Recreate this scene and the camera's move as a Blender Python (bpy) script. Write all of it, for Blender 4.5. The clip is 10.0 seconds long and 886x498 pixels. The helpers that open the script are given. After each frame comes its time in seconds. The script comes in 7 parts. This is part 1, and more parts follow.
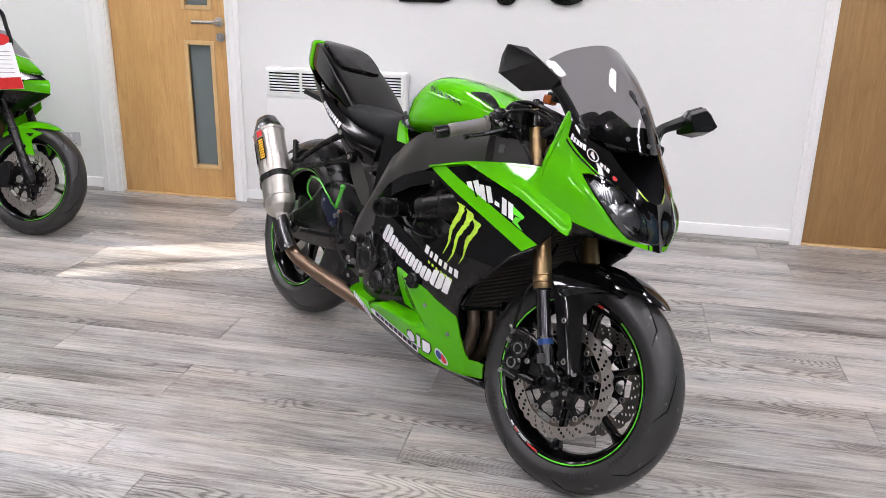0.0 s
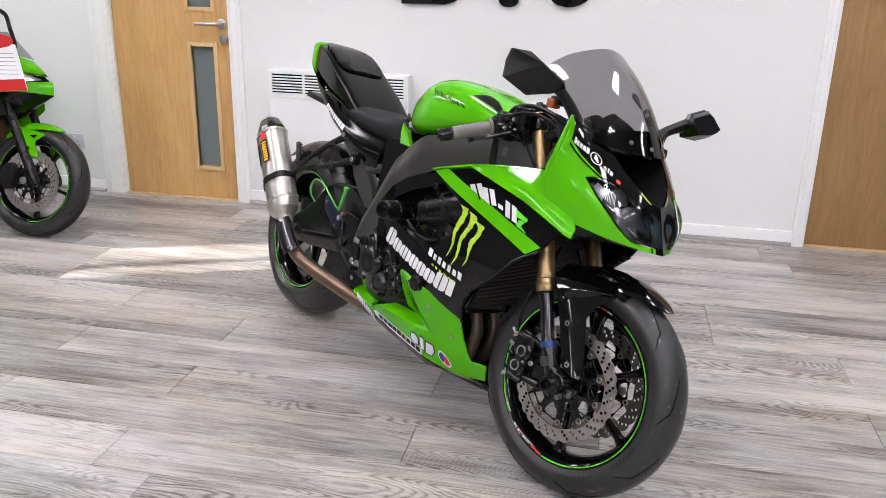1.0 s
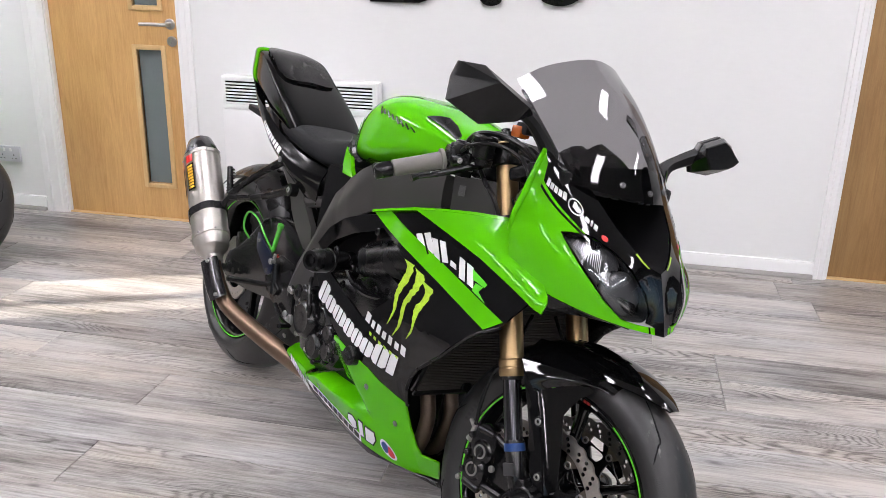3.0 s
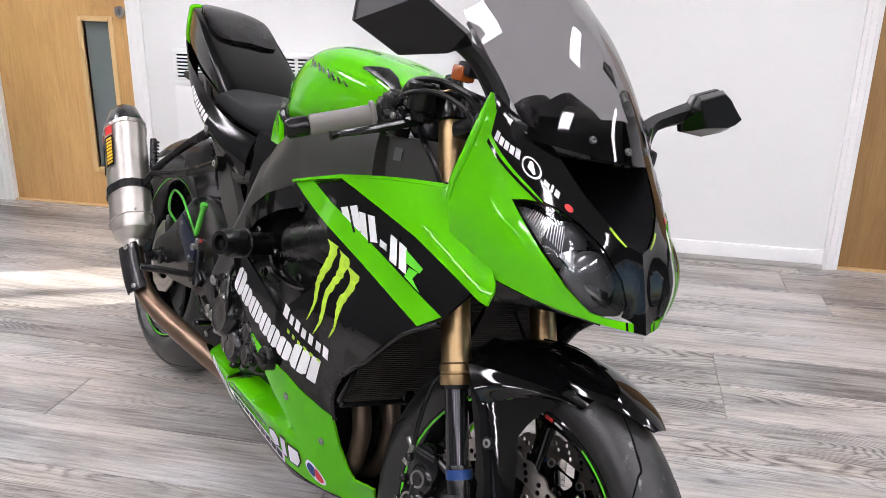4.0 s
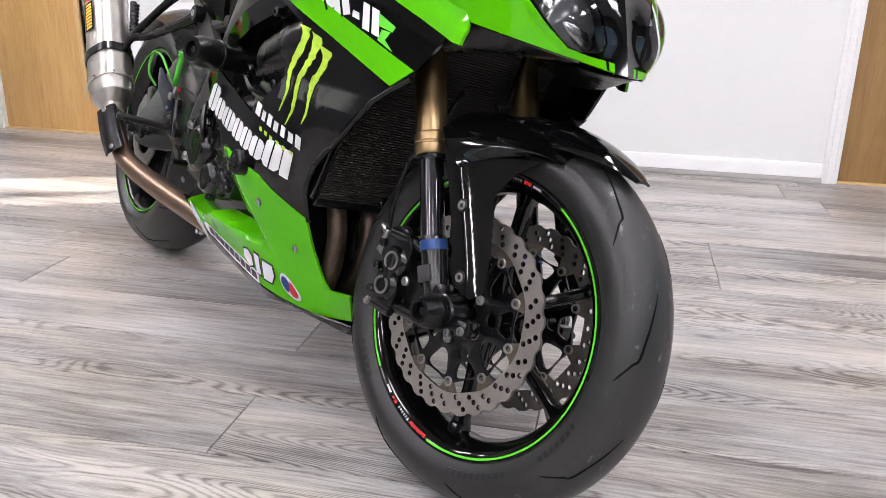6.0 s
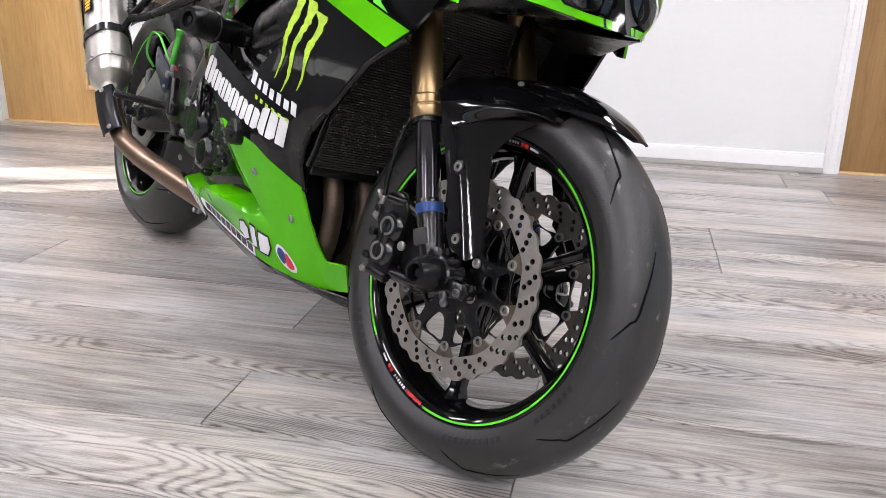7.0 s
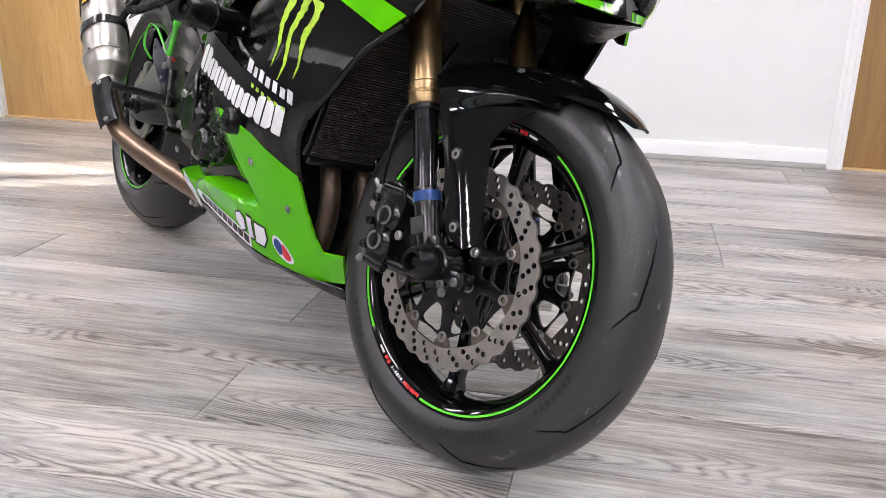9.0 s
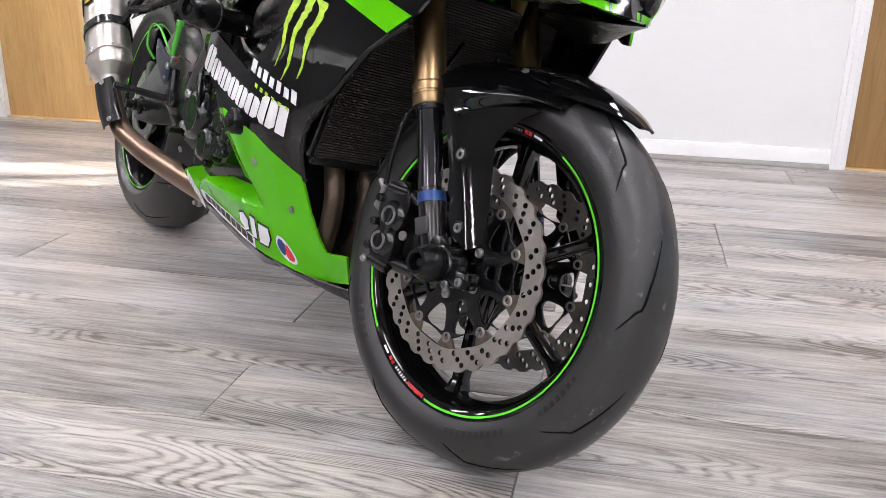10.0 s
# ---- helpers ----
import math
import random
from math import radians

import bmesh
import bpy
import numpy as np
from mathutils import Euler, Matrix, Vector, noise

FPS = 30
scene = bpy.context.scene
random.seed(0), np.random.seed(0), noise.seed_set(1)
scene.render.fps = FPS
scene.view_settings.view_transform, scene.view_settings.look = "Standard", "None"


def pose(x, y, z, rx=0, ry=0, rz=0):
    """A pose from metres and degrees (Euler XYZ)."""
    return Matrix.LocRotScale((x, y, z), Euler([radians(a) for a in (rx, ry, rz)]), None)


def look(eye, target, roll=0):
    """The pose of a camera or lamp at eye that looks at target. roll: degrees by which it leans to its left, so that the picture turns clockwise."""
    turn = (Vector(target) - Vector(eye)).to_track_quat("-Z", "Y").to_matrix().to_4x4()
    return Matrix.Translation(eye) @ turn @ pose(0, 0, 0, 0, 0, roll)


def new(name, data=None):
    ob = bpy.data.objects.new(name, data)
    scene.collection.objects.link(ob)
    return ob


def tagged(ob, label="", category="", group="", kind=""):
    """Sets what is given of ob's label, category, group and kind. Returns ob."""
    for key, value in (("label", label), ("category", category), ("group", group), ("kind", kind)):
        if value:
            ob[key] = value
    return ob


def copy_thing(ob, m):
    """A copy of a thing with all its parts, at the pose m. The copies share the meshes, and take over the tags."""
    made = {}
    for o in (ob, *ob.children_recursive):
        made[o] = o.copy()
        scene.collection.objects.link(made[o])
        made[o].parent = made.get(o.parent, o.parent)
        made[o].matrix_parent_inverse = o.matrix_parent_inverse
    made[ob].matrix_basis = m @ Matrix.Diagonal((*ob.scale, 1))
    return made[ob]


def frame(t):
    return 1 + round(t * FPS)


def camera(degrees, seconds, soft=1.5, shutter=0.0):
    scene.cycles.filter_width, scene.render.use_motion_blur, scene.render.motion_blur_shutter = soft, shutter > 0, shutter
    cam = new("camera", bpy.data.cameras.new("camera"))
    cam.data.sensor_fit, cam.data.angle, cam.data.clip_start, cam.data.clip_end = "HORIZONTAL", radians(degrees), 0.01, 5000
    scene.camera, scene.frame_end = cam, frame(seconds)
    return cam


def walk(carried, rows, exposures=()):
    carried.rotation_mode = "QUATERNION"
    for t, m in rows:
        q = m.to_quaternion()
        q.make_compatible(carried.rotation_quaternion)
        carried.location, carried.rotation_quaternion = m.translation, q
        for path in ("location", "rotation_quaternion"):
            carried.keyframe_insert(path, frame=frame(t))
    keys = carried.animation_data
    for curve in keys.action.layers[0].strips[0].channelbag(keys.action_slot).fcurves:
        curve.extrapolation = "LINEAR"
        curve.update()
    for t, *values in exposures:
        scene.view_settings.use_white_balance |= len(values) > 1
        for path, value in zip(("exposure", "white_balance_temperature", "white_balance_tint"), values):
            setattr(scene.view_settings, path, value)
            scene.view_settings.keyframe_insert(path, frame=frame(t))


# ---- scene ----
cam = camera(55.6, 10.0, soft=0.8)
PATH = [
    (0, (0.112, -0.089, 1.399), (-0.261, 1.764, 0.747), 1.2),
    (0.5, (0.106, -0.096, 1.4), (-0.268, 1.758, 0.75), 1.3),
    (1, (0.106, -0.094, 1.408), (-0.27, 1.759, 0.756), 1.2),
    (1.5, (0.093, -0.043, 1.409), (-0.284, 1.81, 0.757), 1.2),
    (2, (0.049, 0.127, 1.401), (-0.331, 1.979, 0.749), 1.2),
    (2.5, (0.059, 0.284, 1.397), (-0.324, 2.134, 0.742), 1.2),
    (2.7, (0.091, 0.358, 1.392), (-0.295, 2.209, 0.739), 1.3),
    (3.8, (0.181, 0.791, 1.277), (-0.207, 2.639, 0.618), 1.1),
    (4, (0.19, 0.836, 1.229), (-0.197, 2.683, 0.568), 1.1),
    (4.5, (0.221, 0.861, 1.094), (-0.166, 2.708, 0.429), 1.2),
    (5, (0.239, 0.838, 0.974), (-0.15, 2.684, 0.311), 1.1),
    (5.5, (0.249, 0.796, 0.9), (-0.143, 2.644, 0.242), 1.1),
    (7, (0.268, 0.775, 0.782), (-0.134, 2.628, 0.145), 1.1),
    (7.5, (0.275, 0.789, 0.763), (-0.128, 2.642, 0.128), 1.1),
    (8, (0.276, 0.792, 0.757), (-0.129, 2.644, 0.122), 1.1),
    (8.5, (0.271, 0.789, 0.758), (-0.135, 2.641, 0.123), 1.1),
    (9, (0.272, 0.79, 0.759), (-0.135, 2.642, 0.123), 1.1),
    (9.5, (0.266, 0.786, 0.761), (-0.143, 2.638, 0.126), 1.1),
    (10, (0.267, 0.791, 0.759), (-0.143, 2.642, 0.123), 1.1),
]
SIZE = 0.94          # metres to one unit of the plan below
walk(cam, [(t, look(Vector(eye) * SIZE, Vector(target) * SIZE, roll)) for t, eye, target, roll in PATH], [(0, 1.49), (2.5, 1.53), (4.5, 1.66), (7.0, 1.79), (10, 1.79)])


# ---- light and exposure ----
scene.view_settings.exposure = 1.75
world = bpy.data.worlds.new("sky")
scene.world = world
world.use_nodes = True
wn = world.node_tree.nodes
sky = wn.new("ShaderNodeTexSky")
sky.sky_type, sky.sun_disc = "NISHITA", False
sky.sun_elevation, sky.sun_rotation = radians(22), radians(-112)
wn["Background"].inputs["Strength"].default_value = 0.05
world.node_tree.links.new(sky.outputs[0], wn["Background"].inputs[0])
sun = new("sun", bpy.data.lights.new("sun", "SUN"))
sun.data.energy, sun.data.angle, sun.data.color = 5.0, radians(0.5), (1.0, 0.93, 0.84)
sun.matrix_world = look((-6.0, 0.5, 3.0), (-6.0 + 0.85, 0.5 + 0.36, 3.0 - 0.37))


# ---- materials ----
def material(name, colour, rough=0.5, metal=0.0, coat=0.0, vary=0.08, scale=20.0, bump=0.0, fine=300.0, stretch=(1, 1, 1), trans=0.0, ior=1.45, coat_rough=0.03, coords="Object", spec=0.5):
    """A principled surface whose colour, roughness and relief vary at two scales."""
    m = bpy.data.materials.new(name)
    m.use_nodes = True
    nt = m.node_tree
    b = nt.nodes["Principled BSDF"]
    b.inputs["Metallic"].default_value = metal
    b.inputs["Coat Weight"].default_value = coat
    b.inputs["Specular IOR Level"].default_value = spec
    b.inputs["Coat Roughness"].default_value = coat_rough
    b.inputs["Transmission Weight"].default_value = trans
    b.inputs["IOR"].default_value = ior
    tc = nt.nodes.new("ShaderNodeTexCoord")
    mp = nt.nodes.new("ShaderNodeMapping")
    mp.inputs["Scale"].default_value = stretch
    nt.links.new(tc.outputs[coords], mp.inputs[0])
    big = nt.nodes.new("ShaderNodeTexNoise")
    big.inputs["Scale"].default_value, big.inputs["Detail"].default_value = scale, 6
    small = nt.nodes.new("ShaderNodeTexNoise")
    small.inputs["Scale"].default_value, small.inputs["Detail"].default_value = fine, 3
    nt.links.new(mp.outputs[0], big.inputs["Vector"])
    nt.links.new(mp.outputs[0], small.inputs["Vector"])
    mix = nt.nodes.new("ShaderNodeMath")
    mix.operation = "ADD"
    nt.links.new(big.outputs[0], mix.inputs[0])
    nt.links.new(small.outputs[0], mix.inputs[1])
    ramp = nt.nodes.new("ShaderNodeMapRange")
    ramp.inputs["From Min"].default_value, ramp.inputs["From Max"].default_value = 0.6, 1.4
    nt.links.new(mix.outputs[0], ramp.inputs[0])
    col = nt.nodes.new("ShaderNodeMix")
    col.data_type = "RGBA"
    lo = [max(0.0, c * (1 - vary)) for c in colour[:3]] + [1]
    hi = [min(1.0, c * (1 + vary)) for c in colour[:3]] + [1]
    col.inputs["A"].default_value, col.inputs["B"].default_value = lo, hi
    nt.links.new(ramp.outputs[0], col.inputs["Factor"])
    nt.links.new(col.outputs["Result"], b.inputs["Base Color"])
    rr = nt.nodes.new("ShaderNodeMapRange")
    rr.inputs["To Min"].default_value, rr.inputs["To Max"].default_value = max(0.0, rough * 0.85), min(1.0, rough * 1.15)
    nt.links.new(big.outputs[0], rr.inputs[0])
    nt.links.new(rr.outputs[0], b.inputs["Roughness"])
    if bump:
        bp = nt.nodes.new("ShaderNodeBump")
        bp.inputs["Strength"].default_value, bp.inputs["Distance"].default_value = bump, 0.002
        nt.links.new(small.outputs[0], bp.inputs["Height"])
        nt.links.new(bp.outputs[0], b.inputs["Normal"])
    return m


def glow(name, colour, strength):
    m = bpy.data.materials.new(name)
    m.use_nodes = True
    b = m.node_tree.nodes["Principled BSDF"]
    b.inputs["Base Color"].default_value = (*colour, 1)
    b.inputs["Emission Color"].default_value = (*colour, 1)
    b.inputs["Emission Strength"].default_value = strength
    return m


def glass_mat(name, colour, rough=0.0):
    """Thin glass: clear pass with a mirror film by Fresnel."""
    m = bpy.data.materials.new(name)
    m.use_nodes = True
    nt = m.node_tree
    nt.nodes.clear()
    out = nt.nodes.new("ShaderNodeOutputMaterial")
    tr = nt.nodes.new("ShaderNodeBsdfTransparent")
    tr.inputs[0].default_value = (*colour, 1)
    gl = nt.nodes.new("ShaderNodeBsdfGlossy")
    gl.inputs["Roughness"].default_value = rough
    fr = nt.nodes.new("ShaderNodeFresnel")
    fr.inputs[0].default_value = 1.5
    mx = nt.nodes.new("ShaderNodeMixShader")
    nt.links.new(fr.outputs[0], mx.inputs[0])
    nt.links.new(tr.outputs[0], mx.inputs[1])
    nt.links.new(gl.outputs[0], mx.inputs[2])
    nt.links.new(mx.outputs[0], out.inputs[0])
    return m


def wood_mat(name, light, dark, rough, along, ring, per_object, bump=0.15, detail=1.0):
    """Wood with long grain, arched growth rings and knots; along: index of the grain's axis."""
    m = bpy.data.materials.new(name)
    m.use_nodes = True
    nt = m.node_tree
    N, K = nt.nodes.new, nt.links.new
    b = nt.nodes["Principled BSDF"]
    tc = N("ShaderNodeTexCoord")
    vec = tc.outputs["Object"]
    info = N("ShaderNodeObjectInfo")
    if per_object:
        sc = N("ShaderNodeVectorMath")
        sc.operation = "SCALE"
        sc.inputs[0].default_value = (37.0, 53.0, 17.0)
        K(info.outputs["Random"], sc.inputs["Scale"])
        ad = N("ShaderNodeVectorMath")
        ad.operation = "ADD"
        K(vec, ad.inputs[0])
        K(sc.outputs[0], ad.inputs[1])
        vec = ad.outputs[0]

    def stretched(long, across):
        mp = N("ShaderNodeMapping")
        s = [across] * 3
        s[along] = long
        mp.inputs["Scale"].default_value = s
        K(vec, mp.inputs[0])
        return mp.outputs[0]

    def noise_of(v, detail_, rough_=0.6, dist=0.0):
        n = N("ShaderNodeTexNoise")
        n.inputs["Scale"].default_value, n.inputs["Detail"].default_value = 1.0, detail_
        n.inputs["Roughness"].default_value, n.inputs["Distortion"].default_value = rough_, dist
        K(v, n.inputs["Vector"])
        return n.outputs[0]

    def math_(op, a, c):
        n = N("ShaderNodeMath")
        n.operation = op
        for i, v in enumerate((a, c)):
            if isinstance(v, (int, float)):
                n.inputs[i].default_value = v
            else:
                K(v, n.inputs[i])
        return n.outputs[0]

    # growth rings: thin wavering lines round long ovals, in patches
    field = noise_of(stretched(1.5, 9.0), 1.3, 0.4, 0.2)
    wob = noise_of(stretched(11.0, 42.0), 5.0, 0.68)
    rings = math_("SINE", math_("ADD", math_("MULTIPLY", field, ring), math_("MULTIPLY", wob, 8.0 if per_object else 6.0)), 0.0)
    rings = math_("POWER", math_("MULTIPLY", math_("ADD", rings, 1.0), 0.5), 2.2)
    mask = noise_of(stretched(0.9, 6.5), 2.0)
    mk = N("ShaderNodeMapRange")
    mk.inputs["From Min"].default_value, mk.inputs["From Max"].default_value = (0.47, 0.62) if per_object else (0.43, 0.60)
    K(mask, mk.inputs[0])
    rings = math_("MULTIPLY", math_("SUBTRACT", 0.30, rings), mk.outputs[0])
    pores = noise_of(stretched(9.0, 150.0), 5.0, 0.85)
    streak = noise_of(stretched(2.2, 70.0), 8.0, 0.82, 0.25)
    cloud = noise_of(stretched(1.5, 7.0), 4.0)
    total = math_("ADD", math_("MULTIPLY", rings, (0.20 if per_object else 0.215) * detail), math_("MULTIPLY", streak, 0.70))
    total = math_("ADD", total, math_("MULTIPLY", pores, 0.50 if per_object else 0.50))
    total = math_("ADD", total, math_("MULTIPLY", cloud, 0.74 if per_object else 0.48))
    if per_object:
        total = math_("ADD", total, math_("MULTIPLY", info.outputs["Random"], 0.13))
    rg = N("ShaderNodeMapRange")
    rg.inputs["From Min"].default_value, rg.inputs["From Max"].default_value = (0.825, 1.205) if per_object else (0.69, 1.07)
    K(total, rg.inputs[0])
    mix = N("ShaderNodeMix")
    mix.data_type = "RGBA"
    mix.inputs["A"].default_value, mix.inputs["B"].default_value = (*dark, 1), (*light, 1)
    K(rg.outputs[0], mix.inputs["Factor"])
    last = mix.outputs["Result"]
    if per_object:
        vo = N("ShaderNodeTexVoronoi")
        vo.inputs["Scale"].default_value = 1.0
        K(stretched(2.2, 6.5), vo.inputs["Vector"])
        kr = N("ShaderNodeMapRange")
        kr.inputs["From Min"].default_value, kr.inputs["From Max"].default_value = 0.015, 0.075
        kr.inputs["To Min"].default_value, kr.inputs["To Max"].default_value = 0.45, 1.0
        K(vo.outputs["Distance"], kr.inputs[0])
        kn = N("ShaderNodeMix")
        kn.data_type, kn.blend_type = "RGBA", "MULTIPLY"
        kn.inputs["Factor"].default_value = 1.0
        K(last, kn.inputs["A"])
        K(kr.outputs[0], kn.inputs["B"])
        last = kn.outputs["Result"]
        # faint brown and blue-grey casts along the boards
        tint = N("ShaderNodeMix")
        tint.data_type = "RGBA"
        tint.inputs["A"].default_value, tint.inputs["B"].default_value = (0.97, 1.0, 1.04, 1), (1.05, 1.0, 0.94, 1)
        tr = N("ShaderNodeMapRange")
        tr.inputs["From Min"].default_value, tr.inputs["From Max"].default_value = 0.35, 0.65
        K(noise_of(stretched(1.1, 5.0), 3.0), tr.inputs[0])
        K(tr.outputs[0], tint.inputs["Factor"])
        tm = N("ShaderNodeMix")
        tm.data_type, tm.blend_type = "RGBA", "MULTIPLY"
        tm.inputs["Factor"].default_value = 1.0
        K(last, tm.inputs["A"])
        K(tint.outputs["Result"], tm.inputs["B"])
        last = tm.outputs["Result"]
    K(last, b.inputs["Base Color"])
    rr = N("ShaderNodeMapRange")
    rr.inputs["To Min"].default_value, rr.inputs["To Max"].default_value = rough * 1.15, rough * 0.85
    K(streak, rr.inputs[0])
    K(rr.outputs[0], b.inputs["Roughness"])
    bp = N("ShaderNodeBump")
    bp.inputs["Strength"].default_value, bp.inputs["Distance"].default_value = bump, 0.001
    K(total, bp.inputs["Height"])
    K(bp.outputs[0], b.inputs["Normal"])
    return m


GREEN = material("lime_green_paint", (0.084, 0.43, 0.002), 0.085, 0, 0.0, 0.04, 4, 0.0, spec=0.38)
TAILPAINT = material("black_seat_cowl_paint", (0.0024, 0.0024, 0.0026), 0.12, 0, 0.0, 0.3, 8, 0.02, 500, spec=0.28)
GLOSS = material("gloss_black_paint", (0.0022, 0.0023, 0.0025), 0.06, 0, 0.0, 0.2, 6, spec=0.52)
SATIN = material("satin_black_plastic", (0.0045, 0.0045, 0.0048), 0.27, 0, 0, 0.3, 15, 0.10, 700, spec=0.42)
HOUSING = material("mirror_housing_plastic", (0.0035, 0.0035, 0.0038), 0.24, 0, 0, 0.2, 12, 0, 700, spec=0.36)
STALK = material("dull_black_plastic", (0.005, 0.005, 0.0053), 0.5, 0, 0, 0.25, 30, 0.15, 600, spec=0.25)
MATT = material("matt_black_casting", (0.0042, 0.0042, 0.0046), 0.19, 0.0, 0, 0.25, 25, 0.05, 500, spec=0.66)
# near-black that puts the shade of gaps and recesses into colour; also label print
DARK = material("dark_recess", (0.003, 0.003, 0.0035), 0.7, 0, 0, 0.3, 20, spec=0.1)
FRAME = material("charcoal_frame_paint", (0.060, 0.058, 0.056), 0.37, 0.45, 0.0, 0.10, 9, 0.03, 600, spec=0.5)
SEAT = material("seat_vinyl", (0.0135, 0.014, 0.0155), 0.5, 0, 0, 0.15, 12, 0.5, 900, spec=0.25)
def rubber_mat(name, base, dust, scuff, rough):
    """Tyre rubber: an uneven dusty film and small pale handling scuffs over fine grain."""
    m = material(name, base, rough, 0, 0, 0.22, 7, 0.22, 420, spec=0.6)
    nt = m.node_tree
    N, K = nt.nodes.new, nt.links.new
    b = nt.nodes["Principled BSDF"]
    last = b.inputs["Base Color"].links[0].from_socket
    for scale, stretch, lo, hi, colour, amount in ((5.0, (1, 1, 1), 0.42, 0.75, (0.075, 0.073, 0.070), dust), (30.0, (1, 1.8, 1), 0.615, 0.70, (0.20, 0.198, 0.192), scuff)):
        tc, mp, nz, rg = N("ShaderNodeTexCoord"), N("ShaderNodeMapping"), N("ShaderNodeTexNoise"), N("ShaderNodeMapRange")
        mp.inputs["Scale"].default_value = stretch
        nz.inputs["Scale"].default_value, nz.inputs["Detail"].default_value, nz.inputs["Roughness"].default_value = scale, 7, 0.62
        rg.inputs["From Min"].default_value, rg.inputs["From Max"].default_value, rg.inputs["To Max"].default_value = lo, hi, amount
        mx = N("ShaderNodeMix")
        mx.data_type = "RGBA"
        mx.inputs["B"].default_value = (*colour, 1)
        K(tc.outputs["Object"], mp.inputs[0])
        K(mp.outputs[0], nz.inputs["Vector"])
        K(nz.outputs[0], rg.inputs[0])
        K(rg.outputs[0], mx.inputs["Factor"])
        K(last, mx.inputs["A"])
        last = mx.outputs["Result"]
    K(last, b.inputs["Base Color"])
    return m


RUBBER = rubber_mat("tyre_rubber", (0.012, 0.012, 0.0123), 0.22, 0.10, 0.36)
TREAD = rubber_mat("scuffed_tread_rubber", (0.0125, 0.0125, 0.0128), 0.32, 0.62, 0.37)
STEEL = material("brushed_titanium", (0.60, 0.57, 0.53), 0.40, 1.0, 0, 0.12, 8, 0.05, 260, (1, 1, 6))
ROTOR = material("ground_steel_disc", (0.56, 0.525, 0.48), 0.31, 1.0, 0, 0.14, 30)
# far disc: dust, and the shadow it stands in, put into the steel's colour
ROTOR_IN = material("shaded_dusty_disc_face", (0.16, 0.15, 0.138), 0.45, 1.0, 0, 0.2, 30)
TAB = material("stained_steel_tab", (0.20, 0.17, 0.14), 0.4, 1.0, 0, 0.3, 60)
SILVER = material("zinc_bolt", (0.38, 0.37, 0.355), 0.34, 1.0, 0, 0.2, 60)
NAVY = material("navy_anodised", (0.006, 0.010, 0.032), 0.32, 0.4, 0, 0.2, 30)
HATCH = material("dark_green_print", (0.045, 0.27, 0.008), 0.3, 0, 0.5, 0.05, 10)
STEELD = material("dull_dark_bolt", (0.16, 0.16, 0.165), 0.4, 0.8, 0, 0.2, 60)
HOLE_DARK = material("brake_dust_and_hole_shade", (0.012, 0.011, 0.010), 0.8, 0, 0, 0.3, 40, spec=0.2)
PRINT = material("moulded_print", (0.010, 0.010, 0.0102), 0.35, 0, 0, 0.2, 60)
GREYD = material("dark_grey_print", (0.035, 0.035, 0.036), 0.4, 0, 0, 0.2, 60)
GOLD = material("bronze_anodised_fork", (0.36, 0.25, 0.13), 0.34, 1.0, 0, 0.12, 12, 0.03, 400, (1, 1, 4))
CHROME = material("dark_coated_tube", (0.05, 0.05, 0.055), 0.12, 0.9, 0.4, 0.1, 10)
PIPE = material("heat_tinted_pipe", (0.235, 0.165, 0.115), 0.36, 1.0, 0, 0.3, 9, 0.1, 300)
HEADER = material("burnt_header_pipe", (0.085, 0.062, 0.046), 0.45, 0.8, 0, 0.4, 16, 0.15, 300)
CARBON = material("carbon_weave", (0.010, 0.010, 0.011), 0.22, 0, 0.5, 0.25, 220, 0.06, 500)
GRIP = material("grey_grip_rubber", (0.17, 0.163, 0.148), 0.62, 0, 0, 0.12, 14, 0.25, 420)
WHITE = material("white_decal", (0.66, 0.66, 0.67), 0.35, 0, 0.2, 0.03, 20)
LIME = material("yellow_green_decal", (0.36, 0.56, 0.035), 0.35, 0, 0.2, 0.3, 90)
LIMEGLOW = material("lime_rim_tape", (0.10, 0.58, 0.02), 0.35, 0, 0.2, 0.05, 20)
RED = material("red_decal", (0.55, 0.02, 0.02), 0.4, 0, 0.2, 0.08, 20)
BLUE = material("blue_decal", (0.010, 0.045, 0.17), 0.4, 0.2, 0.1, 0.2, 60)
YELLOW = material("amber_decal", (0.75, 0.42, 0.02), 0.4, 0, 0.2, 0.1, 40)
GREYLABEL = material("grey_foil_label", (0.10, 0.10, 0.098), 0.4, 0, 0, 0.35, 120)
GREYTXT = material("grey_print", (0.25, 0.25, 0.25), 0.5, 0, 0, 0.1, 40)
AMBER = material("amber_lens", (0.34, 0.075, 0.010), 0.15, 0, 0.5, 0.15, 30)
REFLECT = material("lamp_reflector", (0.36, 0.365, 0.37), 0.25, 1.0, 0, 0.15, 40)
DOME = material("dark_lamp_glass", (0.085, 0.087, 0.09), 0.16, 0.35, 0.0, 0.2, 20, spec=0.7)
REFLECT2 = material("bright_lamp_rib", (0.5, 0.5, 0.51), 0.3, 1.0, 0, 0.1, 40)
MIRROR = material("mirror_glass", (0.85, 0.86, 0.87), 0.02, 1.0, 0, 0.01, 5)
LENS = glass_mat("clear_lens", (0.93, 0.94, 0.95))
SMOKE = glass_mat("smoked_screen", (0.36, 0.345, 0.36))
GREENTUBE = material("green_hose", (0.07, 0.38, 0.04), 0.25, 0, 0.4, 0.2, 30)
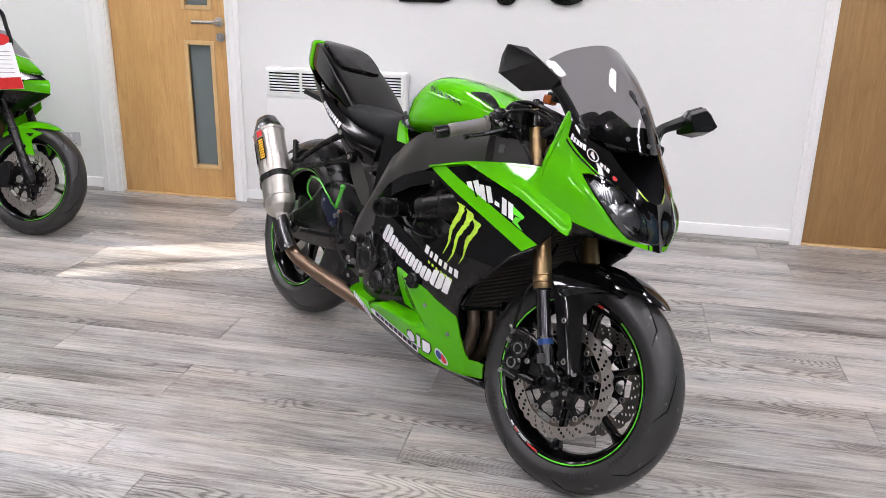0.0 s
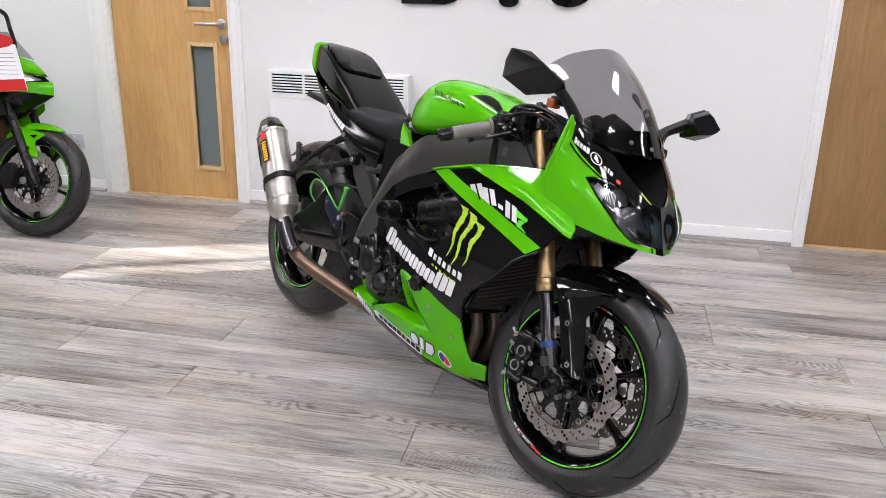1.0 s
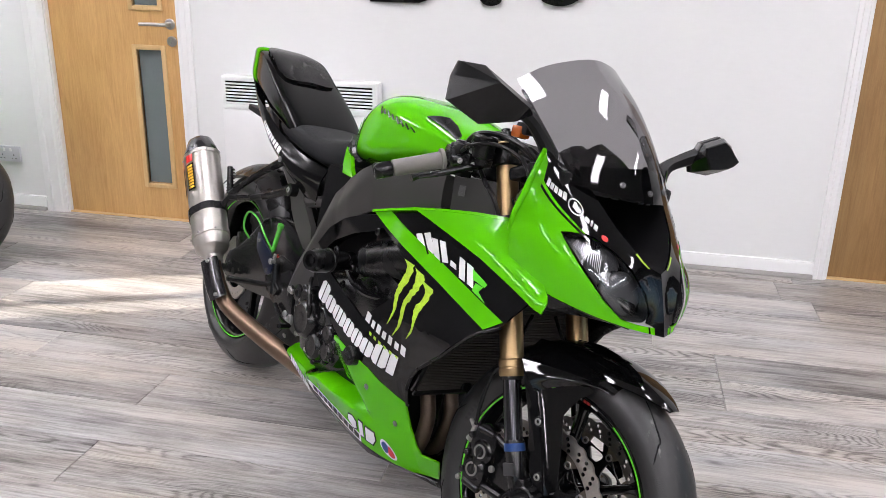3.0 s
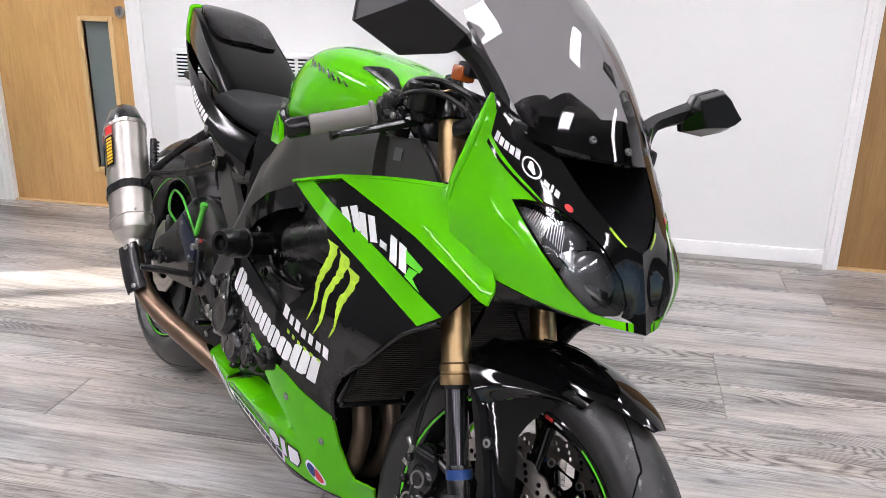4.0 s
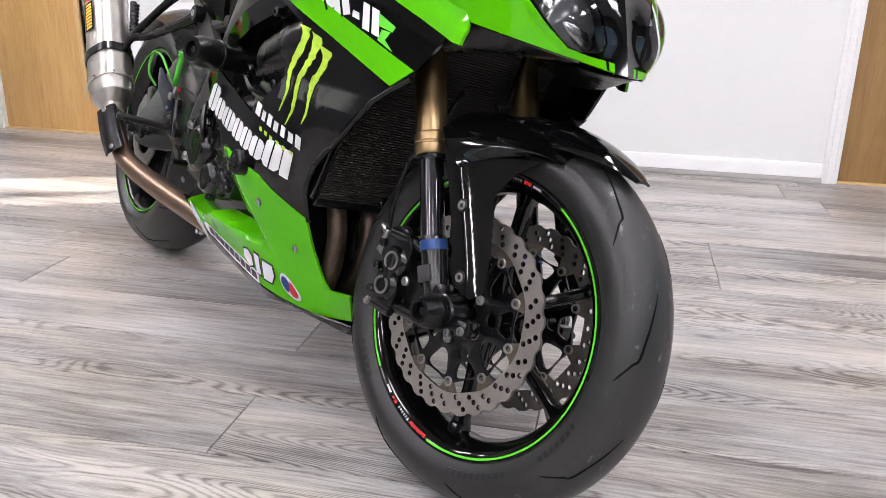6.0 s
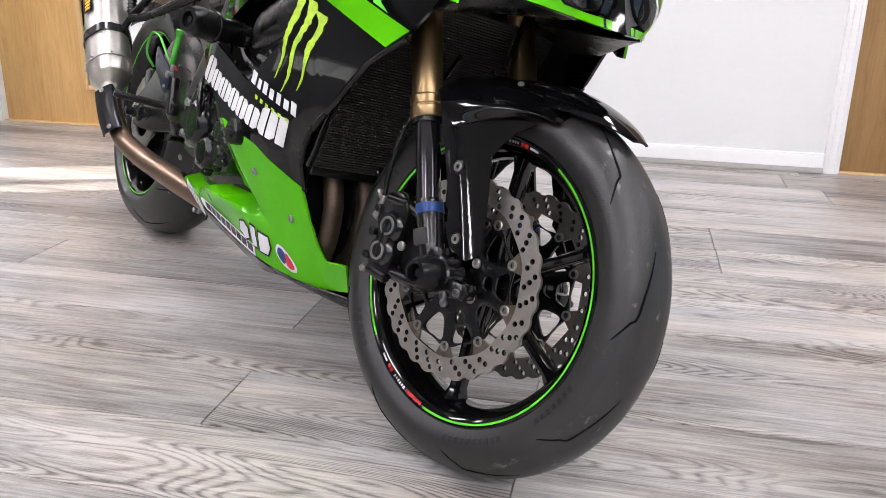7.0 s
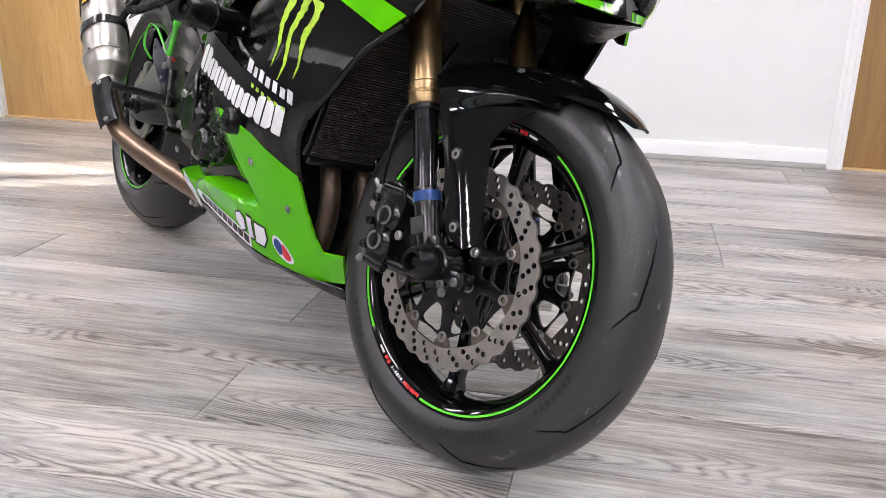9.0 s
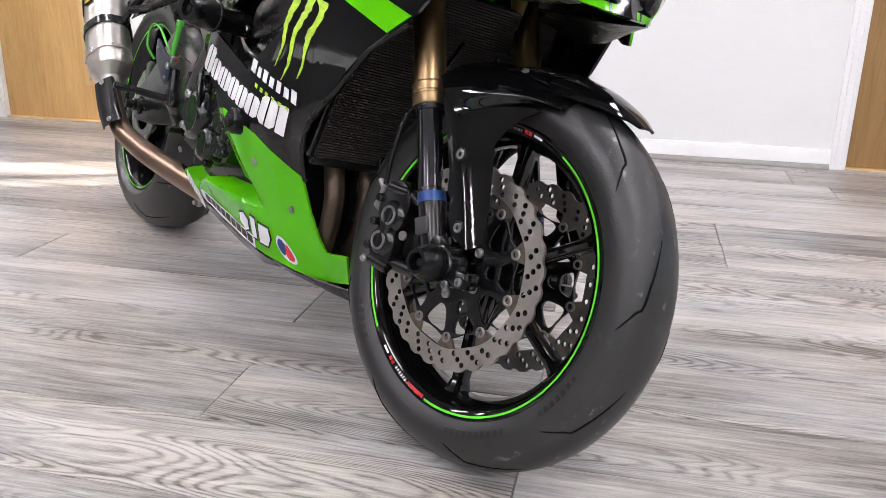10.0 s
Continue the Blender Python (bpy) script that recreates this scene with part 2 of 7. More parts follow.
FINS = material("radiator_core", (0.040, 0.036, 0.032), 0.55, 0.2, 0, 0.4, 60, 0.2, 800, (1, 0.2, 4), spec=0.35)
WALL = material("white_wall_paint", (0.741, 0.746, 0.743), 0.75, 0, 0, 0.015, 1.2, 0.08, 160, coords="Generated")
# unseen walls, darkened to cut light and reflections on the bike's flanks
WALLG = material("dimmed_unseen_wall", (0.16, 0.16, 0.165), 0.75, 0, 0, 0.03, 2, 0.08, 160)
WALLD = material("darkened_unseen_wall", (0.035, 0.035, 0.037), 0.6, 0, 0, 0.05, 2, 0.08, 160)
WALL2 = material("grey_ceiling_paint", (0.42, 0.42, 0.425), 0.85, 0, 0, 0.03, 3, 0.05, 160)
BEADING = material("grey_floor_bead", (0.30, 0.285, 0.27), 0.45, 0, 0, 0.2, 8, 0.08, 200, (0.3, 3, 3))
TRIM = material("white_gloss_trim", (0.80, 0.80, 0.80), 0.35, 0, 0.1, 0.02, 6, 0.03, 200)
PLASTIC = material("white_plastic", (0.78, 0.78, 0.78), 0.4, 0, 0, 0.02, 10)
# white socket greyed all over, in place of the shading at its edges
SOCKET = material("shaded_socket_plastic", (0.56, 0.56, 0.60), 0.35, 0, 0, 0.02, 10)
STAINLESS = material("satin_stainless", (0.55, 0.54, 0.52), 0.3, 1.0, 0, 0.08, 30, 0.05, 400)
FLOOR = wood_mat("grey_oak_laminate", (0.505, 0.484, 0.462), (0.080, 0.072, 0.066), 0.33, 0, 190.0, True, 0.12, 1.0)
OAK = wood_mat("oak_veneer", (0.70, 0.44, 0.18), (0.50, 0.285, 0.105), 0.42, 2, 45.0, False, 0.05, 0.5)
BEAD = wood_mat("pale_oak_bead", (0.72, 0.52, 0.26), (0.58, 0.38, 0.17), 0.45, 2, 12.0, False, 0.06, 0.6)
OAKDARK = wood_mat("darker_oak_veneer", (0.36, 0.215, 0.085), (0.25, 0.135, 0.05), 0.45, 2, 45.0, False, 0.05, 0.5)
JOINT = material("floor_joint", (0.06, 0.055, 0.05), 0.8, 0, 0, 0.2, 20)
FROST = material("obscured_glass", (0.16, 0.19, 0.19), 0.12, 0, 0.3, 0.1, 3)
CARD = material("white_card", (0.80, 0.80, 0.80), 0.5, 0, 0, 0.02, 20)
LED = glow("led_panel", (1.0, 0.957, 1.02), 12.1)


# ---- mesh tools ----
def finish(bm, sharp=32.0):
    bmesh.ops.recalc_face_normals(bm, faces=bm.faces)
    lim = radians(sharp)
    for f in bm.faces:
        f.smooth = True
    for e in bm.edges:
        e.smooth = len(e.link_faces) == 2 and e.calc_face_angle(0.0) < lim


def part(name, bm, mat, parent=None, label="", sharp=32.0, keep=False):
    """Links bm as one mesh object under parent."""
    if not keep:
        finish(bm, sharp)
    me = bpy.data.meshes.new(name)
    bm.to_mesh(me)
    bm.free()
    for m in mat if isinstance(mat, (list, tuple)) else [mat]:
        me.materials.append(m)
    ob = new(name, me)
    if parent is not None:
        ob.parent = parent
    if label:
        ob["label"] = label
    return ob


def joined(*bms):
    out = bmesh.new()
    for b in bms:
        me = bpy.data.meshes.new("tmp")
        b.to_mesh(me)
        b.free()
        out.from_mesh(me)
        bpy.data.meshes.remove(me)
    return out


def mirrored(bm):
    """The same shape on the other side (y turned round)."""
    out = bm.copy()
    for v in out.verts:
        v.co.y = -v.co.y
    bmesh.ops.reverse_faces(out, faces=out.faces)
    return out


def spline(pts, n):
    """Points along a Catmull-Rom curve, n to a stretch."""
    p = [Vector(q) for q in pts]
    p = [2 * p[0] - p[1], *p, 2 * p[-1] - p[-2]]
    out = []
    for i in range(1, len(p) - 2):
        a, b, c, d = p[i - 1:i + 3]
        for k in range(n):
            t = k / n
            out.append(0.5 * (2 * b + (c - a) * t + (2 * a - 5 * b + 4 * c - d) * t * t + (3 * b - a - 3 * c + d) * t ** 3))
    out.append(p[-2].copy())
    return out


def skin_rings(rings, cap=True, wrap=False):
    """Faces between rings of equal count."""
    bm = bmesh.new()
    vs = [[bm.verts.new(p) for p in r] for r in rings]
    n = len(rings[0])
    pairs = list(zip(vs, vs[1:])) + ([(vs[-1], vs[0])] if wrap else [])
    for a, b in pairs:
        for i in range(n):
            bm.faces.new((a[i], a[(i + 1) % n], b[(i + 1) % n], b[i]))
    if cap and not wrap:
        bm.faces.new(list(reversed(vs[0])))
        bm.faces.new(vs[-1])
    return bm


def tube(pts, r, seg=10, n=6, cap=True):
    """A round bar along a smooth curve; r: one radius or one for each point."""
    path = spline(pts, n) if n > 1 else [Vector(p) for p in pts]
    if isinstance(r, (int, float)):
        rr = [r] * len(path)
    else:
        rr = list(np.interp(np.linspace(0, len(pts) - 1, len(path)), range(len(pts)), r))
    rings, side = [], None
    for i, p in enumerate(path):
        d = (path[min(i + 1, len(path) - 1)] - path[max(i - 1, 0)]).normalized()
        if side is None:
            side = d.orthogonal().normalized()
        side = (side - d * side.dot(d)).normalized()
        up = d.cross(side)
        rings.append([p + (side * math.cos(a) + up * math.sin(a)) * rr[i] for a in np.linspace(0, 2 * math.pi, seg, endpoint=False)])
    return skin_rings(rings, cap)


def turned(at, axis, profile, seg=24, cap=True, wrap=False):
    """A body of revolution: profile of (way along the axis, radius) from the point at."""
    d = Vector(axis).normalized()
    s = d.orthogonal().normalized()
    u = d.cross(s)
    rings = [[Vector(at) + d * h + (s * math.cos(a) + u * math.sin(a)) * r for a in np.linspace(0, 2 * math.pi, seg, endpoint=False)] for h, r in profile]
    return skin_rings(rings, cap, wrap)


def rod(a, b, r, r2=None, seg=16, bev=0.002):
    a, b = Vector(a), Vector(b)
    r2, h = (r if r2 is None else r2), (b - a).length
    bev = min(bev, h * 0.3, r * 0.5, r2 * 0.5)
    return turned(a, b - a, [(0, r - bev), (bev, r), (h - bev, r2), (h, r2 - bev)], seg)


def box(c, s, bev=0.003, m=None):
    bm = bmesh.new()
    bmesh.ops.create_cube(bm, size=1.0)
    for v in bm.verts:
        v.co = Vector((v.co.x * s[0], v.co.y * s[1], v.co.z * s[2]))
    if bev:
        bmesh.ops.bevel(bm, geom=list(bm.edges), offset=min(bev, min(s) * 0.4), segments=2, affect="EDGES", profile=0.6)
    bm.transform(Matrix.Translation(c) @ (m if m is not None else Matrix()))
    return bm


def outline(loop, n=0):
    """A closed 2D outline, rounded by a closed spline when n > 0."""
    if not n:
        return [Vector((p[0], p[1])) for p in loop]
    p, out = [Vector((q[0], q[1])) for q in loop], []
    k = len(p)
    for i in range(k):
        a, b, c, d = p[i - 1], p[i], p[(i + 1) % k], p[(i + 2) % k]
        for j in range(n):
            t = j / n
            out.append(0.5 * (2 * b + (c - a) * t + (2 * a - 5 * b + 4 * c - d) * t * t + (3 * b - a - 3 * c + d) * t ** 3))
    return out


def filled(loop, step=0.0, holes=()):
    """A flat mesh in x and y inside a loop, cut into a grid of the given step."""
    bm = bmesh.new()
    edges = []
    for lp in (loop, *holes):
        vs = [bm.verts.new((p[0], p[1], 0)) for p in lp]
        edges += [bm.edges.new((vs[i - 1], vs[i])) for i in range(len(vs))]
    bmesh.ops.triangle_fill(bm, use_beauty=True, use_dissolve=False, edges=edges)
    if step:
        for ax in (0, 1):
            lo, hi = min(v.co[ax] for v in bm.verts), max(v.co[ax] for v in bm.verts)
            k = math.floor(lo / step) + 1
            while k * step < hi:
                co, no = Vector((0, 0, 0)), Vector((0, 0, 0))
                co[ax], no[ax] = k * step, 1
                bmesh.ops.bisect_plane(bm, geom=[*bm.verts, *bm.edges, *bm.faces], plane_co=co, plane_no=no, dist=1e-6)
                k += 1
    return bm


def slab(loop, thick, holes=(), m=None, bev=0.0):
    """A flat plate: the loop in x and y, its thickness along z round 0."""
    bm = filled(loop, 0, holes)
    bmesh.ops.recalc_face_normals(bm, faces=bm.faces)
    if bm.faces[:] and bm.faces[0].normal.z < 0:
        bmesh.ops.reverse_faces(bm, faces=bm.faces)
    top = bmesh.ops.extrude_face_region(bm, geom=list(bm.faces))
    for v in top["geom"]:
        if isinstance(v, bmesh.types.BMVert):
            v.co.z += thick
    for v in bm.verts:
        v.co.z -= thick / 2
    bmesh.ops.recalc_face_normals(bm, faces=bm.faces)
    if bev:
        es = [e for e in bm.edges if len(e.link_faces) == 2 and e.calc_face_angle(0) > 0.9 and abs(e.verts[0].co.z - e.verts[1].co.z) < 1e-6]
        bmesh.ops.bevel(bm, geom=es, offset=bev, segments=2, affect="EDGES", profile=0.6)
    if m is not None:
        bm.transform(m)
    return bm


SIDE = Matrix(((1, 0, 0, 0), (0, 0, 1, 0), (0, 1, 0, 0), (0, 0, 0, 1)))   # x, y of a plate become x, z


def plate(loop, y, thick, holes=(), bev=0.002, n=0):
    """A plate that stands along the bike at y."""
    return slab(outline(loop, n), thick, holes, Matrix.Translation((0, y, 0)) @ SIDE, bev)


def sheet(loop, surf, thick=0.003, off=0.0, step=0.02, n=0, flip=False, holes=()):
    """A skin: the loop in a surface's two parameters, laid on it at off, thick inwards."""
    flat = filled(outline(loop, n), step, holes)
    flat.verts.index_update()
    uv = [(v.co.x, v.co.y) for v in flat.verts]
    faces = [[v.index for v in f.verts] for f in flat.faces]
    rim = [[v.index for v in e.verts] for e in flat.edges if len(e.link_faces) == 1]
    flat.free()
    d, sg = 1e-3, (-1 if flip else 1)
    outer, inner = [], []
    for a, b in uv:
        p = surf(a, b)
        nn = (surf(a + d, b) - surf(a - d, b)).cross(surf(a, b + d) - surf(a, b - d))
        nn = nn.normalized() * sg if nn.length > 1e-12 else Vector((0, -1, 0))
        outer.append(p + nn * off)
        inner.append(p + nn * (off - thick))
    bm = bmesh.new()
    o = [bm.verts.new(p) for p in outer]
    for f in faces:
        bm.faces.new([o[i] for i in f])
    if thick:
        q = [bm.verts.new(p) for p in inner]
        for f in faces:
            bm.faces.new([q[i] for i in reversed(f)])
        for a, b in rim:
            bm.faces.new((o[a], o[b], q[b], q[a]))
    return bm


def patch(rows):
    """A smooth surface through a grid of points: f(u, v), u along a row from 0 to 1, v from row to row."""
    g = [[Vector(p) for p in r] for r in rows]

    def cr(a, b, c, e, t):
        return 0.5 * (2 * b + (c - a) * t + (2 * a - 5 * b + 4 * c - e) * t * t + (3 * b - a - 3 * c + e) * t ** 3)

    def pick(q, x):
        k = len(q)
        x = x * (k - 1)
        i = max(0, min(k - 2, int(math.floor(x))))
        a = q[i - 1] if i > 0 else 2 * q[0] - q[1]
        e = q[i + 2] if i + 2 < k else 2 * q[-1] - q[-2]
        return cr(a, q[i], q[i + 1], e, x - i)

    return lambda u, v: pick([pick(r, u) for r in g], v)


def bolt(at, axis, r=0.006, h=0.006, mat=None, parent=None):
    d = Vector(axis).normalized()
    bm = turned(at, d, [(0, r), (h * 0.7, r), (h, r * 0.8), (h, r * 0.5), (h * 0.5, r * 0.45)], 12)
    return part("bolt", bm, mat or SILVER, parent)


def slants(base, along, up, widths, gap, surf, off, mat, parent, name="decal", lean=0.25, label=""):
    """A line of plain slanted bars on a surface: the shape of a line of writing."""
    bms, s = [], 0.0
    al, u = Vector(along), Vector(up)
    for w, h in widths:
        p0 = Vector(base) + al * s
        q = [p0, p0 + al * w, p0 + al * w + u * h + al * lean * h * u.length, p0 + u * h + al * lean * h * u.length]
        bms.append(sheet([(p.x, p.y) for p in q], surf, 0.0006, off, 0.007))
        s += w + gap
    return part(name, joined(*bms), mat, parent, label)


# ---- the room ----
YW = 4.45            # face of the back wall
X0, X1, Y0, H = -5.2, 4.2, -4.6, 2.85


def structure(name, bm, mat, label, cat, parent=None):
    return tagged(part(name, bm, mat, parent), label, cat, kind="structure")


def span(x0, x1, y0, y1, z0, z1, bev=0.0):
    return box(((x0 + x1) / 2, (y0 + y1) / 2, (z0 + z1) / 2), (x1 - x0, y1 - y0, z1 - z0), bev)


# back wall with its two door openings
DL0, DL1, DR0, DR1, DH = -2.832, -2.07, 1.126, 1.930, 2.16
structure("wall_back", joined(span(X0, DL0, YW, YW + 0.12, 0, H), span(DL0, DL1, YW, YW + 0.12, DH, H), span(DL1, DR0, YW, YW + 0.12, 0, H),
                              span(DR0, DR1, YW, YW + 0.12, DH, H), span(DR1, X1, YW, YW + 0.12, 0, H)), WALL, "plain white painted plaster wall of the showroom", "wall")
# left wall with a tall window opening
WL = (1.73, 2.285, 1.22, 1.78)
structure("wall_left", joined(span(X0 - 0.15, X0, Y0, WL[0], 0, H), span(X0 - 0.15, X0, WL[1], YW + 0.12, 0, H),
                              span(X0 - 0.15, X0, WL[0], WL[1], 0, WL[2]), span(X0 - 0.15, X0, WL[0], WL[1], WL[3], H)), WALLG, "unseen side wall, darkened to cut light on the motorcycle", "wall")
WR = (0.6, 3.6, 0.1, 2.3)
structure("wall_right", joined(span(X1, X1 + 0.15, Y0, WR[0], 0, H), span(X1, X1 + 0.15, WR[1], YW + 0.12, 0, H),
                               span(X1, X1 + 0.15, WR[0], WR[1], 0, WR[2]), span(X1, X1 + 0.15, WR[0], WR[1], WR[3], H)), WALLD, "unseen side wall, darkened to cut reflections", "wall")
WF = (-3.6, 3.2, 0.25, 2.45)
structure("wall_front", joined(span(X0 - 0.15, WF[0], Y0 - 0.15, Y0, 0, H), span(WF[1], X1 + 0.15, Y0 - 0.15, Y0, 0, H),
                               span(WF[0], WF[1], Y0 - 0.15, Y0, 0, WF[2]), span(WF[0], WF[1], Y0 - 0.15, Y0, WF[3], H)), WALLD, "unseen wall round the shop window, darkened to cut reflections", "wall")
structure("ceiling", span(X0 - 0.15, X1 + 0.15, Y0 - 0.15, YW + 0.12, H, H + 0.1), WALL2, "plain grey ceiling", "ceiling")
structure("ground", span(-30, 30, -30, 30, -0.3, -0.14), material("paving", (0.3, 0.3, 0.29), 0.8, 0, 0, 0.15, 3, 0.2, 60), "pale paving outside the showroom", "ground")


def window(name, x0, x1, y, z0, z1, bars, along_x=True):
    """A framed window in a wall's opening, its length along x, turned to y if need be."""
    root = tagged(new(name), "white framed window with clear glass", "window", kind="structure")
    w, t = 0.05, 0.07
    for a, b, c, d in ((x0, x0 + w, z0, z1), (x1 - w, x1, z0, z1), (x0 + w, x1 - w, z0, z0 + w), (x0 + w, x1 - w, z1 - w, z1)):
        part("window_frame", span(a, b, -t / 2, t / 2, c, d, 0.004), TRIM, root)
    edges = [x0 + w, *bars, x1 - w]
    for b in bars:
        part("mullion", span(b - 0.02, b + 0.02, -t / 2, t / 2, z0 + w, z1 - w, 0.003), TRIM, root)
    for a, b in zip(edges, edges[1:]):
        p = part("pane", span(a + 0.002, b - 0.002, -0.003, 0.003, z0 + w, z1 - w), LENS, root)
        p.visible_shadow = False
    root.matrix_world = pose(0, y, 0) if along_x else pose(y, 0, 0, 0, 0, 90)
    return root


window("window_1", WF[0], WF[1], Y0 - 0.07, WF[2], WF[3], [-1.9, -0.2, 1.5])
window("window_2", WL[0], WL[1], X0 - 0.07, WL[2], WL[3], [WL[0] + 0.22], False)
window("window_3", WR[0], WR[1], X1 + 0.07, WR[2], WR[3], [2.1], False)


# skirting boards
def skirting(name, x0, x1, y=YW, mat=TRIM):
    prof = [(0, 0), (-0.016, 0), (-0.016, 0.066), (-0.012, 0.078), (0, 0.08)]
    rings = [[(x, y + a - 0.0005, b + 0.001) for a, b in prof] for x in (x0, x1)]
    return structure(name, skin_rings(rings), mat, "white painted skirting board along the wall", "skirting board")


skirting("baseboard", X0, -2.952)
skirting("baseboard_2", -1.998, 1.072)
skirting("baseboard_3", 1.987, X1)


# grey bead that covers the edge of the floorboards
def floor_bead(name, x0, x1):
    prof = [(-0.0168, 0), (-0.0315, 0), (-0.0310, 0.006), (-0.0270, 0.014), (-0.0215, 0.019), (-0.0168, 0.0205)]
    rings = [[(x, YW + a, b + 0.0015) for a, b in prof] for x in (x0, x1)]
    return structure(name, skin_rings(rings), BEADING, "grey oak-effect bead covering the laminate edge", "floor bead")


floor_bead("trim", X0, -2.952)
floor_bead("trim_2", -1.998, 1.072)
floor_bead("trim_3", 1.987, X1)


def door(name, x0, x1, arch_l, arch_r, leaf_mat, glazed, label):
    root = tagged(new(name), label, "door", kind="structure")
    j = 0.016
    leaf = [(x0 + j, 0.008), (x1 - j, 0.008), (x1 - j, DH - j), (x0 + j, DH - j)]
    gx0, gx1 = x1 - j - 0.255 + 0.012, x1 - j - 0.255 + 0.152
    holes = [[(gx0, 0.2), (gx1, 0.2), (gx1, 0.905), (gx0, 0.905)], [(gx0, 1.125), (gx1, 1.125), (gx1, 1.83), (gx0, 1.83)]] if glazed else []
    lf = part("leaf", slab([Vector(p) for p in leaf], 0.044, holes, Matrix.Translation((0, YW + 0.045, 0)) @ SIDE, 0.0015), leaf_mat, root)
    for hz in holes:
        z0, z1 = hz[0][1], hz[2][1]
        b = 0.024
        for a, c, d, e in ((gx0 - b, gx0, z0 - b, z1 + b), (gx1, gx1 + b, z0 - b, z1 + b), (gx0, gx1, z0 - b, z0), (gx0, gx1, z1, z1 + b)):
            part("glazing_bead", span(a, c, YW + 0.012, YW + 0.055, d, e, 0.004), BEAD, lf, "pale oak bead")
        part("pane", span(gx0, gx1, YW + 0.042, YW + 0.048, z0, z1), FROST, lf, "dark obscured glass")
    # lining and stop
    for a, b in ((x0 - 0.001, x0 + 0.013), (x1 - 0.013, x1 + 0.001)):
        part("door_lining", span(a, b, YW - 0.001, YW + 0.12, 0, DH), TRIM, root)
    part("door_lining", span(x0, x1, YW - 0.001, YW + 0.12, DH - 0.013, DH + 0.001), TRIM, root)
    # moulded architraves
    for side, (a, b) in (("l", arch_l), ("r", arch_r)):
        k = 1 if side == "l" else -1
        o, i = (a, b) if side == "l" else (b, a)
        w = abs(b - a)
        prof = [(o, 0), (o, -0.012), (o + k * 0.3 * w, -0.018), (o + k * 0.36 * w, -0.014), (o + k * 0.75 * w, -0.016), (o + k * 0.82 * w, -0.011), (i, -0.009), (i, 0)]
        part("architrave", skin_rings([[(x, YW + d - 0.0005, z) for x, d in prof] for z in (0.0, DH + 0.05)]), TRIM, root, sharp=20)
    part("architrave", span(arch_l[0], arch_r[1], YW - 0.016, YW - 0.0005, DH + 0.05, DH + 0.11, 0.003), TRIM, root)
    # threshold strip
    part("threshold", span(x0, x1, YW + 0.0, YW + 0.1, 0.0, 0.006, 0.002), BEAD, root, "worn oak threshold strip")
    return lf


leaf1 = door("door_1", DL0, DL1, (-2.95, -2.827), (-2.074, -2.0), OAK, True, "closed oak veneer door with two narrow glazed panels")
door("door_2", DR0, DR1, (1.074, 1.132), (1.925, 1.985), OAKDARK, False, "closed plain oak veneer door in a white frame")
# lever handle, rose and lock of the glazed door
hy = YW + 0.02
part("door_handle", joined(turned((-2.128, hy, 1.037), (0, -1, 0), [(0, 0.027), (0.007, 0.027), (0.009, 0.024), (0.009, 0.011), (0.045, 0.0095)], 24),
                                tube([(-2.128, hy - 0.038, 1.037), (-2.13, hy - 0.052, 1.037), (-2.16, hy - 0.056, 1.037), (-2.21, hy - 0.056, 1.037), (-2.268, hy - 0.054, 1.036)], 0.0095, 12)), STAINLESS, leaf1, "satin stainless lever handle")
part("lock_rose", joined(turned((-2.124, hy, 0.952), (0, -1, 0), [(0, 0.026), (0.007, 0.026), (0.009, 0.023)], 24), box((-2.124, hy - 0.014, 0.952), (0.009, 0.014, 0.026), 0.003)), STAINLESS, leaf1, "stainless lock rose with a thumb turn")


# wall heater with its grille
def wall_heater(x0, x1, z0, z1, y0):
    root = tagged(new("panel_heater"), "white steel panel heater with louvred top grille fixed to the wall", "heater")
    d = YW - y0
    part("body", joined(span(x0, x1, y0 + 0.006, YW - 0.012, z0, z1 - 0.002, 0.006)), PLASTIC, root)
    part("front_panel", span(x0 + 0.012, x1 - 0.012, y0 - 0.004, y0 + 0.012, z0 + 0.01, z1 - 0.165, 0.005), PLASTIC, root)
    # grille: dark slots between slats, in four fields
    fields = np.linspace(x0 + 0.018, x1 - 0.018, 5)
    part("backing", span(x0 + 0.016, x1 - 0.016, y0 + 0.0045, y0 + 0.0065, z1 - 0.14, z1 - 0.025), DARK, root)
    part("grille_frame", joined(span(x0 + 0.008, x1 - 0.008, y0 - 0.003, y0 + 0.006, z1 - 0.025, z1 - 0.008, 0.002), span(x0 + 0.008, x1 - 0.008, y0 - 0.003, y0 + 0.006, z1 - 0.158, z1 - 0.138, 0.002),
                                *[span(f - 0.007, f + 0.007, y0 - 0.0025, y0 + 0.0055, z1 - 0.139, z1 - 0.024, 0.001) for f in fields]), PLASTIC, root)
    for i in range(7):
        z = z1 - 0.038 - i * 0.0158
        part("slat", box(((x0 + x1) / 2, y0 - 0.0005, z), (x1 - x0 - 0.036, 0.004, 0.0082), 0.001), PLASTIC, root)
    part("bracket", span(x0 + 0.1, x0 + 0.14, YW - 0.014, YW, z0 + 0.05, z1 - 0.05), PLASTIC, root)
    part("bracket", span(x1 - 0.14, x1 - 0.1, YW - 0.014, YW, z0 + 0.05, z1 - 0.05), PLASTIC, root)
    return root


wall_heater(-1.82, -1.01, 0.29, 0.812, 4.36)


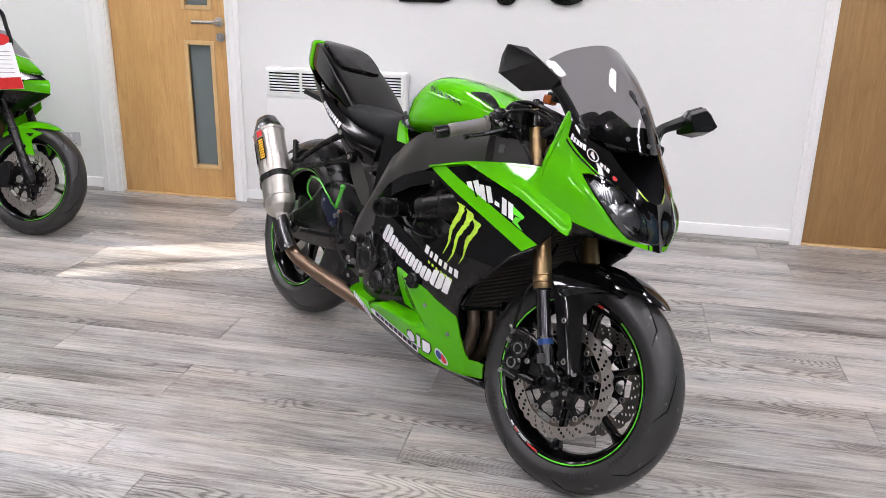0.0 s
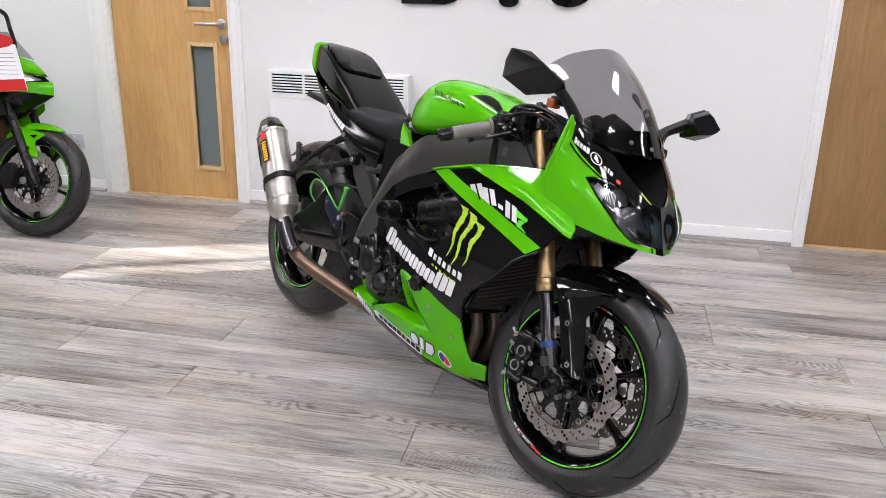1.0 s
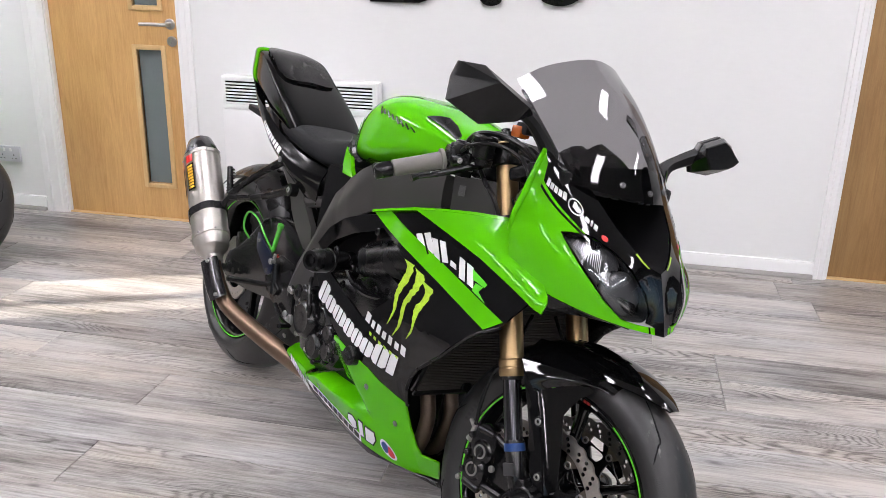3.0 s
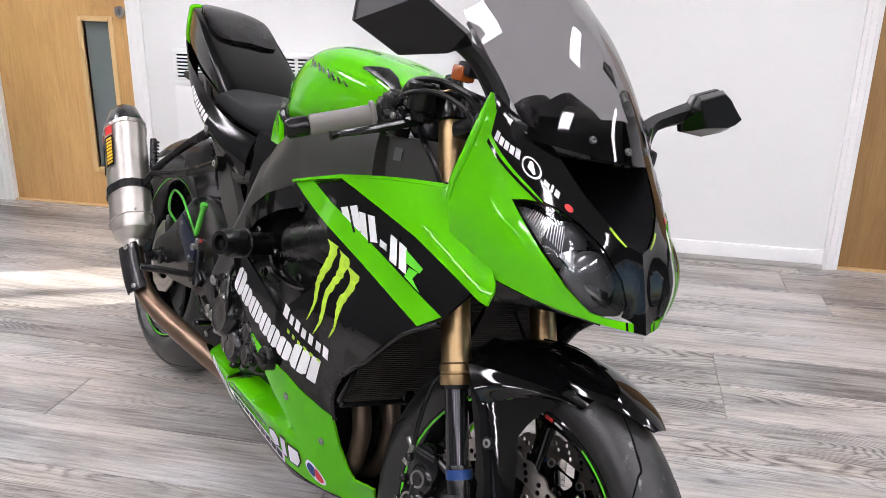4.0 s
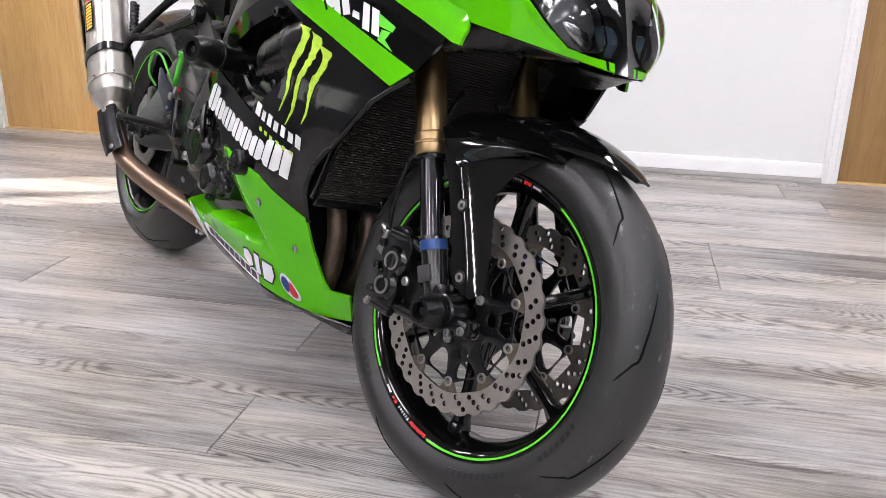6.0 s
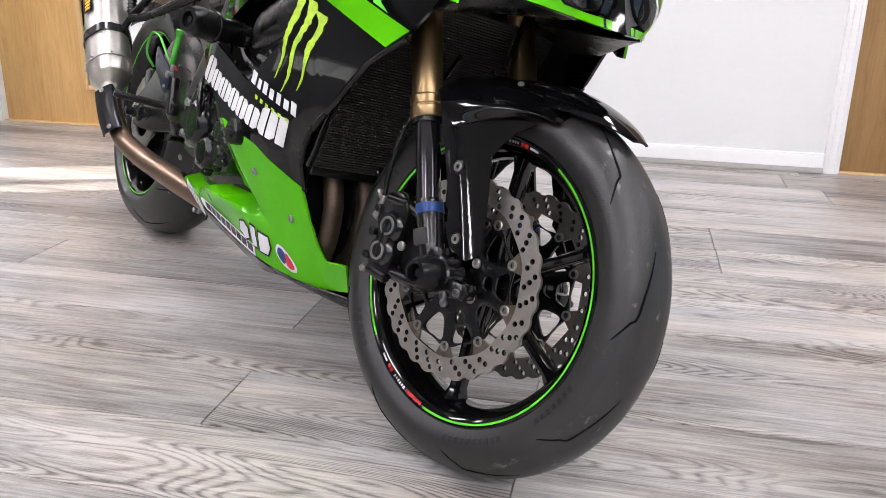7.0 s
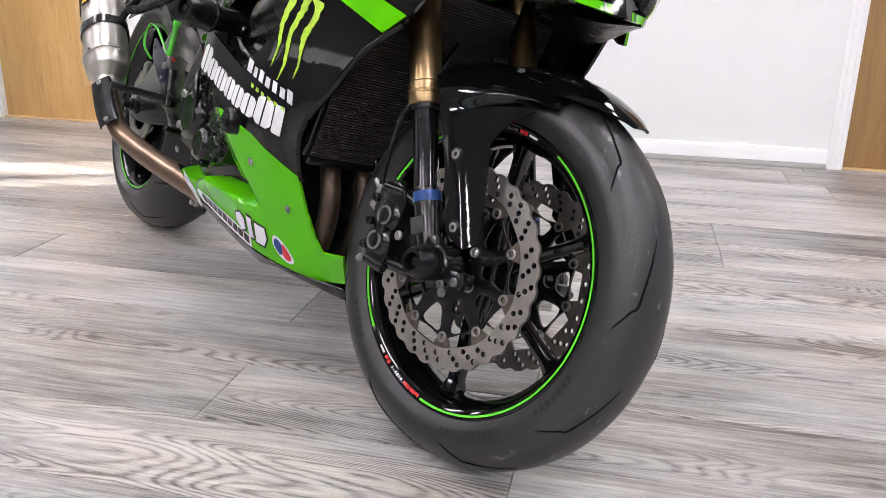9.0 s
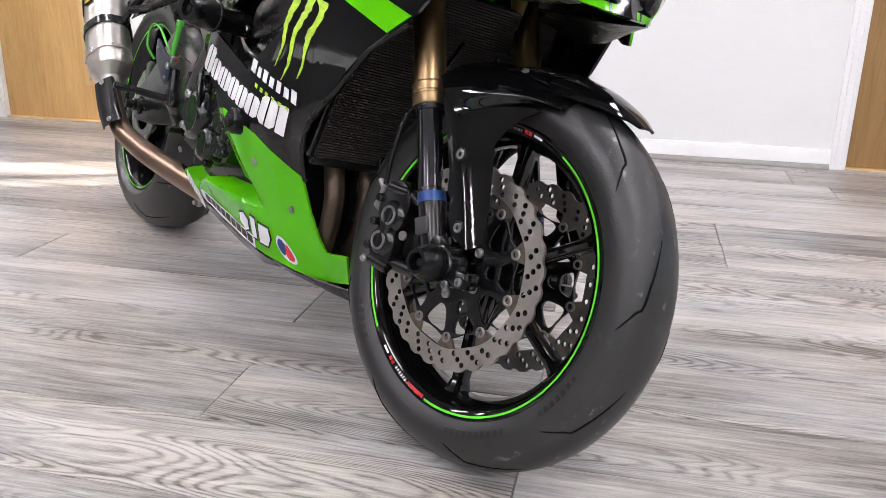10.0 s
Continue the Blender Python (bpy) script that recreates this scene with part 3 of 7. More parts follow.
def double_socket(x, z):
    root = tagged(new("wall_socket"), "white double switched socket outlet on the wall", "socket")
    part("faceplate", box((x, YW - 0.008, z), (0.146, 0.016, 0.086), 0.004), SOCKET, root)
    for dx in (-0.036, 0.036):
        part("switch", box((x + dx * 0.55, YW - 0.017, z + 0.024), (0.012, 0.004, 0.018), 0.001), PLASTIC, root)
        for a, b, w, h in ((0, -0.006, 0.005, 0.009), (-0.011, -0.024, 0.008, 0.004), (0.011, -0.024, 0.008, 0.004)):
            part("pin_slot", span(x + dx + a - w / 2, x + dx + a + w / 2, YW - 0.0166, YW - 0.0158, z + b - h / 2, z + b + h / 2), DARK, root)
    return root


double_socket(-3.155, 0.31)


# dark sign on the wall, of which only the feet of plain shapes hang into view
def sign_shape(name, loop, n):
    return tagged(part(name, slab(outline(loop, n), 0.02, (), Matrix.Translation((0, YW - 0.0115, 0)) @ SIDE, 0.002), SATIN), "dark grey raised sign shape on the white wall", "sign", "sign on the wall")


sign_shape("sign_block", [(-1.066, 1.181), (-0.83, 1.181), (-0.772, 1.20), (-0.73, 1.26), (-0.73, 1.45), (-1.066, 1.45)], 0)
sign_shape("sign_drop", [(-0.545, 1.30), (-0.545, 1.215), (-0.525, 1.186), (-0.49, 1.178), (-0.455, 1.188), (-0.44, 1.215), (-0.44, 1.30)], 3)
sign_shape("sign_curl", [(-0.285, 1.30), (-0.285, 1.245), (-0.255, 1.205), (-0.2, 1.188), (-0.15, 1.19), (-0.105, 1.21), (-0.08, 1.25), (-0.08, 1.45), (-0.285, 1.45)], 3)


# ceiling light panels
def ceiling_panel():
    root = tagged(new("ceiling_light"), "long recessed white light panel in the ceiling", "ceiling light", "ceiling lights")
    for a, b, c, d in ((-0.15, 0.15, -0.6, -0.58), (-0.15, 0.15, 0.58, 0.6), (-0.15, -0.13, -0.58, 0.58), (0.13, 0.15, -0.58, 0.58)):
        part("frame", span(a, b, c, d, -0.02, 0.0, 0.003), TRIM, root)
    part("diffuser", span(-0.13, 0.13, -0.58, 0.58, -0.012, -0.006), LED, root, "glowing white diffuser")
    return root


first_light = ceiling_panel()
first_light.matrix_world = pose(-3.4, 2.9, H)
for px in (-3.4, -1.2, 1.0, 3.2):
    for py in (2.9, 0.7, -1.5, -3.6):
        if (px, py) != (-3.4, 2.9):
            copy_thing(first_light, pose(px, py, H))
# extra panel off the grid, added only to brighten the back left corner
copy_thing(first_light, pose(-4.6, 3.7, H))


# ---- the sports motorcycle ----
bike = tagged(new("motorcycle"), "lime green and black sports motorcycle leaning on its side stand", "motorcycle")
bike.matrix_world = pose(-1.0305, 2.971, 0.0107, -14.3, 0, -42.7)
RAKE = radians(25.5)
AXLE = Vector((1.443, -0.006, 0.2955))
PIVOT = AXLE - 0.03 * Vector((math.cos(RAKE), 0, math.sin(RAKE)))
STEM = Vector((-math.sin(RAKE), 0, math.cos(RAKE)))
STEER = Matrix.Translation(PIVOT) @ Matrix.Rotation(radians(10.5), 4, STEM) @ Matrix.Translation(-PIVOT)


def ring_loop(r, n, c=(0, 0), wave=0.0, k=0, ph=0.0):
    return [Vector((c[0] + (r + wave * math.cos(k * a + ph)) * math.cos(a), c[1] + (r + wave * math.cos(k * a + ph)) * math.sin(a))) for a in np.linspace(0, 2 * math.pi, n, endpoint=False)]


def wheel(root, centre, rt, wt, crown, rim_half, m, spokes, front, k_=1.0, tape=True, green=LIMEGLOW, spoke_mat=GLOSS):
    """Tyre, rim, rim tape, spokes and hub round an axle along y."""
    c = Vector(centre)
    rb = 0.222 * k_
    # tyre section: bead, sidewall, rounded tread
    shoulder = rt - crown * 0.88 * (1 - math.cos(1.45))
    prof = [(-rim_half + 0.004, rb - 0.006), (-rim_half - 0.003, rb + 0.006), (-wt * 0.475, rb + (shoulder - rb) * 0.62)]
    angs = np.linspace(-1.0, 1.0, 15)
    tread = [(wt * 0.5 * math.sin(a * 1.45) / math.sin(1.45), rt - crown * (1 - math.cos(a * 1.45)) * 0.88) for a in angs]
    prof += tread
    prof += [(-y, r) for y, r in reversed(prof[:3])]
    tyre = part("tyre", _tf(turned(c, (0, 1, 0), [(y, r) for y, r in prof] + [(rim_half - 0.02, rb - 0.004), (-rim_half + 0.02, rb - 0.004)], 96, False, True), m), RUBBER, root, "black road tyre, lightly scuffed", 50)
    # the running surface is dustier than the walls
    tyre.data.materials.append(TREAD)
    inv = m.inverted() if m else Matrix()
    for f in tyre.data.polygons:
        q = inv @ f.center - c
        if abs(q.y) < wt * 0.44 and math.hypot(q.x, q.z) > rt - crown * 0.8:
            f.material_index = 1
    # tread grooves as shallow dark slashes laid into the shoulder
    def tread_point(a, s):
        y = wt * 0.5 * math.sin(s * 1.45) / math.sin(1.45)
        r = rt - crown * (1 - math.cos(s * 1.45)) * 0.88
        return c + Vector((r * math.cos(a), y, r * math.sin(a)))
    for sd in (-1, 1):
        for k in range(9):
            a0 = k * 2 * math.pi / 9 + (0.3 if sd > 0 else 0)
            line = [(a0, 0.86), (a0 + 0.10, 0.62), (a0 + 0.13, 0.52), (a0 + 0.24, 0.44), (a0 + 0.44, 0.26)]
            pts = spline([(a, s, 0) for a, s in line], 4)
            rings = []
            for i, p in enumerate(pts):
                wv = 0.0032 * (1 - abs(2 * i / (len(pts) - 1) - 1) ** 3) + 0.0005
                q = tread_point(p.x, sd * p.y)
                nn = (q - c - Vector((0, sd * p.y * 0.03, 0))).normalized()
                d = (tread_point(pts[min(i + 1, len(pts) - 1)].x, sd * pts[min(i + 1, len(pts) - 1)].y) - tread_point(pts[max(i - 1, 0)].x, sd * pts[max(i - 1, 0)].y)).normalized()
                t = nn.cross(d).normalized()
                rings.append([q + t * wv * 0.5 + nn * 0.0006, q - t * wv * 0.5 + nn * 0.0006, q - t * wv * 0.4 - nn * 0.003, q + t * wv * 0.4 - nn * 0.003])
            part("tread_groove", _tf(skin_rings(rings), m), DARK, tyre)
    # rim with flanges and drop centre
    rp = [(-rim_half, rb + 0.006), (-rim_half - 0.003, rb + 0.001), (-rim_half, rb - 0.010), (-rim_half + 0.008, rb - 0.016), (-rim_half * 0.55, rb - 0.026), (0, rb - 0.032), (rim_half * 0.55, rb - 0.026),
          (rim_half - 0.008, rb - 0.016), (rim_half, rb - 0.010), (rim_half + 0.003, rb + 0.001), (rim_half, rb + 0.006), (rim_half - 0.012, rb - 0.004), (0, rb - 0.018), (-rim_half + 0.012, rb - 0.004)]
    rim = part("rim", _tf(turned(c, (0, 1, 0), rp, 96, False, True), m), GLOSS, root, "gloss black alloy rim", 40)
    if tape:
        for sd in (-1, 1):
            spans = [(-1.65, 1.10), (1.78, 3.90)] if front else [(-3.0, 3.1)]
            for a0, a1 in spans:
                aa = np.linspace(a0, a1, 60)
                rings = [[c + Vector((r * math.cos(a), sd * (rim_half + yo), r * math.sin(a))) for r, yo in ((rb - 0.0056, 0.0022), (rb - 0.0022, 0.0032), (rb - 0.0022, 0.0040), (rb - 0.0056, 0.0030))] for a in aa]
                part("rim_tape", _tf(skin_rings(rings), m), green, rim, "lime green rim tape")
    # hub
    hw = 0.055 if front else 0.075
    part("hub", _tf(turned(c, (0, 1, 0), [(-hw, 0.016), (-hw, 0.034), (-hw * 0.6, 0.042), (-hw * 0.3, 0.036), (hw * 0.3, 0.036), (hw * 0.6, 0.042), (hw, 0.034), (hw, 0.016)], 32), m), spoke_mat, rim)
    for k in range(spokes):
        a = math.radians(-90 + k * 360 / spokes)
        d, t = Vector((math.cos(a), 0, math.sin(a))), Vector((-math.sin(a), 0, math.cos(a)))
        rings = []
        for r, w, h in ((0.030, 0.016, 0.030), (0.075, 0.0105, 0.020), (0.13, 0.009, 0.016), (rb - 0.047, 0.010, 0.016), (rb - 0.024, 0.018, 0.022)):
            o = c + d * r
            rings.append([o + t * w * q + Vector((0, h * p, 0)) for q, p in ((-1, -0.6), (-0.6, -1), (0, -1.15), (0.6, -1), (1, -0.6), (1, 0.6), (0.6, 1), (0, 1.15), (-0.6, 1), (-1, 0.6))])
        part("spoke", _tf(skin_rings(rings), m), spoke_mat, rim)
    return tyre, rim


def _tf(bm, m):
    if m is not None:
        bm.transform(m)
    return bm


def scallop(r, k, depth, ph):
    """A round outline with k shallow bites."""
    out = []
    for i in range(k * 10):
        a = ph + i * 2 * math.pi / (k * 10)
        q = r - depth * max(0.0, 1 - (abs((i % 10) - 5) / 3.2) ** 2)
        out.append(Vector((q * math.cos(a), q * math.sin(a))))
    return out


def brake_disc(root, centre, y, m, r=0.155, sd=-1, ph=radians(26.6), mat=ROTOR):
    """Petal disc with drilled holes on a black carrier with ten bobbins."""
    c = Vector(centre)
    holes = []
    for k in range(30):
        a = ph + k * 2 * math.pi / 30
        for j, rr in enumerate((0.1312, 0.1402, 0.1492) if k % 3 else (0.1355, 0.1452)):
            b = a + (j - 1) * 0.055
            holes.append(ring_loop(0.0044, 9, (rr * math.cos(b), rr * math.sin(b))))
    holes.append(ring_loop(0.1248, 120, wave=0.0012, k=10, ph=-10 * ph))
    M = Matrix.Translation(c + Vector((0, y, 0))) @ SIDE
    disc = part("brake_disc", _tf(slab(scallop(r - 0.0005, 30, 0.0042, ph), 0.005, holes, M), m), mat, root, "drilled wave-edged steel brake disc", 30)
    # walls of the holes and of the edge: dust, with the holes' shade as colour
    disc.data.materials.append(HOLE_DARK)
    face_n = ((m.to_3x3() if m else Matrix.Identity(3)) @ Vector((0, 1, 0))).normalized()
    for f in disc.data.polygons:
        if abs(f.normal.dot(face_n)) < 0.5 and math.hypot(*[v for i, v in enumerate(f.center - (m @ (c + Vector((0, y, 0))) if m else c + Vector((0, y, 0))))]) < r - 0.006:
            f.material_index = 1
    # carrier: an open web of rounded bars
    windows = []
    for k in range(10):
        a = ph + (k + 0.5) * math.pi / 5
        pts = [(0.066, -0.10), (0.082, -0.20), (0.1015, -0.215), (0.1035, 0.0), (0.1015, 0.215), (0.082, 0.20), (0.066, 0.10)] if k % 2 == 0 else [(0.080, -0.15), (0.1005, -0.20), (0.1025, 0.0), (0.1005, 0.20), (0.080, 0.15), (0.077, 0.0)]
        windows.append(outline([(p * math.cos(a + q), p * math.sin(a + q)) for p, q in pts], 3))
        if k % 2:
            windows.append(outline([(p * math.cos(a + q), p * math.sin(a + q)) for p, q in ((0.054, -0.12), (0.069, -0.15), (0.071, 0.0), (0.069, 0.15), (0.054, 0.12))], 3))
    windows.append(ring_loop(0.033, 32))
    part("disc_carrier", _tf(slab(ring_loop(0.1075, 120, wave=0.0035, k=10, ph=-10 * ph), 0.006, windows, Matrix.Translation(c + Vector((0, y - sd * 0.001, 0))) @ SIDE, 0.001), m), MATT, disc, "black disc carrier")
    for k in range(10):
        a = ph + k * math.pi / 5
        q = c + Vector((0.1095 * math.cos(a), y, 0.1095 * math.sin(a)))
        part("bobbin", _tf(turned(q - Vector((0, -sd * -0.0055, 0)), (0, sd, 0), [(0, 0.0080), (0.0100, 0.0080), (0.0110, 0.0072), (0.0110, 0.0056), (0.0095, 0.0050), (0, 0.0050)], 18, False, True), m), SILVER, disc)
        # tabs of the disc that reach the bobbins
        t = Vector((-math.sin(a), 0, math.cos(a)))
        d = Vector((math.cos(a), 0, math.sin(a)))
        part("disc_tab", _tf(slab([Vector((0.108 * math.cos(a + u) if i in (1, 2) else 0.1275 * math.cos(a + u), 0.108 * math.sin(a + u) if i in (1, 2) else 0.1275 * math.sin(a + u))) for i, u in enumerate((-0.15, -0.075, 0.075, 0.15))], 0.0044, (), M), m), TAB, disc)
    for k in range(5):
        a = ph + 0.3 + k * math.pi * 0.4
        bm = turned(c + Vector((0.046 * math.cos(a), y + sd * 0.003, 0.046 * math.sin(a))), (0, sd, 0), [(0, 0.0075), (0.004, 0.0075), (0.0055, 0.006), (0.0055, 0.003), (0.002, 0.003)], 14)
        part("bolt", _tf(bm, m), SILVER, disc)
    return disc


# wheels, discs
SPIN = STEER @ Matrix.Translation((-0.002, -0.008, 0))     # the wheel sits a little to one side between the legs
front = tagged(part("front_wheel", _tf(turned(AXLE, (0, 1, 0), [(-0.1, 0.011), (0.1, 0.011)], 20), SPIN), MATT, bike))
wheel(front, AXLE, 0.312, 0.122, 0.0645, 0.049, SPIN, 6, True, 1.04)
brake_disc(front, AXLE, -0.081, SPIN, 0.160)
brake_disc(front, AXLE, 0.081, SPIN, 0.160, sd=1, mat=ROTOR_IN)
REAR = Vector((-0.071, -0.036, 0.328))
rear = part("rear_wheel", turned(REAR, (0, 1, 0), [(-0.15, 0.012), (0.15, 0.012)], 20), MATT, bike)
wheel(rear, REAR, 0.345, 0.205, 0.106, 0.084, None, 6, False, 1.085)
part("rear_disc", slab(ring_loop(0.108, 120, wave=0.002, k=12), 0.005, [ring_loop(0.07, 60)] + [ring_loop(0.0035, 8, (0.09 * math.cos(a), 0.09 * math.sin(a))) for a in np.linspace(0, 2 * math.pi, 28, endpoint=False)], Matrix.Translation(REAR + Vector((0, -0.095, 0))) @ SIDE), ROTOR, rear)
part("sprocket", slab(ring_loop(0.09, 160, wave=0.004, k=40), 0.006, [ring_loop(0.05, 40)], Matrix.Translation(REAR + Vector((0, 0.095, 0))) @ SIDE), MATT, rear)

# small bars of print on the rim, and raised bars on the tyre wall
def rim_bar(a, w, r0, r1, mt):
    rings = [[AXLE + Vector((r * math.cos(b), -(0.047 + yo), r * math.sin(b))) for r, yo in ((r0, 0.0034), (r1, 0.0050), (r1, 0.0058), (r0, 0.0042))] for b in np.linspace(a, a - w, 4)]
    part("rim_print", _tf(skin_rings(rings), SPIN), mt, front)


a = radians(-96)
for mt, count, w, gap, r0, r1 in ((RED, 8, 0.018, 0.005, 0.2222, 0.2276), (WHITE, 6, 0.011, 0.014, 0.2228, 0.2268), (RED, 2, 0.030, 0.008, 0.2220, 0.2280), (WHITE, 1, 0.070, 0.01, 0.2236, 0.2262)):
    for k in range(count):
        rim_bar(a, w, r0, r1 - (0.0012 if k % 3 == 1 else 0), mt)
        a -= w + gap
    a -= 0.022
a = radians(92)
for mt, count, w, gap, r0, r1 in ((GREYTXT, 5, 0.012, 0.012, 0.2228, 0.2268), (RED, 2, 0.030, 0.008, 0.2220, 0.2280), (WHITE, 1, 0.075, 0.01, 0.2232, 0.2268)):
    for k in range(count):
        rim_bar(a, w, r0, r1, mt)
        a -= w + gap
    a -= 0.012
for b0, count, pitch in ((radians(-80), 10, 0.048), (radians(-38), 7, 0.05), (radians(-150), 5, 0.06), (radians(150), 6, 0.05)):
    for k in range(count):
        b = b0 + k * pitch
        rings = []
        for bb in np.linspace(b, b + pitch * 0.62, 3):
            rings.append([AXLE + Vector((r * math.cos(bb), -yy, r * math.sin(bb))) for r, yy in ((0.2475, 0.0570), (0.2565, 0.0596), (0.2565, 0.0603), (0.2475, 0.0577))])
        part("tyre_print", _tf(skin_rings(rings), SPIN), PRINT, front, "raised moulded bars on the tyre wall")


# fork
LEG = (STEM + 0.045 * Vector((math.cos(RAKE), 0, math.sin(RAKE)))).normalized()


def along(s, off=0.0, y=0.0):
    """A point s up the fork from the axle, off ahead of its axis."""
    return AXLE + STEM * s + Vector((math.cos(RAKE), 0, math.sin(RAKE))) * (off - 0.031) + Vector((0, y, 0))


fork = part("fork", _tf(joined(box(along(0.565, 0.01), (0.11, 0.30, 0.045), 0.012, Matrix.Rotation(-RAKE, 4, "Y")), box(along(0.745, 0.015), (0.10, 0.29, 0.028), 0.010, Matrix.Rotation(-RAKE, 4, "Y")),
                              rod(along(0.58, -0.03), along(0.77, -0.03), 0.022)), STEER), MATT, bike, "black fork yokes")
for sd in (-1, 1):
    y, f = 0.128 * sd, 0.013
    part("fork_outer_tube", _tf(turned(along(0.251, 0.018, y), LEG, [(0, 0.0215), (0, 0.0270), (0.003, 0.0285), (0.016, 0.0285), (0.018, 0.0272), (0.020, 0.0272), (0.022, 0.0285), (0.034, 0.0285), (0.037, 0.0262), (0.05, 0.0256), (0.30, 0.0256), (0.34, 0.0245), (0.50, 0.024), (0.503, 0.022)], 32), STEER), GOLD, fork, "bronze anodised fork tube")
    part("fork_inner_tube", _tf(rod(along(0.10, 0.010, y), along(0.27, 0.018, y), 0.0198, None, 28), STEER), CHROME, fork, "dark coated fork stanchion")
    part("dust_seal", _tf(turned(along(0.244, 0.017, y), LEG, [(0, 0.020), (0, 0.0235), (0.007, 0.0245), (0.009, 0.020)], 28), STEER), SATIN, fork)
    part("fork_clamp", _tf(turned(along(0.543, 0.029, y), LEG, [(0, 0.030), (0.002, 0.0335), (0.045, 0.0335), (0.047, 0.030)], 28), STEER), MATT, fork, "black lower fork clamp")
    part("fork_clamp", _tf(turned(along(0.700, 0.0365, y), LEG, [(0, 0.028), (0.003, 0.0325), (0.045, 0.0325), (0.048, 0.028)], 28), STEER), MATT, fork, "black upper fork clamp")
    part("fork_cap", _tf(turned(along(0.765, 0.040, y), LEG, [(0, 0.022), (0.01, 0.022), (0.012, 0.018), (0.012, 0.011), (0.02, 0.010)], 20), STEER), MATT, fork)
    # foot casting with axle clamp
    foot = joined(turned(along(0.0, f, y), STEM, [(0.012, 0.016), (0.022, 0.0195), (0.05, 0.0205), (0.085, 0.0215), (0.118, 0.0215), (0.121, 0.020)], 28),
                  rod(along(0, 0.031, y - 0.024 * sd), along(0, 0.031, y + 0.020 * sd), 0.030, None, 32, 0.004),
                  box(along(0.022, 0.022, y), (0.042, 0.036, 0.045), 0.010, Matrix.Rotation(-RAKE, 4, "Y")),
                  box(along(-0.024, 0.056, y), (0.058, 0.038, 0.028), 0.010, Matrix.Rotation(-RAKE + 0.35, 4, "Y")))
    ft = part("fork_foot", _tf(foot, STEER), MATT, fork, "black cast fork foot")
    part("blue_band", _tf(turned(along(0.098, f, y), STEM, [(0, 0.0222), (0.016, 0.0222)], 32, False), STEER), BLUE, ft, "blue sticker band")
    part("foot_plate", _tf(box(along(0.062, f - 0.004, y + sd * 0.017), (0.026, 0.012, 0.026), 0.002, Matrix.Rotation(-RAKE, 4, "Y")), STEER), GREYD, ft)
    for dx in (0.050, 0.076):
        part("bolt", _tf(turned(along(-0.034, dx, y + sd * 0.020), (0, sd, 0), [(0, 0.0065), (0.003, 0.0065), (0.004, 0.005), (0.004, 0.003), (0.001, 0.003)], 14), STEER), STEELD, ft)
    # axle slider: a ringed bobbin that narrows to a recessed end
    part("axle_slider", _tf(turned(along(0, 0.031, y + sd * 0.019), (0, sd, 0), [(0, 0.0275), (0.003, 0.0275), (0.0035, 0.0255), (0.0055, 0.0255), (0.006, 0.0275), (0.009, 0.0275), (0.0095, 0.0255), (0.0115, 0.0255), (0.012, 0.0278), (0.022, 0.0272), (0.038, 0.0205), (0.042, 0.0185), (0.042, 0.0135), (0.024, 0.012), (0.024, 0.0065), (0.034, 0.006)], 36), STEER), SATIN, ft, "black nylon axle slider")

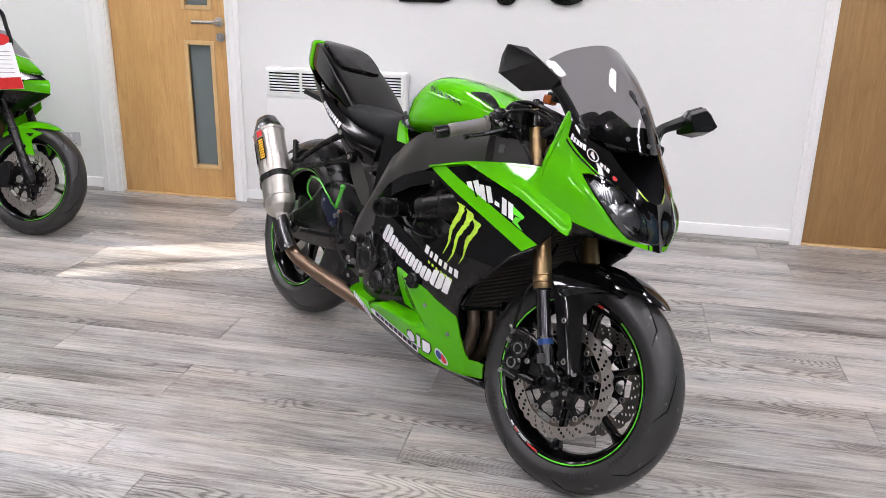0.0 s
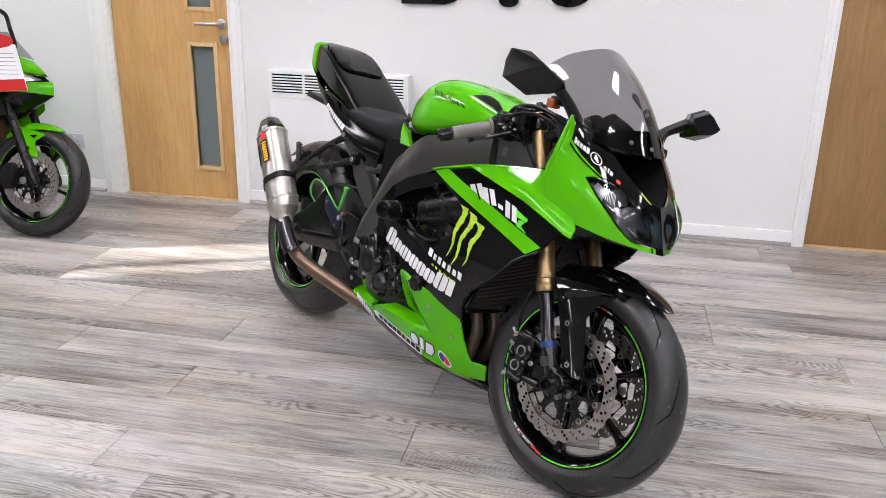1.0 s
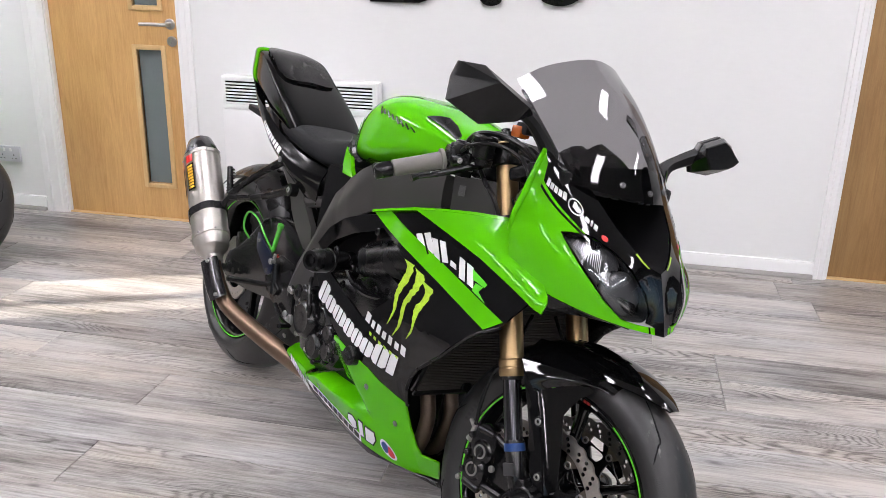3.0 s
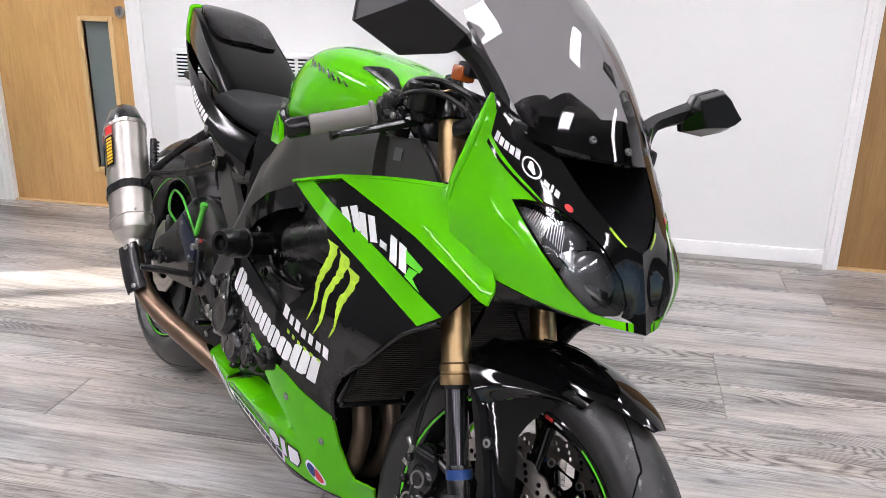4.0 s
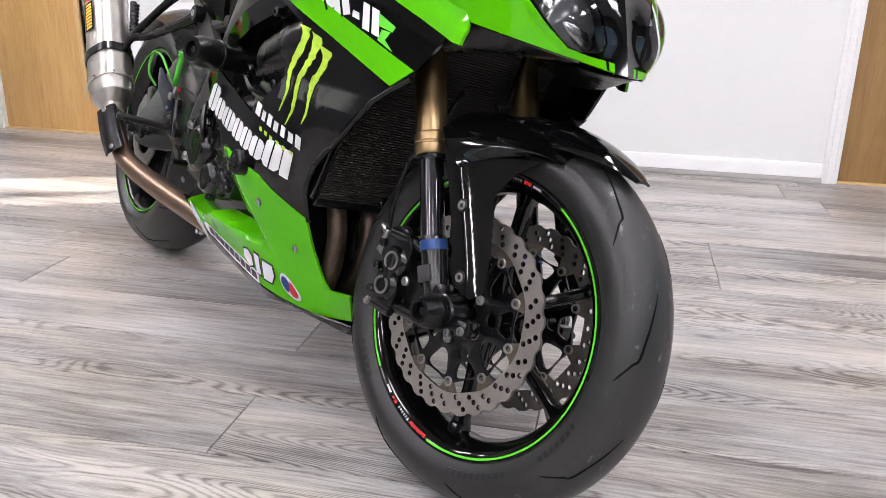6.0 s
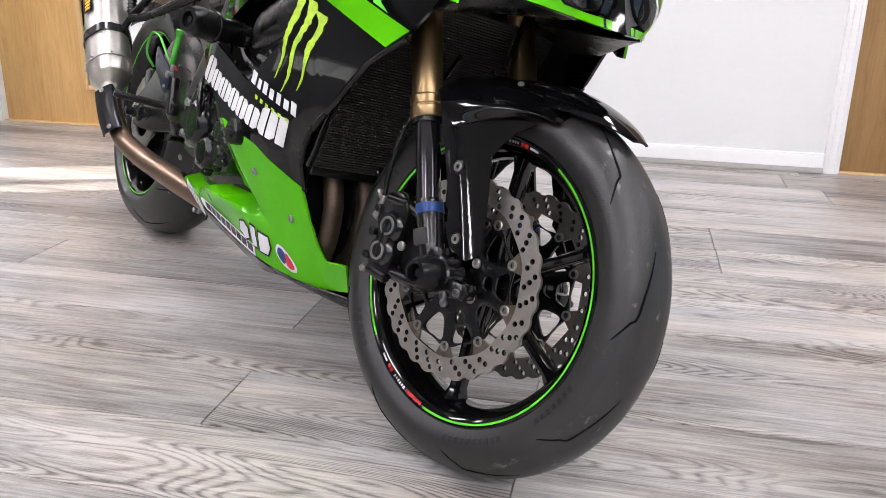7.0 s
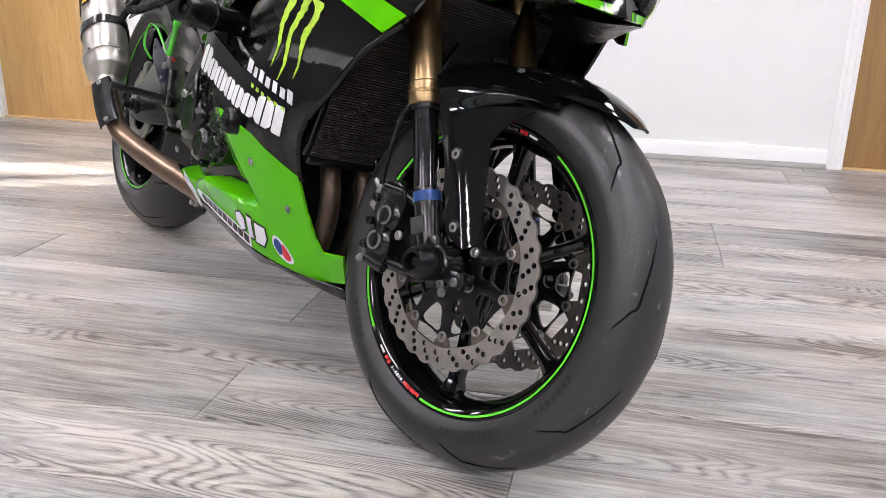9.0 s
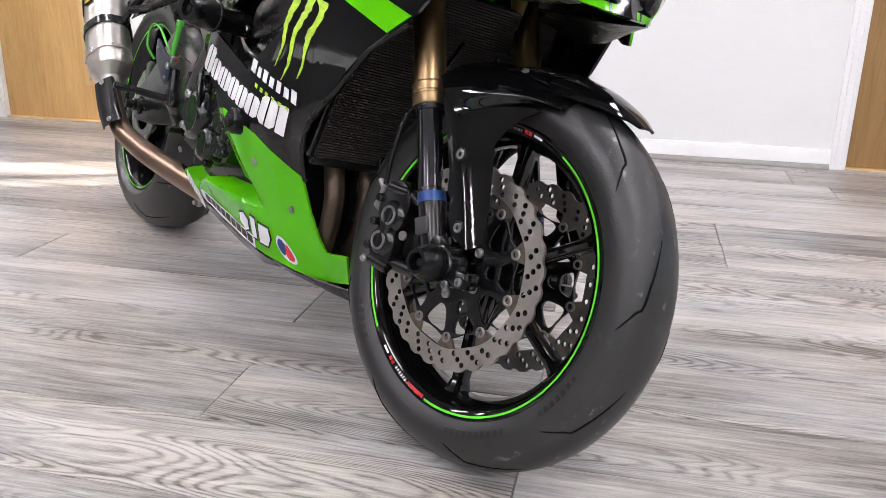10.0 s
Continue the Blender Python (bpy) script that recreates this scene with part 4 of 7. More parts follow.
# radial calipers behind the fork legs
CAL = STEER @ Matrix.Translation((0.016, 0, -0.006))
for sd in (-1, 1):
    y = sd * 0.090
    loop = [(1.258, 0.386), (1.280, 0.400), (1.306, 0.392), (1.320, 0.366), (1.314, 0.340), (1.304, 0.322), (1.310, 0.300), (1.306, 0.268), (1.286, 0.250), (1.260, 0.262), (1.250, 0.288), (1.260, 0.318), (1.250, 0.345)]
    cal = part("brake_caliper", _tf(joined(plate(loop, y + sd * 0.024, 0.034, (), 0.008, 2), plate(loop, y - sd * 0.022, 0.026, (), 0.006, 2)), CAL), MATT, fork, "black four-piston radial caliper")
    for q in ((1.288, 0.341), (1.280, 0.297)):
        part("piston_cap", _tf(joined(turned((q[0], y + sd * 0.034, q[1]), (0, sd, 0), [(0, 0.0275), (0.006, 0.0265), (0.010, 0.0225), (0.0135, 0.0205), (0.0145, 0.016)], 28)), CAL), MATT, cal)
        part("piston_ring", _tf(turned((q[0], y + sd * 0.047, q[1]), (0, sd, 0), [(0, 0.0160), (0.0035, 0.0155), (0.0035, 0.0118), (0, 0.0118)], 24, False, True), CAL), SILVER, cal)
    part("caliper_face", _tf(joined(rod((1.286, y + sd * 0.038, 0.352), (1.282, y + sd * 0.038, 0.286), 0.013), rod((1.262, y + sd * 0.034, 0.384), (1.306, y + sd * 0.034, 0.384), 0.010), rod((1.258, y + sd * 0.034, 0.262), (1.304, y + sd * 0.034, 0.258), 0.010)), CAL), MATT, cal)
    for k in range(3):
        part("caliper_rib", _tf(rod((1.250, y + sd * 0.020, 0.365 - 0.040 * k), (1.250, y + sd * 0.046, 0.362 - 0.040 * k), 0.007), CAL), MATT, cal)
    part("caliper_bolt", _tf(rod((1.30, y + sd * 0.028, 0.383), (1.365, y + sd * 0.024, 0.362), 0.0095), CAL), MATT, cal)
    part("caliper_bolt", _tf(joined(rod((1.285, y + sd * 0.026, 0.268), (1.36, y + sd * 0.026, 0.268), 0.0105), rod((1.255, y + sd * 0.026, 0.275), (1.295, y + sd * 0.026, 0.262), 0.013)), CAL), MATT, cal)
    part("caliper_lug", _tf(plate([(1.31, 0.35), (1.37, 0.375), (1.395, 0.33), (1.385, 0.27), (1.34, 0.262), (1.31, 0.29)], y + sd * 0.01, 0.022, (), 0.004), CAL), MATT, cal)
    part("pad_pin", _tf(rod((1.325, y + sd * 0.038, 0.318), (1.325, y + sd * 0.046, 0.318), 0.0075, None, 20), CAL), SILVER, cal)
    part("bleed_nipple", _tf(rod((1.243, y + sd * 0.03, 0.375), (1.228, y + sd * 0.032, 0.39), 0.0045), CAL), SILVER, cal)
    part("pad_clip", _tf(rod((1.243, y + sd * 0.03, 0.262), (1.235, y + sd * 0.03, 0.252), 0.006), CAL), SILVER, cal)
    part("banjo", _tf(joined(rod((1.245, y + sd * 0.026, 0.345), (1.232, y + sd * 0.03, 0.352), 0.008), rod((1.24, y + sd * 0.032, 0.345), (1.247, y + sd * 0.034, 0.385), 0.0055)), CAL), SILVER, cal)
    part("brake_hose", _tf(tube([(1.247, y + sd * 0.034, 0.38), (1.245, y + sd * 0.036, 0.43), (1.25, y + sd * 0.034, 0.50), (1.27, y + sd * 0.02, 0.55), (1.25, y * 0.5, 0.64)], 0.0042, 10), CAL), SATIN, cal, "braided brake hose")

# front mudguard: crowned shell over the tyre, with wings down the fork legs
gu = []
for th, r, w, drop in ((55.5, 0.332, 0.020, 0.004), (61, 0.334, 0.046, 0.014), (70, 0.334, 0.068, 0.030), (82, 0.332, 0.080, 0.046), (97, 0.330, 0.086, 0.060), (112, 0.327, 0.088, 0.066), (126, 0.324, 0.086, 0.060)):
    a = radians(th)
    d = Vector((math.cos(a), 0, math.sin(a)))
    gu.append([AXLE + d * (r - drop * abs(u) ** 2.6) + Vector((0, w * (u if abs(u) < 0.9 else math.copysign(0.9 + (abs(u) - 0.9) * 0.4, u)), 0)) for u in (-1.0, -0.82, -0.5, 0, 0.5, 0.82, 1.0)])
GUARD = patch(gu)
guard = part("front_mudguard", _tf(sheet([(0, 0), (1, 0), (1, 1), (0, 1)], GUARD, 0.004, 0, 0.06), STEER), GLOSS, bike, "gloss black front mudguard", 40)
for sd in (-1, 1):
    # flank of the guard: a band that flares out from the crown to the leg, and a face below it
    crease = [(1.345, sd * 0.151, 0.565), (1.397, sd * 0.137, 0.571), (1.451, sd * 0.116, 0.574), (1.495, sd * 0.094, 0.572), (1.530, sd * 0.074, 0.563)]
    hem = [(1.398, sd * 0.151, 0.515), (1.415, sd * 0.139, 0.528), (1.445, sd * 0.120, 0.546), (1.488, sd * 0.098, 0.560), (1.525, sd * 0.078, 0.561)]
    crown = [(1.325, sd * 0.075, 0.602), (1.385, sd * 0.074, 0.612), (1.44, sd * 0.068, 0.610), (1.49, sd * 0.060, 0.598), (1.535, sd * 0.050, 0.578)]
    sq = [(0, 0), (1, 0), (1, 1), (0, 1)]
    part("guard_shoulder", _tf(sheet(sq, patch([crown, [Vector(p) * 0.5 + Vector(q) * 0.5 + Vector((0, 0, 0.004)) for p, q in zip(crown, crease)], crease]), 0.003, 0, 0.05, 0, sd < 0), STEER), GLOSS, guard, "", 35)
    part("guard_flank", _tf(sheet(sq, patch([crease, [(Vector(p) + Vector(q)) * 0.5 + Vector((0, sd * 0.007, 0)) for p, q in zip(crease, hem)], hem]), 0.003, 0, 0.05, 0, sd < 0), STEER), GLOSS, guard, "", 35)
    wing = [(1.346, 0.561), (1.378, 0.495), (1.4095, 0.432), (1.417, 0.401), (1.428, 0.394), (1.435, 0.364), (1.452, 0.343), (1.475, 0.335), (1.489, 0.331), (1.504, 0.346), (1.490, 0.398), (1.473, 0.451), (1.460, 0.487), (1.4645, 0.507), (1.4736, 0.530), (1.494, 0.552), (1.469, 0.557), (1.432, 0.539), (1.399, 0.516)]

    def wing_y(a, b, sd=sd):
        """A plate over the leg, folded inwards ahead of one upright crease, hollowed a little behind it."""
        off = (a - AXLE.x) * math.cos(RAKE) + (b - AXLE.z) * math.sin(RAKE) + 0.031
        fold = 0.006 * math.log(1 + math.exp((off - 0.086) / 0.006))
        k = 0.148 - 0.65 * fold - 0.15 * (0.006 * math.log(1 + math.exp((0.086 - off) / 0.006))) * float(np.interp(b, [0.34, 0.40, 0.48, 0.53], [0.2, 1.0, 1.0, 0.2]))
        return Vector((a, sd * k, b))
    g = part("guard_wing", _tf(sheet(wing, wing_y, 0.004, 0, 0.006, 0, sd > 0), STEER), GLOSS, guard, "", 50)
    for q in ((1.424, 0.460), (1.461, 0.357)):
        p = wing_y(*q)
        part("bolt", _tf(turned(p, (0, sd, 0), [(-0.004, 0.0072), (0.0026, 0.0072), (0.0034, 0.0062), (0.0034, 0.0040), (-0.001, 0.0036)], 18), STEER), SILVER, g)
        part("washer", _tf(turned(p, (0, sd, 0), [(-0.004, 0.0105), (0.0006, 0.0105), (0.0010, 0.0098)], 20), STEER), SATIN, g)

# ---- bodywork surfaces ----
def side_y(X, Z):
    """Half width of the flanks at a place along and up: widest at the middle, drawn in at the front below."""
    w = np.interp(Z, [.10, .13, .17, .23, .28, .35, .42, .6, .76, .84], [.12, .145, .18, .203, .215, .25, .278, .27, .255, .24])
    w -= np.interp(X, [.4, .6, .75, 1.1, 1.3, 1.46], [.03, .01, 0, 0, .03, .06])
    w -= np.interp(X, [.95, 1.0, 1.04, 1.07, 1.09, 1.15], [0, .15, .35, .65, .9, 1]) * np.interp(Z, [.17, .25, .29, .35, .42, .55], [.095, .08, .065, .075, .055, .02])
    return float(w)


def flank(sd):
    return lambda a, b: Vector((a, sd * side_y(a, b), b))


def smooth_flank(sd):
    """The same surface with its steps blended."""
    def f(a, b):
        s = 0.0
        for da, db, w in ((0, 0, 2), (0.03, 0, 1), (-0.03, 0, 1), (0, 0.025, 1), (0, -0.025, 1), (0, 0.05, 0.5), (0, -0.05, 0.5), (0.06, 0, 0.5), (-0.06, 0, 0.5)):
            s += w * side_y(a + da, b + db)
        return Vector((a, sd * s / 8.0, b))
    return f


STRIPE = [(0.898, 0.757), (0.957, 0.775), (1.357, 0.649), (1.316, 0.619)]
for sd in (-1, 1):
    S = smooth_flank(sd)
    fl = sd > 0
    # black mid panel; the left one ends a little further back
    back = 0.030 if sd > 0 else 0.0
    stripe = [p if k < 2 else (p[0] - back, p[1] + 0.30 * back) for k, p in enumerate(STRIPE)]
    black = [(0.908, 0.748), (0.959, 0.770), (1.047, 0.796), (1.10, 0.794), (1.263, 0.760), (1.347, 0.732), (1.405 - back, 0.712), (1.357 - back, 0.644), (1.280 - 0.7 * back, 0.592), (1.212, 0.520), (1.141, 0.461), (1.107, 0.405), (1.089, 0.349), (1.013, 0.401), (0.898, 0.431), (0.783, 0.485), (0.711, 0.545), (0.714, 0.561), (0.772, 0.570), (0.959, 0.515), (1.056, 0.603), (1.062, 0.665), (1.054, 0.690)]
    mid = part("side_fairing", sheet(black, S, 0.006, 0, 0.0125, 0, fl), GLOSS, bike, "gloss black side fairing with white and green decals", 40)
    part("green_stripe", sheet(stripe, S, 0.004, 0.0022, 0.025, 0, fl), GREEN, mid, "lime green diagonal stripe", 40)
    # green upper panel, running to a point below the headlamp
    def upper_skin(a, b, sd=sd, S=S):
        """The flank above the black band: folded inwards over one long crease."""
        p = S(a, b)
        d = b - float(np.interp(a, [1.0, 1.046, 1.263, 1.424], [0.822, 0.814, 0.783, 0.716]))
        p.y -= sd * (0.62 * 0.005 * math.log(1 + math.exp(d / 0.005)) - 0.003)
        return p
    lobe = [(1.046, 0.799), (1.100, 0.811), (1.181, 0.825), (1.297, 0.840), (1.341, 0.798), (1.395, 0.757), (1.436, 0.728), (1.443, 0.718), (1.441, 0.697), (1.424, 0.699), (1.347, 0.726), (1.263, 0.753)]
    lobe = [(a - back if a > 1.42 else a, b) for a, b in lobe]
    up = part("upper_fairing", sheet(lobe, upper_skin, 0.005, 0.007, 0.010, 0, fl), GREEN, bike, "lime green upper side fairing", 60)
    part("fairing_liner", sheet(lobe, upper_skin, 0.002, 0.0016, 0.02, 0, fl), SATIN, up, "black inner face of the fairing", 60)
    part("fairing_edge", sheet([(0.898, 0.757), (0.957, 0.775), (1.046, 0.799), (1.100, 0.811), (1.181, 0.825), (1.297, 0.840), (1.297, 0.847), (1.180, 0.831), (1.039, 0.804), (0.896, 0.762)], upper_skin, 0.045, 0.008, 0.02, 0, fl), GREEN, bike, "", 40)
    # radiator cheek: the black panel turned inwards to the radiator
    rim_ = [S(a, b) for a, b in ((1.350 - back, 0.638), (1.280 - 0.7 * back, 0.592), (1.212, 0.520), (1.141, 0.461), (1.107, 0.405), (1.089, 0.349))]
    cheek = patch([rim_, [p + Vector((0.001, -sd * 0.007, -0.003)) for p in rim_], [p + Vector((-0.022, -sd * 0.015, -0.002)) for p in rim_]])
    part("radiator_cheek", sheet([(0, 0), (1, 0), (1, 1), (0, 1)], cheek, 0.003, 0, 0.1, 0, not fl), SATIN, mid, "", 45)
    # belly pan, hollowed by a scoop that runs out to a point
    belly = [(0.477, 0.316), (0.531, 0.320), (0.571, 0.279), (0.664, 0.236), (0.698, 0.268), (0.736, 0.282), (0.800, 0.296), (0.824, 0.365), (0.858, 0.432), (0.891, 0.434), (0.964, 0.420), (1.009, 0.408), (1.090, 0.353), (1.098, 0.248), (1.109, 0.222), (1.164, 0.230), (1.145, 0.176), (1.076, 0.160), (1.032, 0.169), (0.957, 0.180), (0.778, 0.207), (0.568, 0.223), (0.455, 0.253)]

    def belly_skin(a, b, sd=sd, S=S):
        p = S(a, b)
        zl = float(np.interp(a, [0.653, 0.736, 0.82, 0.913, 0.981, 1.028], [0.243, 0.272, 0.272, 0.268, 0.261, 0.247]))
        zu = float(np.interp(a, [0.727, 0.815, 0.888, 0.928, 0.985, 1.028], [0.476, 0.466, 0.433, 0.379, 0.29, 0.248]))
        deep = min(1.0, max(0.0, (1.026 - a) / 0.19))
        deep = 0.064 * deep * deep * (3 - 2 * deep)
        if zl < b < zu and a < 1.028:
            t = (b - zl) / (zu - zl)
            rise = min(1.0, (b - zl) / 0.016)
            p.y -= sd * deep * (1 - t) * rise * rise * (3 - 2 * rise)
        if a < 1.06:
            lip = max(0.0, 1 - (zl - b) / 0.05) if b <= zl else max(0.0, 1 - (b - zl) / 0.014)
            lip = lip * lip * (3 - 2 * lip)
            p.y += sd * 0.014 * lip * min(1.0, max(0.0, (1.0 - a) / 0.16)) * min(1.0, max(0.0, (a - 0.63) / 0.06))
        return p
    bel = part("belly_fairing", sheet(belly, belly_skin, 0.005, 0.002, 0.0052, 0, fl), GREEN, bike, "lime green belly fairing with sponsor decals", 45)
    keel = [S(a, b) for a, b in ((0.46, 0.255), (0.56, 0.222), (0.70, 0.208), (0.86, 0.186), (1.0, 0.166), (1.135, 0.162))]
    part("belly_floor", sheet([(0, 0), (1, 0), (1, 1), (0, 1)], patch([keel, [Vector((p.x, p.y * 0.5, p.z - 0.030)) for p in keel], [Vector((p.x, 0, p.z - 0.035)) for p in keel]]), 0.003, 0, 0.1, 0, fl), SATIN, bel, "", 50)
    part("belly_keel", sheet([(0.626, 0.208), (0.779, 0.201), (0.957, 0.174), (1.013, 0.163), (0.953, 0.155), (0.781, 0.183), (0.673, 0.194)], S, 0.004, 0.001, 0.025, 0, fl), CARBON, bel, "black lower edge strip")
    for q in ((0.997, 0.356), (1.060, 0.287), (0.489, 0.292)):
        p = S(*q)
        bolt(p + Vector((0, sd * 0.002, 0)), (0, sd, -0.3), 0.0075, 0.004, SILVER, bel)
    # filler cap and frame slider
    capp = S(0.957, 0.419)
    part("cover_cap", joined(turned(capp + Vector((0, sd * -0.02, 0)), (0, sd, 0), [(0, 0.024), (0.032, 0.024), (0.036, 0.021), (0.036, 0.012), (0.041, 0.011)], 28), box(capp + Vector((0, sd * 0.018, 0)), (0.04, 0.012, 0.008), 0.002)), SATIN, mid)
    part("frame_slider", turned((0.745, sd * 0.20, 0.594), (0.34, sd, 0.05), [(0, 0.024), (0.085, 0.024), (0.088, 0.032), (0.093, 0.032), (0.095, 0.030), (0.135, 0.030), (0.152, 0.024), (0.152, 0.016), (0.142, 0.015), (0.142, 0.007), (0.147, 0.0065)], 32), SATIN, bike, "black nylon crash bobbin")

# decals on the right flank and their twins on the left
def belly_low(sd):
    """The belly's skin below the scoop, with its swollen lip."""
    S = smooth_flank(sd)

    def f(a, b):
        p = S(a, b)
        zl = float(np.interp(a, [0.653, 0.736, 0.82, 0.913, 0.981, 1.028], [0.243, 0.272, 0.272, 0.268, 0.261, 0.247]))
        p.y += sd * 0.014 * min(1.0, max(0.0, 1 - (zl - b) / 0.05)) * min(1.0, max(0.0, (1.0 - a) / 0.16)) * min(1.0, max(0.0, (a - 0.63) / 0.06))
        return p
    return f


for sd in (-1, 1):
    S = smooth_flank(sd)
    fl = sd > 0
    lead, upv = Vector((1.0, -0.242)).normalized(), Vector((0.012, 0.047))
    base, bars, s = Vector((0.747, 0.497)), [], 0.0
    # heavy slanted blocks: width and height
    for w, hh in ((0.044, 1.06), (0.040, 0.78), (0.060, 0.76), (0.040, 0.78), (0.036, 0.78), (0.040, 0.78), (0.042, 1.06), (0.019, 1.06)):
        p0, u = base + lead * s, upv * hh

        def at(f, g, p0=p0, w=w, u=u):
            return p0 + lead * w * f + u * g
        r0 = 0.06 if w < 0.03 else 0.20
        loop = [at(f, g) for f, g in ((r0, 0), (1 - r0, 0), (1, r0 * 0.7), (1, 1 - r0 * 0.7), (1 - r0, 1), (r0, 1), (0, 1 - r0 * 0.7), (0, r0 * 0.7))]
        bars.append(sheet(loop, S, 0.0006, 0.0016, 0.0125, 0, fl))
        cuts = [[at(f - 0.0016 / w, -0.02), at(f + 0.0016 / w, -0.02), at(f + 0.0016 / w, 1.02), at(f - 0.0016 / w, 1.02)] for f in ((0.33, 0.66) if w > 0.05 else (0.5,) if w > 0.03 else ())]
        for cut in cuts:
            part("decal_counter", sheet(cut, S, 0.0004, 0.0021, 0.0125, 0, fl), GLOSS, bike, "black gap in a white block")
        s += w + 0.0028
    part("white_block_decal", joined(*bars), WHITE, bike, "line of heavy white slanted blocks")
    # three ragged claw strokes
    for (ax_, az), (bx, bz), hook in (((1.074, 0.684), (1.051, 0.532), 0.010), ((1.112, 0.672), (1.071, 0.511), 0.014), ((1.146, 0.652), (1.113, 0.520), 0.012)):
        a, b = Vector((ax_, az)), Vector((bx, bz))
        d = b - a
        t = Vector((-d.y, d.x)).normalized()
        lft, rgt = [], []
        rnd = random.Random(int(ax_ * 1000))
        for k in range(25):
            f = k / 24
            w = (0.0100 if f > 0.12 else 0.0100 + hook * (0.12 - f) * 6) * (1 - f ** 1.5) + 0.0007
            cx = a + d * f + t * (0.0045 * math.sin(f * 10) - 0.010 * math.exp(-f * 14))
            lft.append(cx + t * w * (0.62 + 0.55 * rnd.random()))
            rgt.append(cx - t * w * (0.62 + 0.55 * rnd.random()))
        part("claw_decal", sheet([(v.x, v.y) for v in lft + rgt[::-1]], S, 0.0006, 0.0016, 0.0125, 0, fl), LIME, bike, "ragged yellow-green claw stroke decal")
    slants((0.975, 0.516), Vector((1, -0.30)), (0.10, 1), [(0.017, 0.022), (0.011, 0.017), (0.013, 0.020), (0.011, 0.017), (0.011, 0.019), (0.011, 0.017), (0.014, 0.022)], 0.0078, S, 0.0016 * (1 if not fl else -1), WHITE, bike, "white_bar_decal", 0.0)
    slants((0.999, 0.489), Vector((1, -0.31)), (0, 1), [(0.008, 0.007)] * 6, 0.0085, S, 0.0016 * (1 if not fl else -1), LIME, bike, "lime_bar_decal", 0.0)
    # slanted blocks in the black band, cut by dark slits
    def slit(p, q, w):
        p, q = Vector(p), Vector(q)
        t = Vector((-(q - p).y, (q - p).x)).normalized() * w / 2
        part("decal_counter", sheet([(p + t)[:], (q + t)[:], (q - t)[:], (p - t)[:]], S, 0.0004, 0.0023, 0.0125, 0, fl), GLOSS, bike, "dark slit across a white block")
    for loop in ([(1.058, 0.752), (1.096, 0.766), (1.128, 0.727), (1.090, 0.716)], [(1.106, 0.757), (1.146, 0.759), (1.172, 0.719), (1.134, 0.712)],
                 [(1.176, 0.727), (1.194, 0.723), (1.199, 0.712), (1.179, 0.716)], [(1.197, 0.742), (1.242, 0.731), (1.258, 0.690), (1.212, 0.700)]):
        part("model_decal", sheet([(a + 0.002, b - 0.002) for a, b in loop], S, 0.0006, 0.0018, 0.0125, 0, fl), WHITE, bike, "white slanted block decal")
    for p, q, w in (((1.076, 0.760), (1.112, 0.718), 0.005), ((1.125, 0.761), (1.156, 0.711), 0.005), ((1.219, 0.740), (1.238, 0.691), 0.005)):
        slit(p, q, w)
    for loop in ([(1.244, 0.726), (1.292, 0.708), (1.288, 0.699), (1.252, 0.706)], [(1.262, 0.701), (1.284, 0.699), (1.276, 0.686), (1.300, 0.670), (1.258, 0.684)]):
        part("model_decal", sheet(loop, S, 0.0006, 0.0018, 0.0125, 0, fl), LIMEGLOW, bike, "small lime angular decal")
    # belly sponsors
    sg = 1 if not fl else -1
    slants((0.531, 0.233), Vector((1, -0.30)), (0.0, 1), [(0.0115, 0.021)] * 8, 0.0055, belly_low(sd), 0.0042 * sg, WHITE, bike, "white_bar_decal", 0.0)
    part("decal_plate", sheet([(0.673, 0.236), (0.693, 0.242), (0.950, 0.206), (0.944, 0.183), (0.695, 0.217)], belly_low(sd), 0.0006, 0.0042, 0.012, 0, fl), WHITE, bike, "white strip decal with dark bars")
    slants((0.707, 0.222), Vector((1, -0.14)), (0, 1), [(0.021, 0.0155)] * 9, 0.0055, belly_low(sd), 0.0052 * sg, SATIN, bike, "dark_bar_decal", 0.1)
    lowskin = belly_low(sd)
    for loop in ([(0.897, 0.226), (0.905, 0.243), (0.922, 0.246), (0.936, 0.236), (0.934, 0.217), (0.917, 0.211)], [(0.947, 0.207), (0.960, 0.205), (0.962, 0.243), (0.949, 0.246)], [(0.968, 0.201), (0.990, 0.199), (1.000, 0.215), (0.998, 0.234), (0.972, 0.238)]):
        mid_p = sum((Vector(p) for p in loop), Vector((0, 0))) / len(loop)
        part("decal_edge", sheet([(mid_p + (Vector(p) - mid_p) * 1.22)[:] for p in loop], lowskin, 0.0006, 0.0042, 0.012, 1, fl), SATIN, bike, "black outline of a sponsor decal")
        part("white_block_decal", sheet(loop, lowskin, 0.0006, 0.0050, 0.012, 1, fl), WHITE, bike)
    part("round_decal", sheet([(1.013, 0.212), (1.020, 0.229), (1.038, 0.219), (1.049, 0.192), (1.043, 0.181), (1.024, 0.190)], belly_low(sd), 0.0006, 0.0044, 0.02, 3, fl), WHITE, bike)
    part("round_decal", sheet([(1.016, 0.211), (1.022, 0.224), (1.033, 0.215), (1.031, 0.197), (1.024, 0.195)], belly_low(sd), 0.0006, 0.0052, 0.02, 2, fl), BLUE, bike)
    part("round_decal", sheet([(1.034, 0.214), (1.039, 0.214), (1.046, 0.193), (1.041, 0.186), (1.032, 0.194)], belly_low(sd), 0.0006, 0.0052, 0.02, 2, fl), RED, bike)

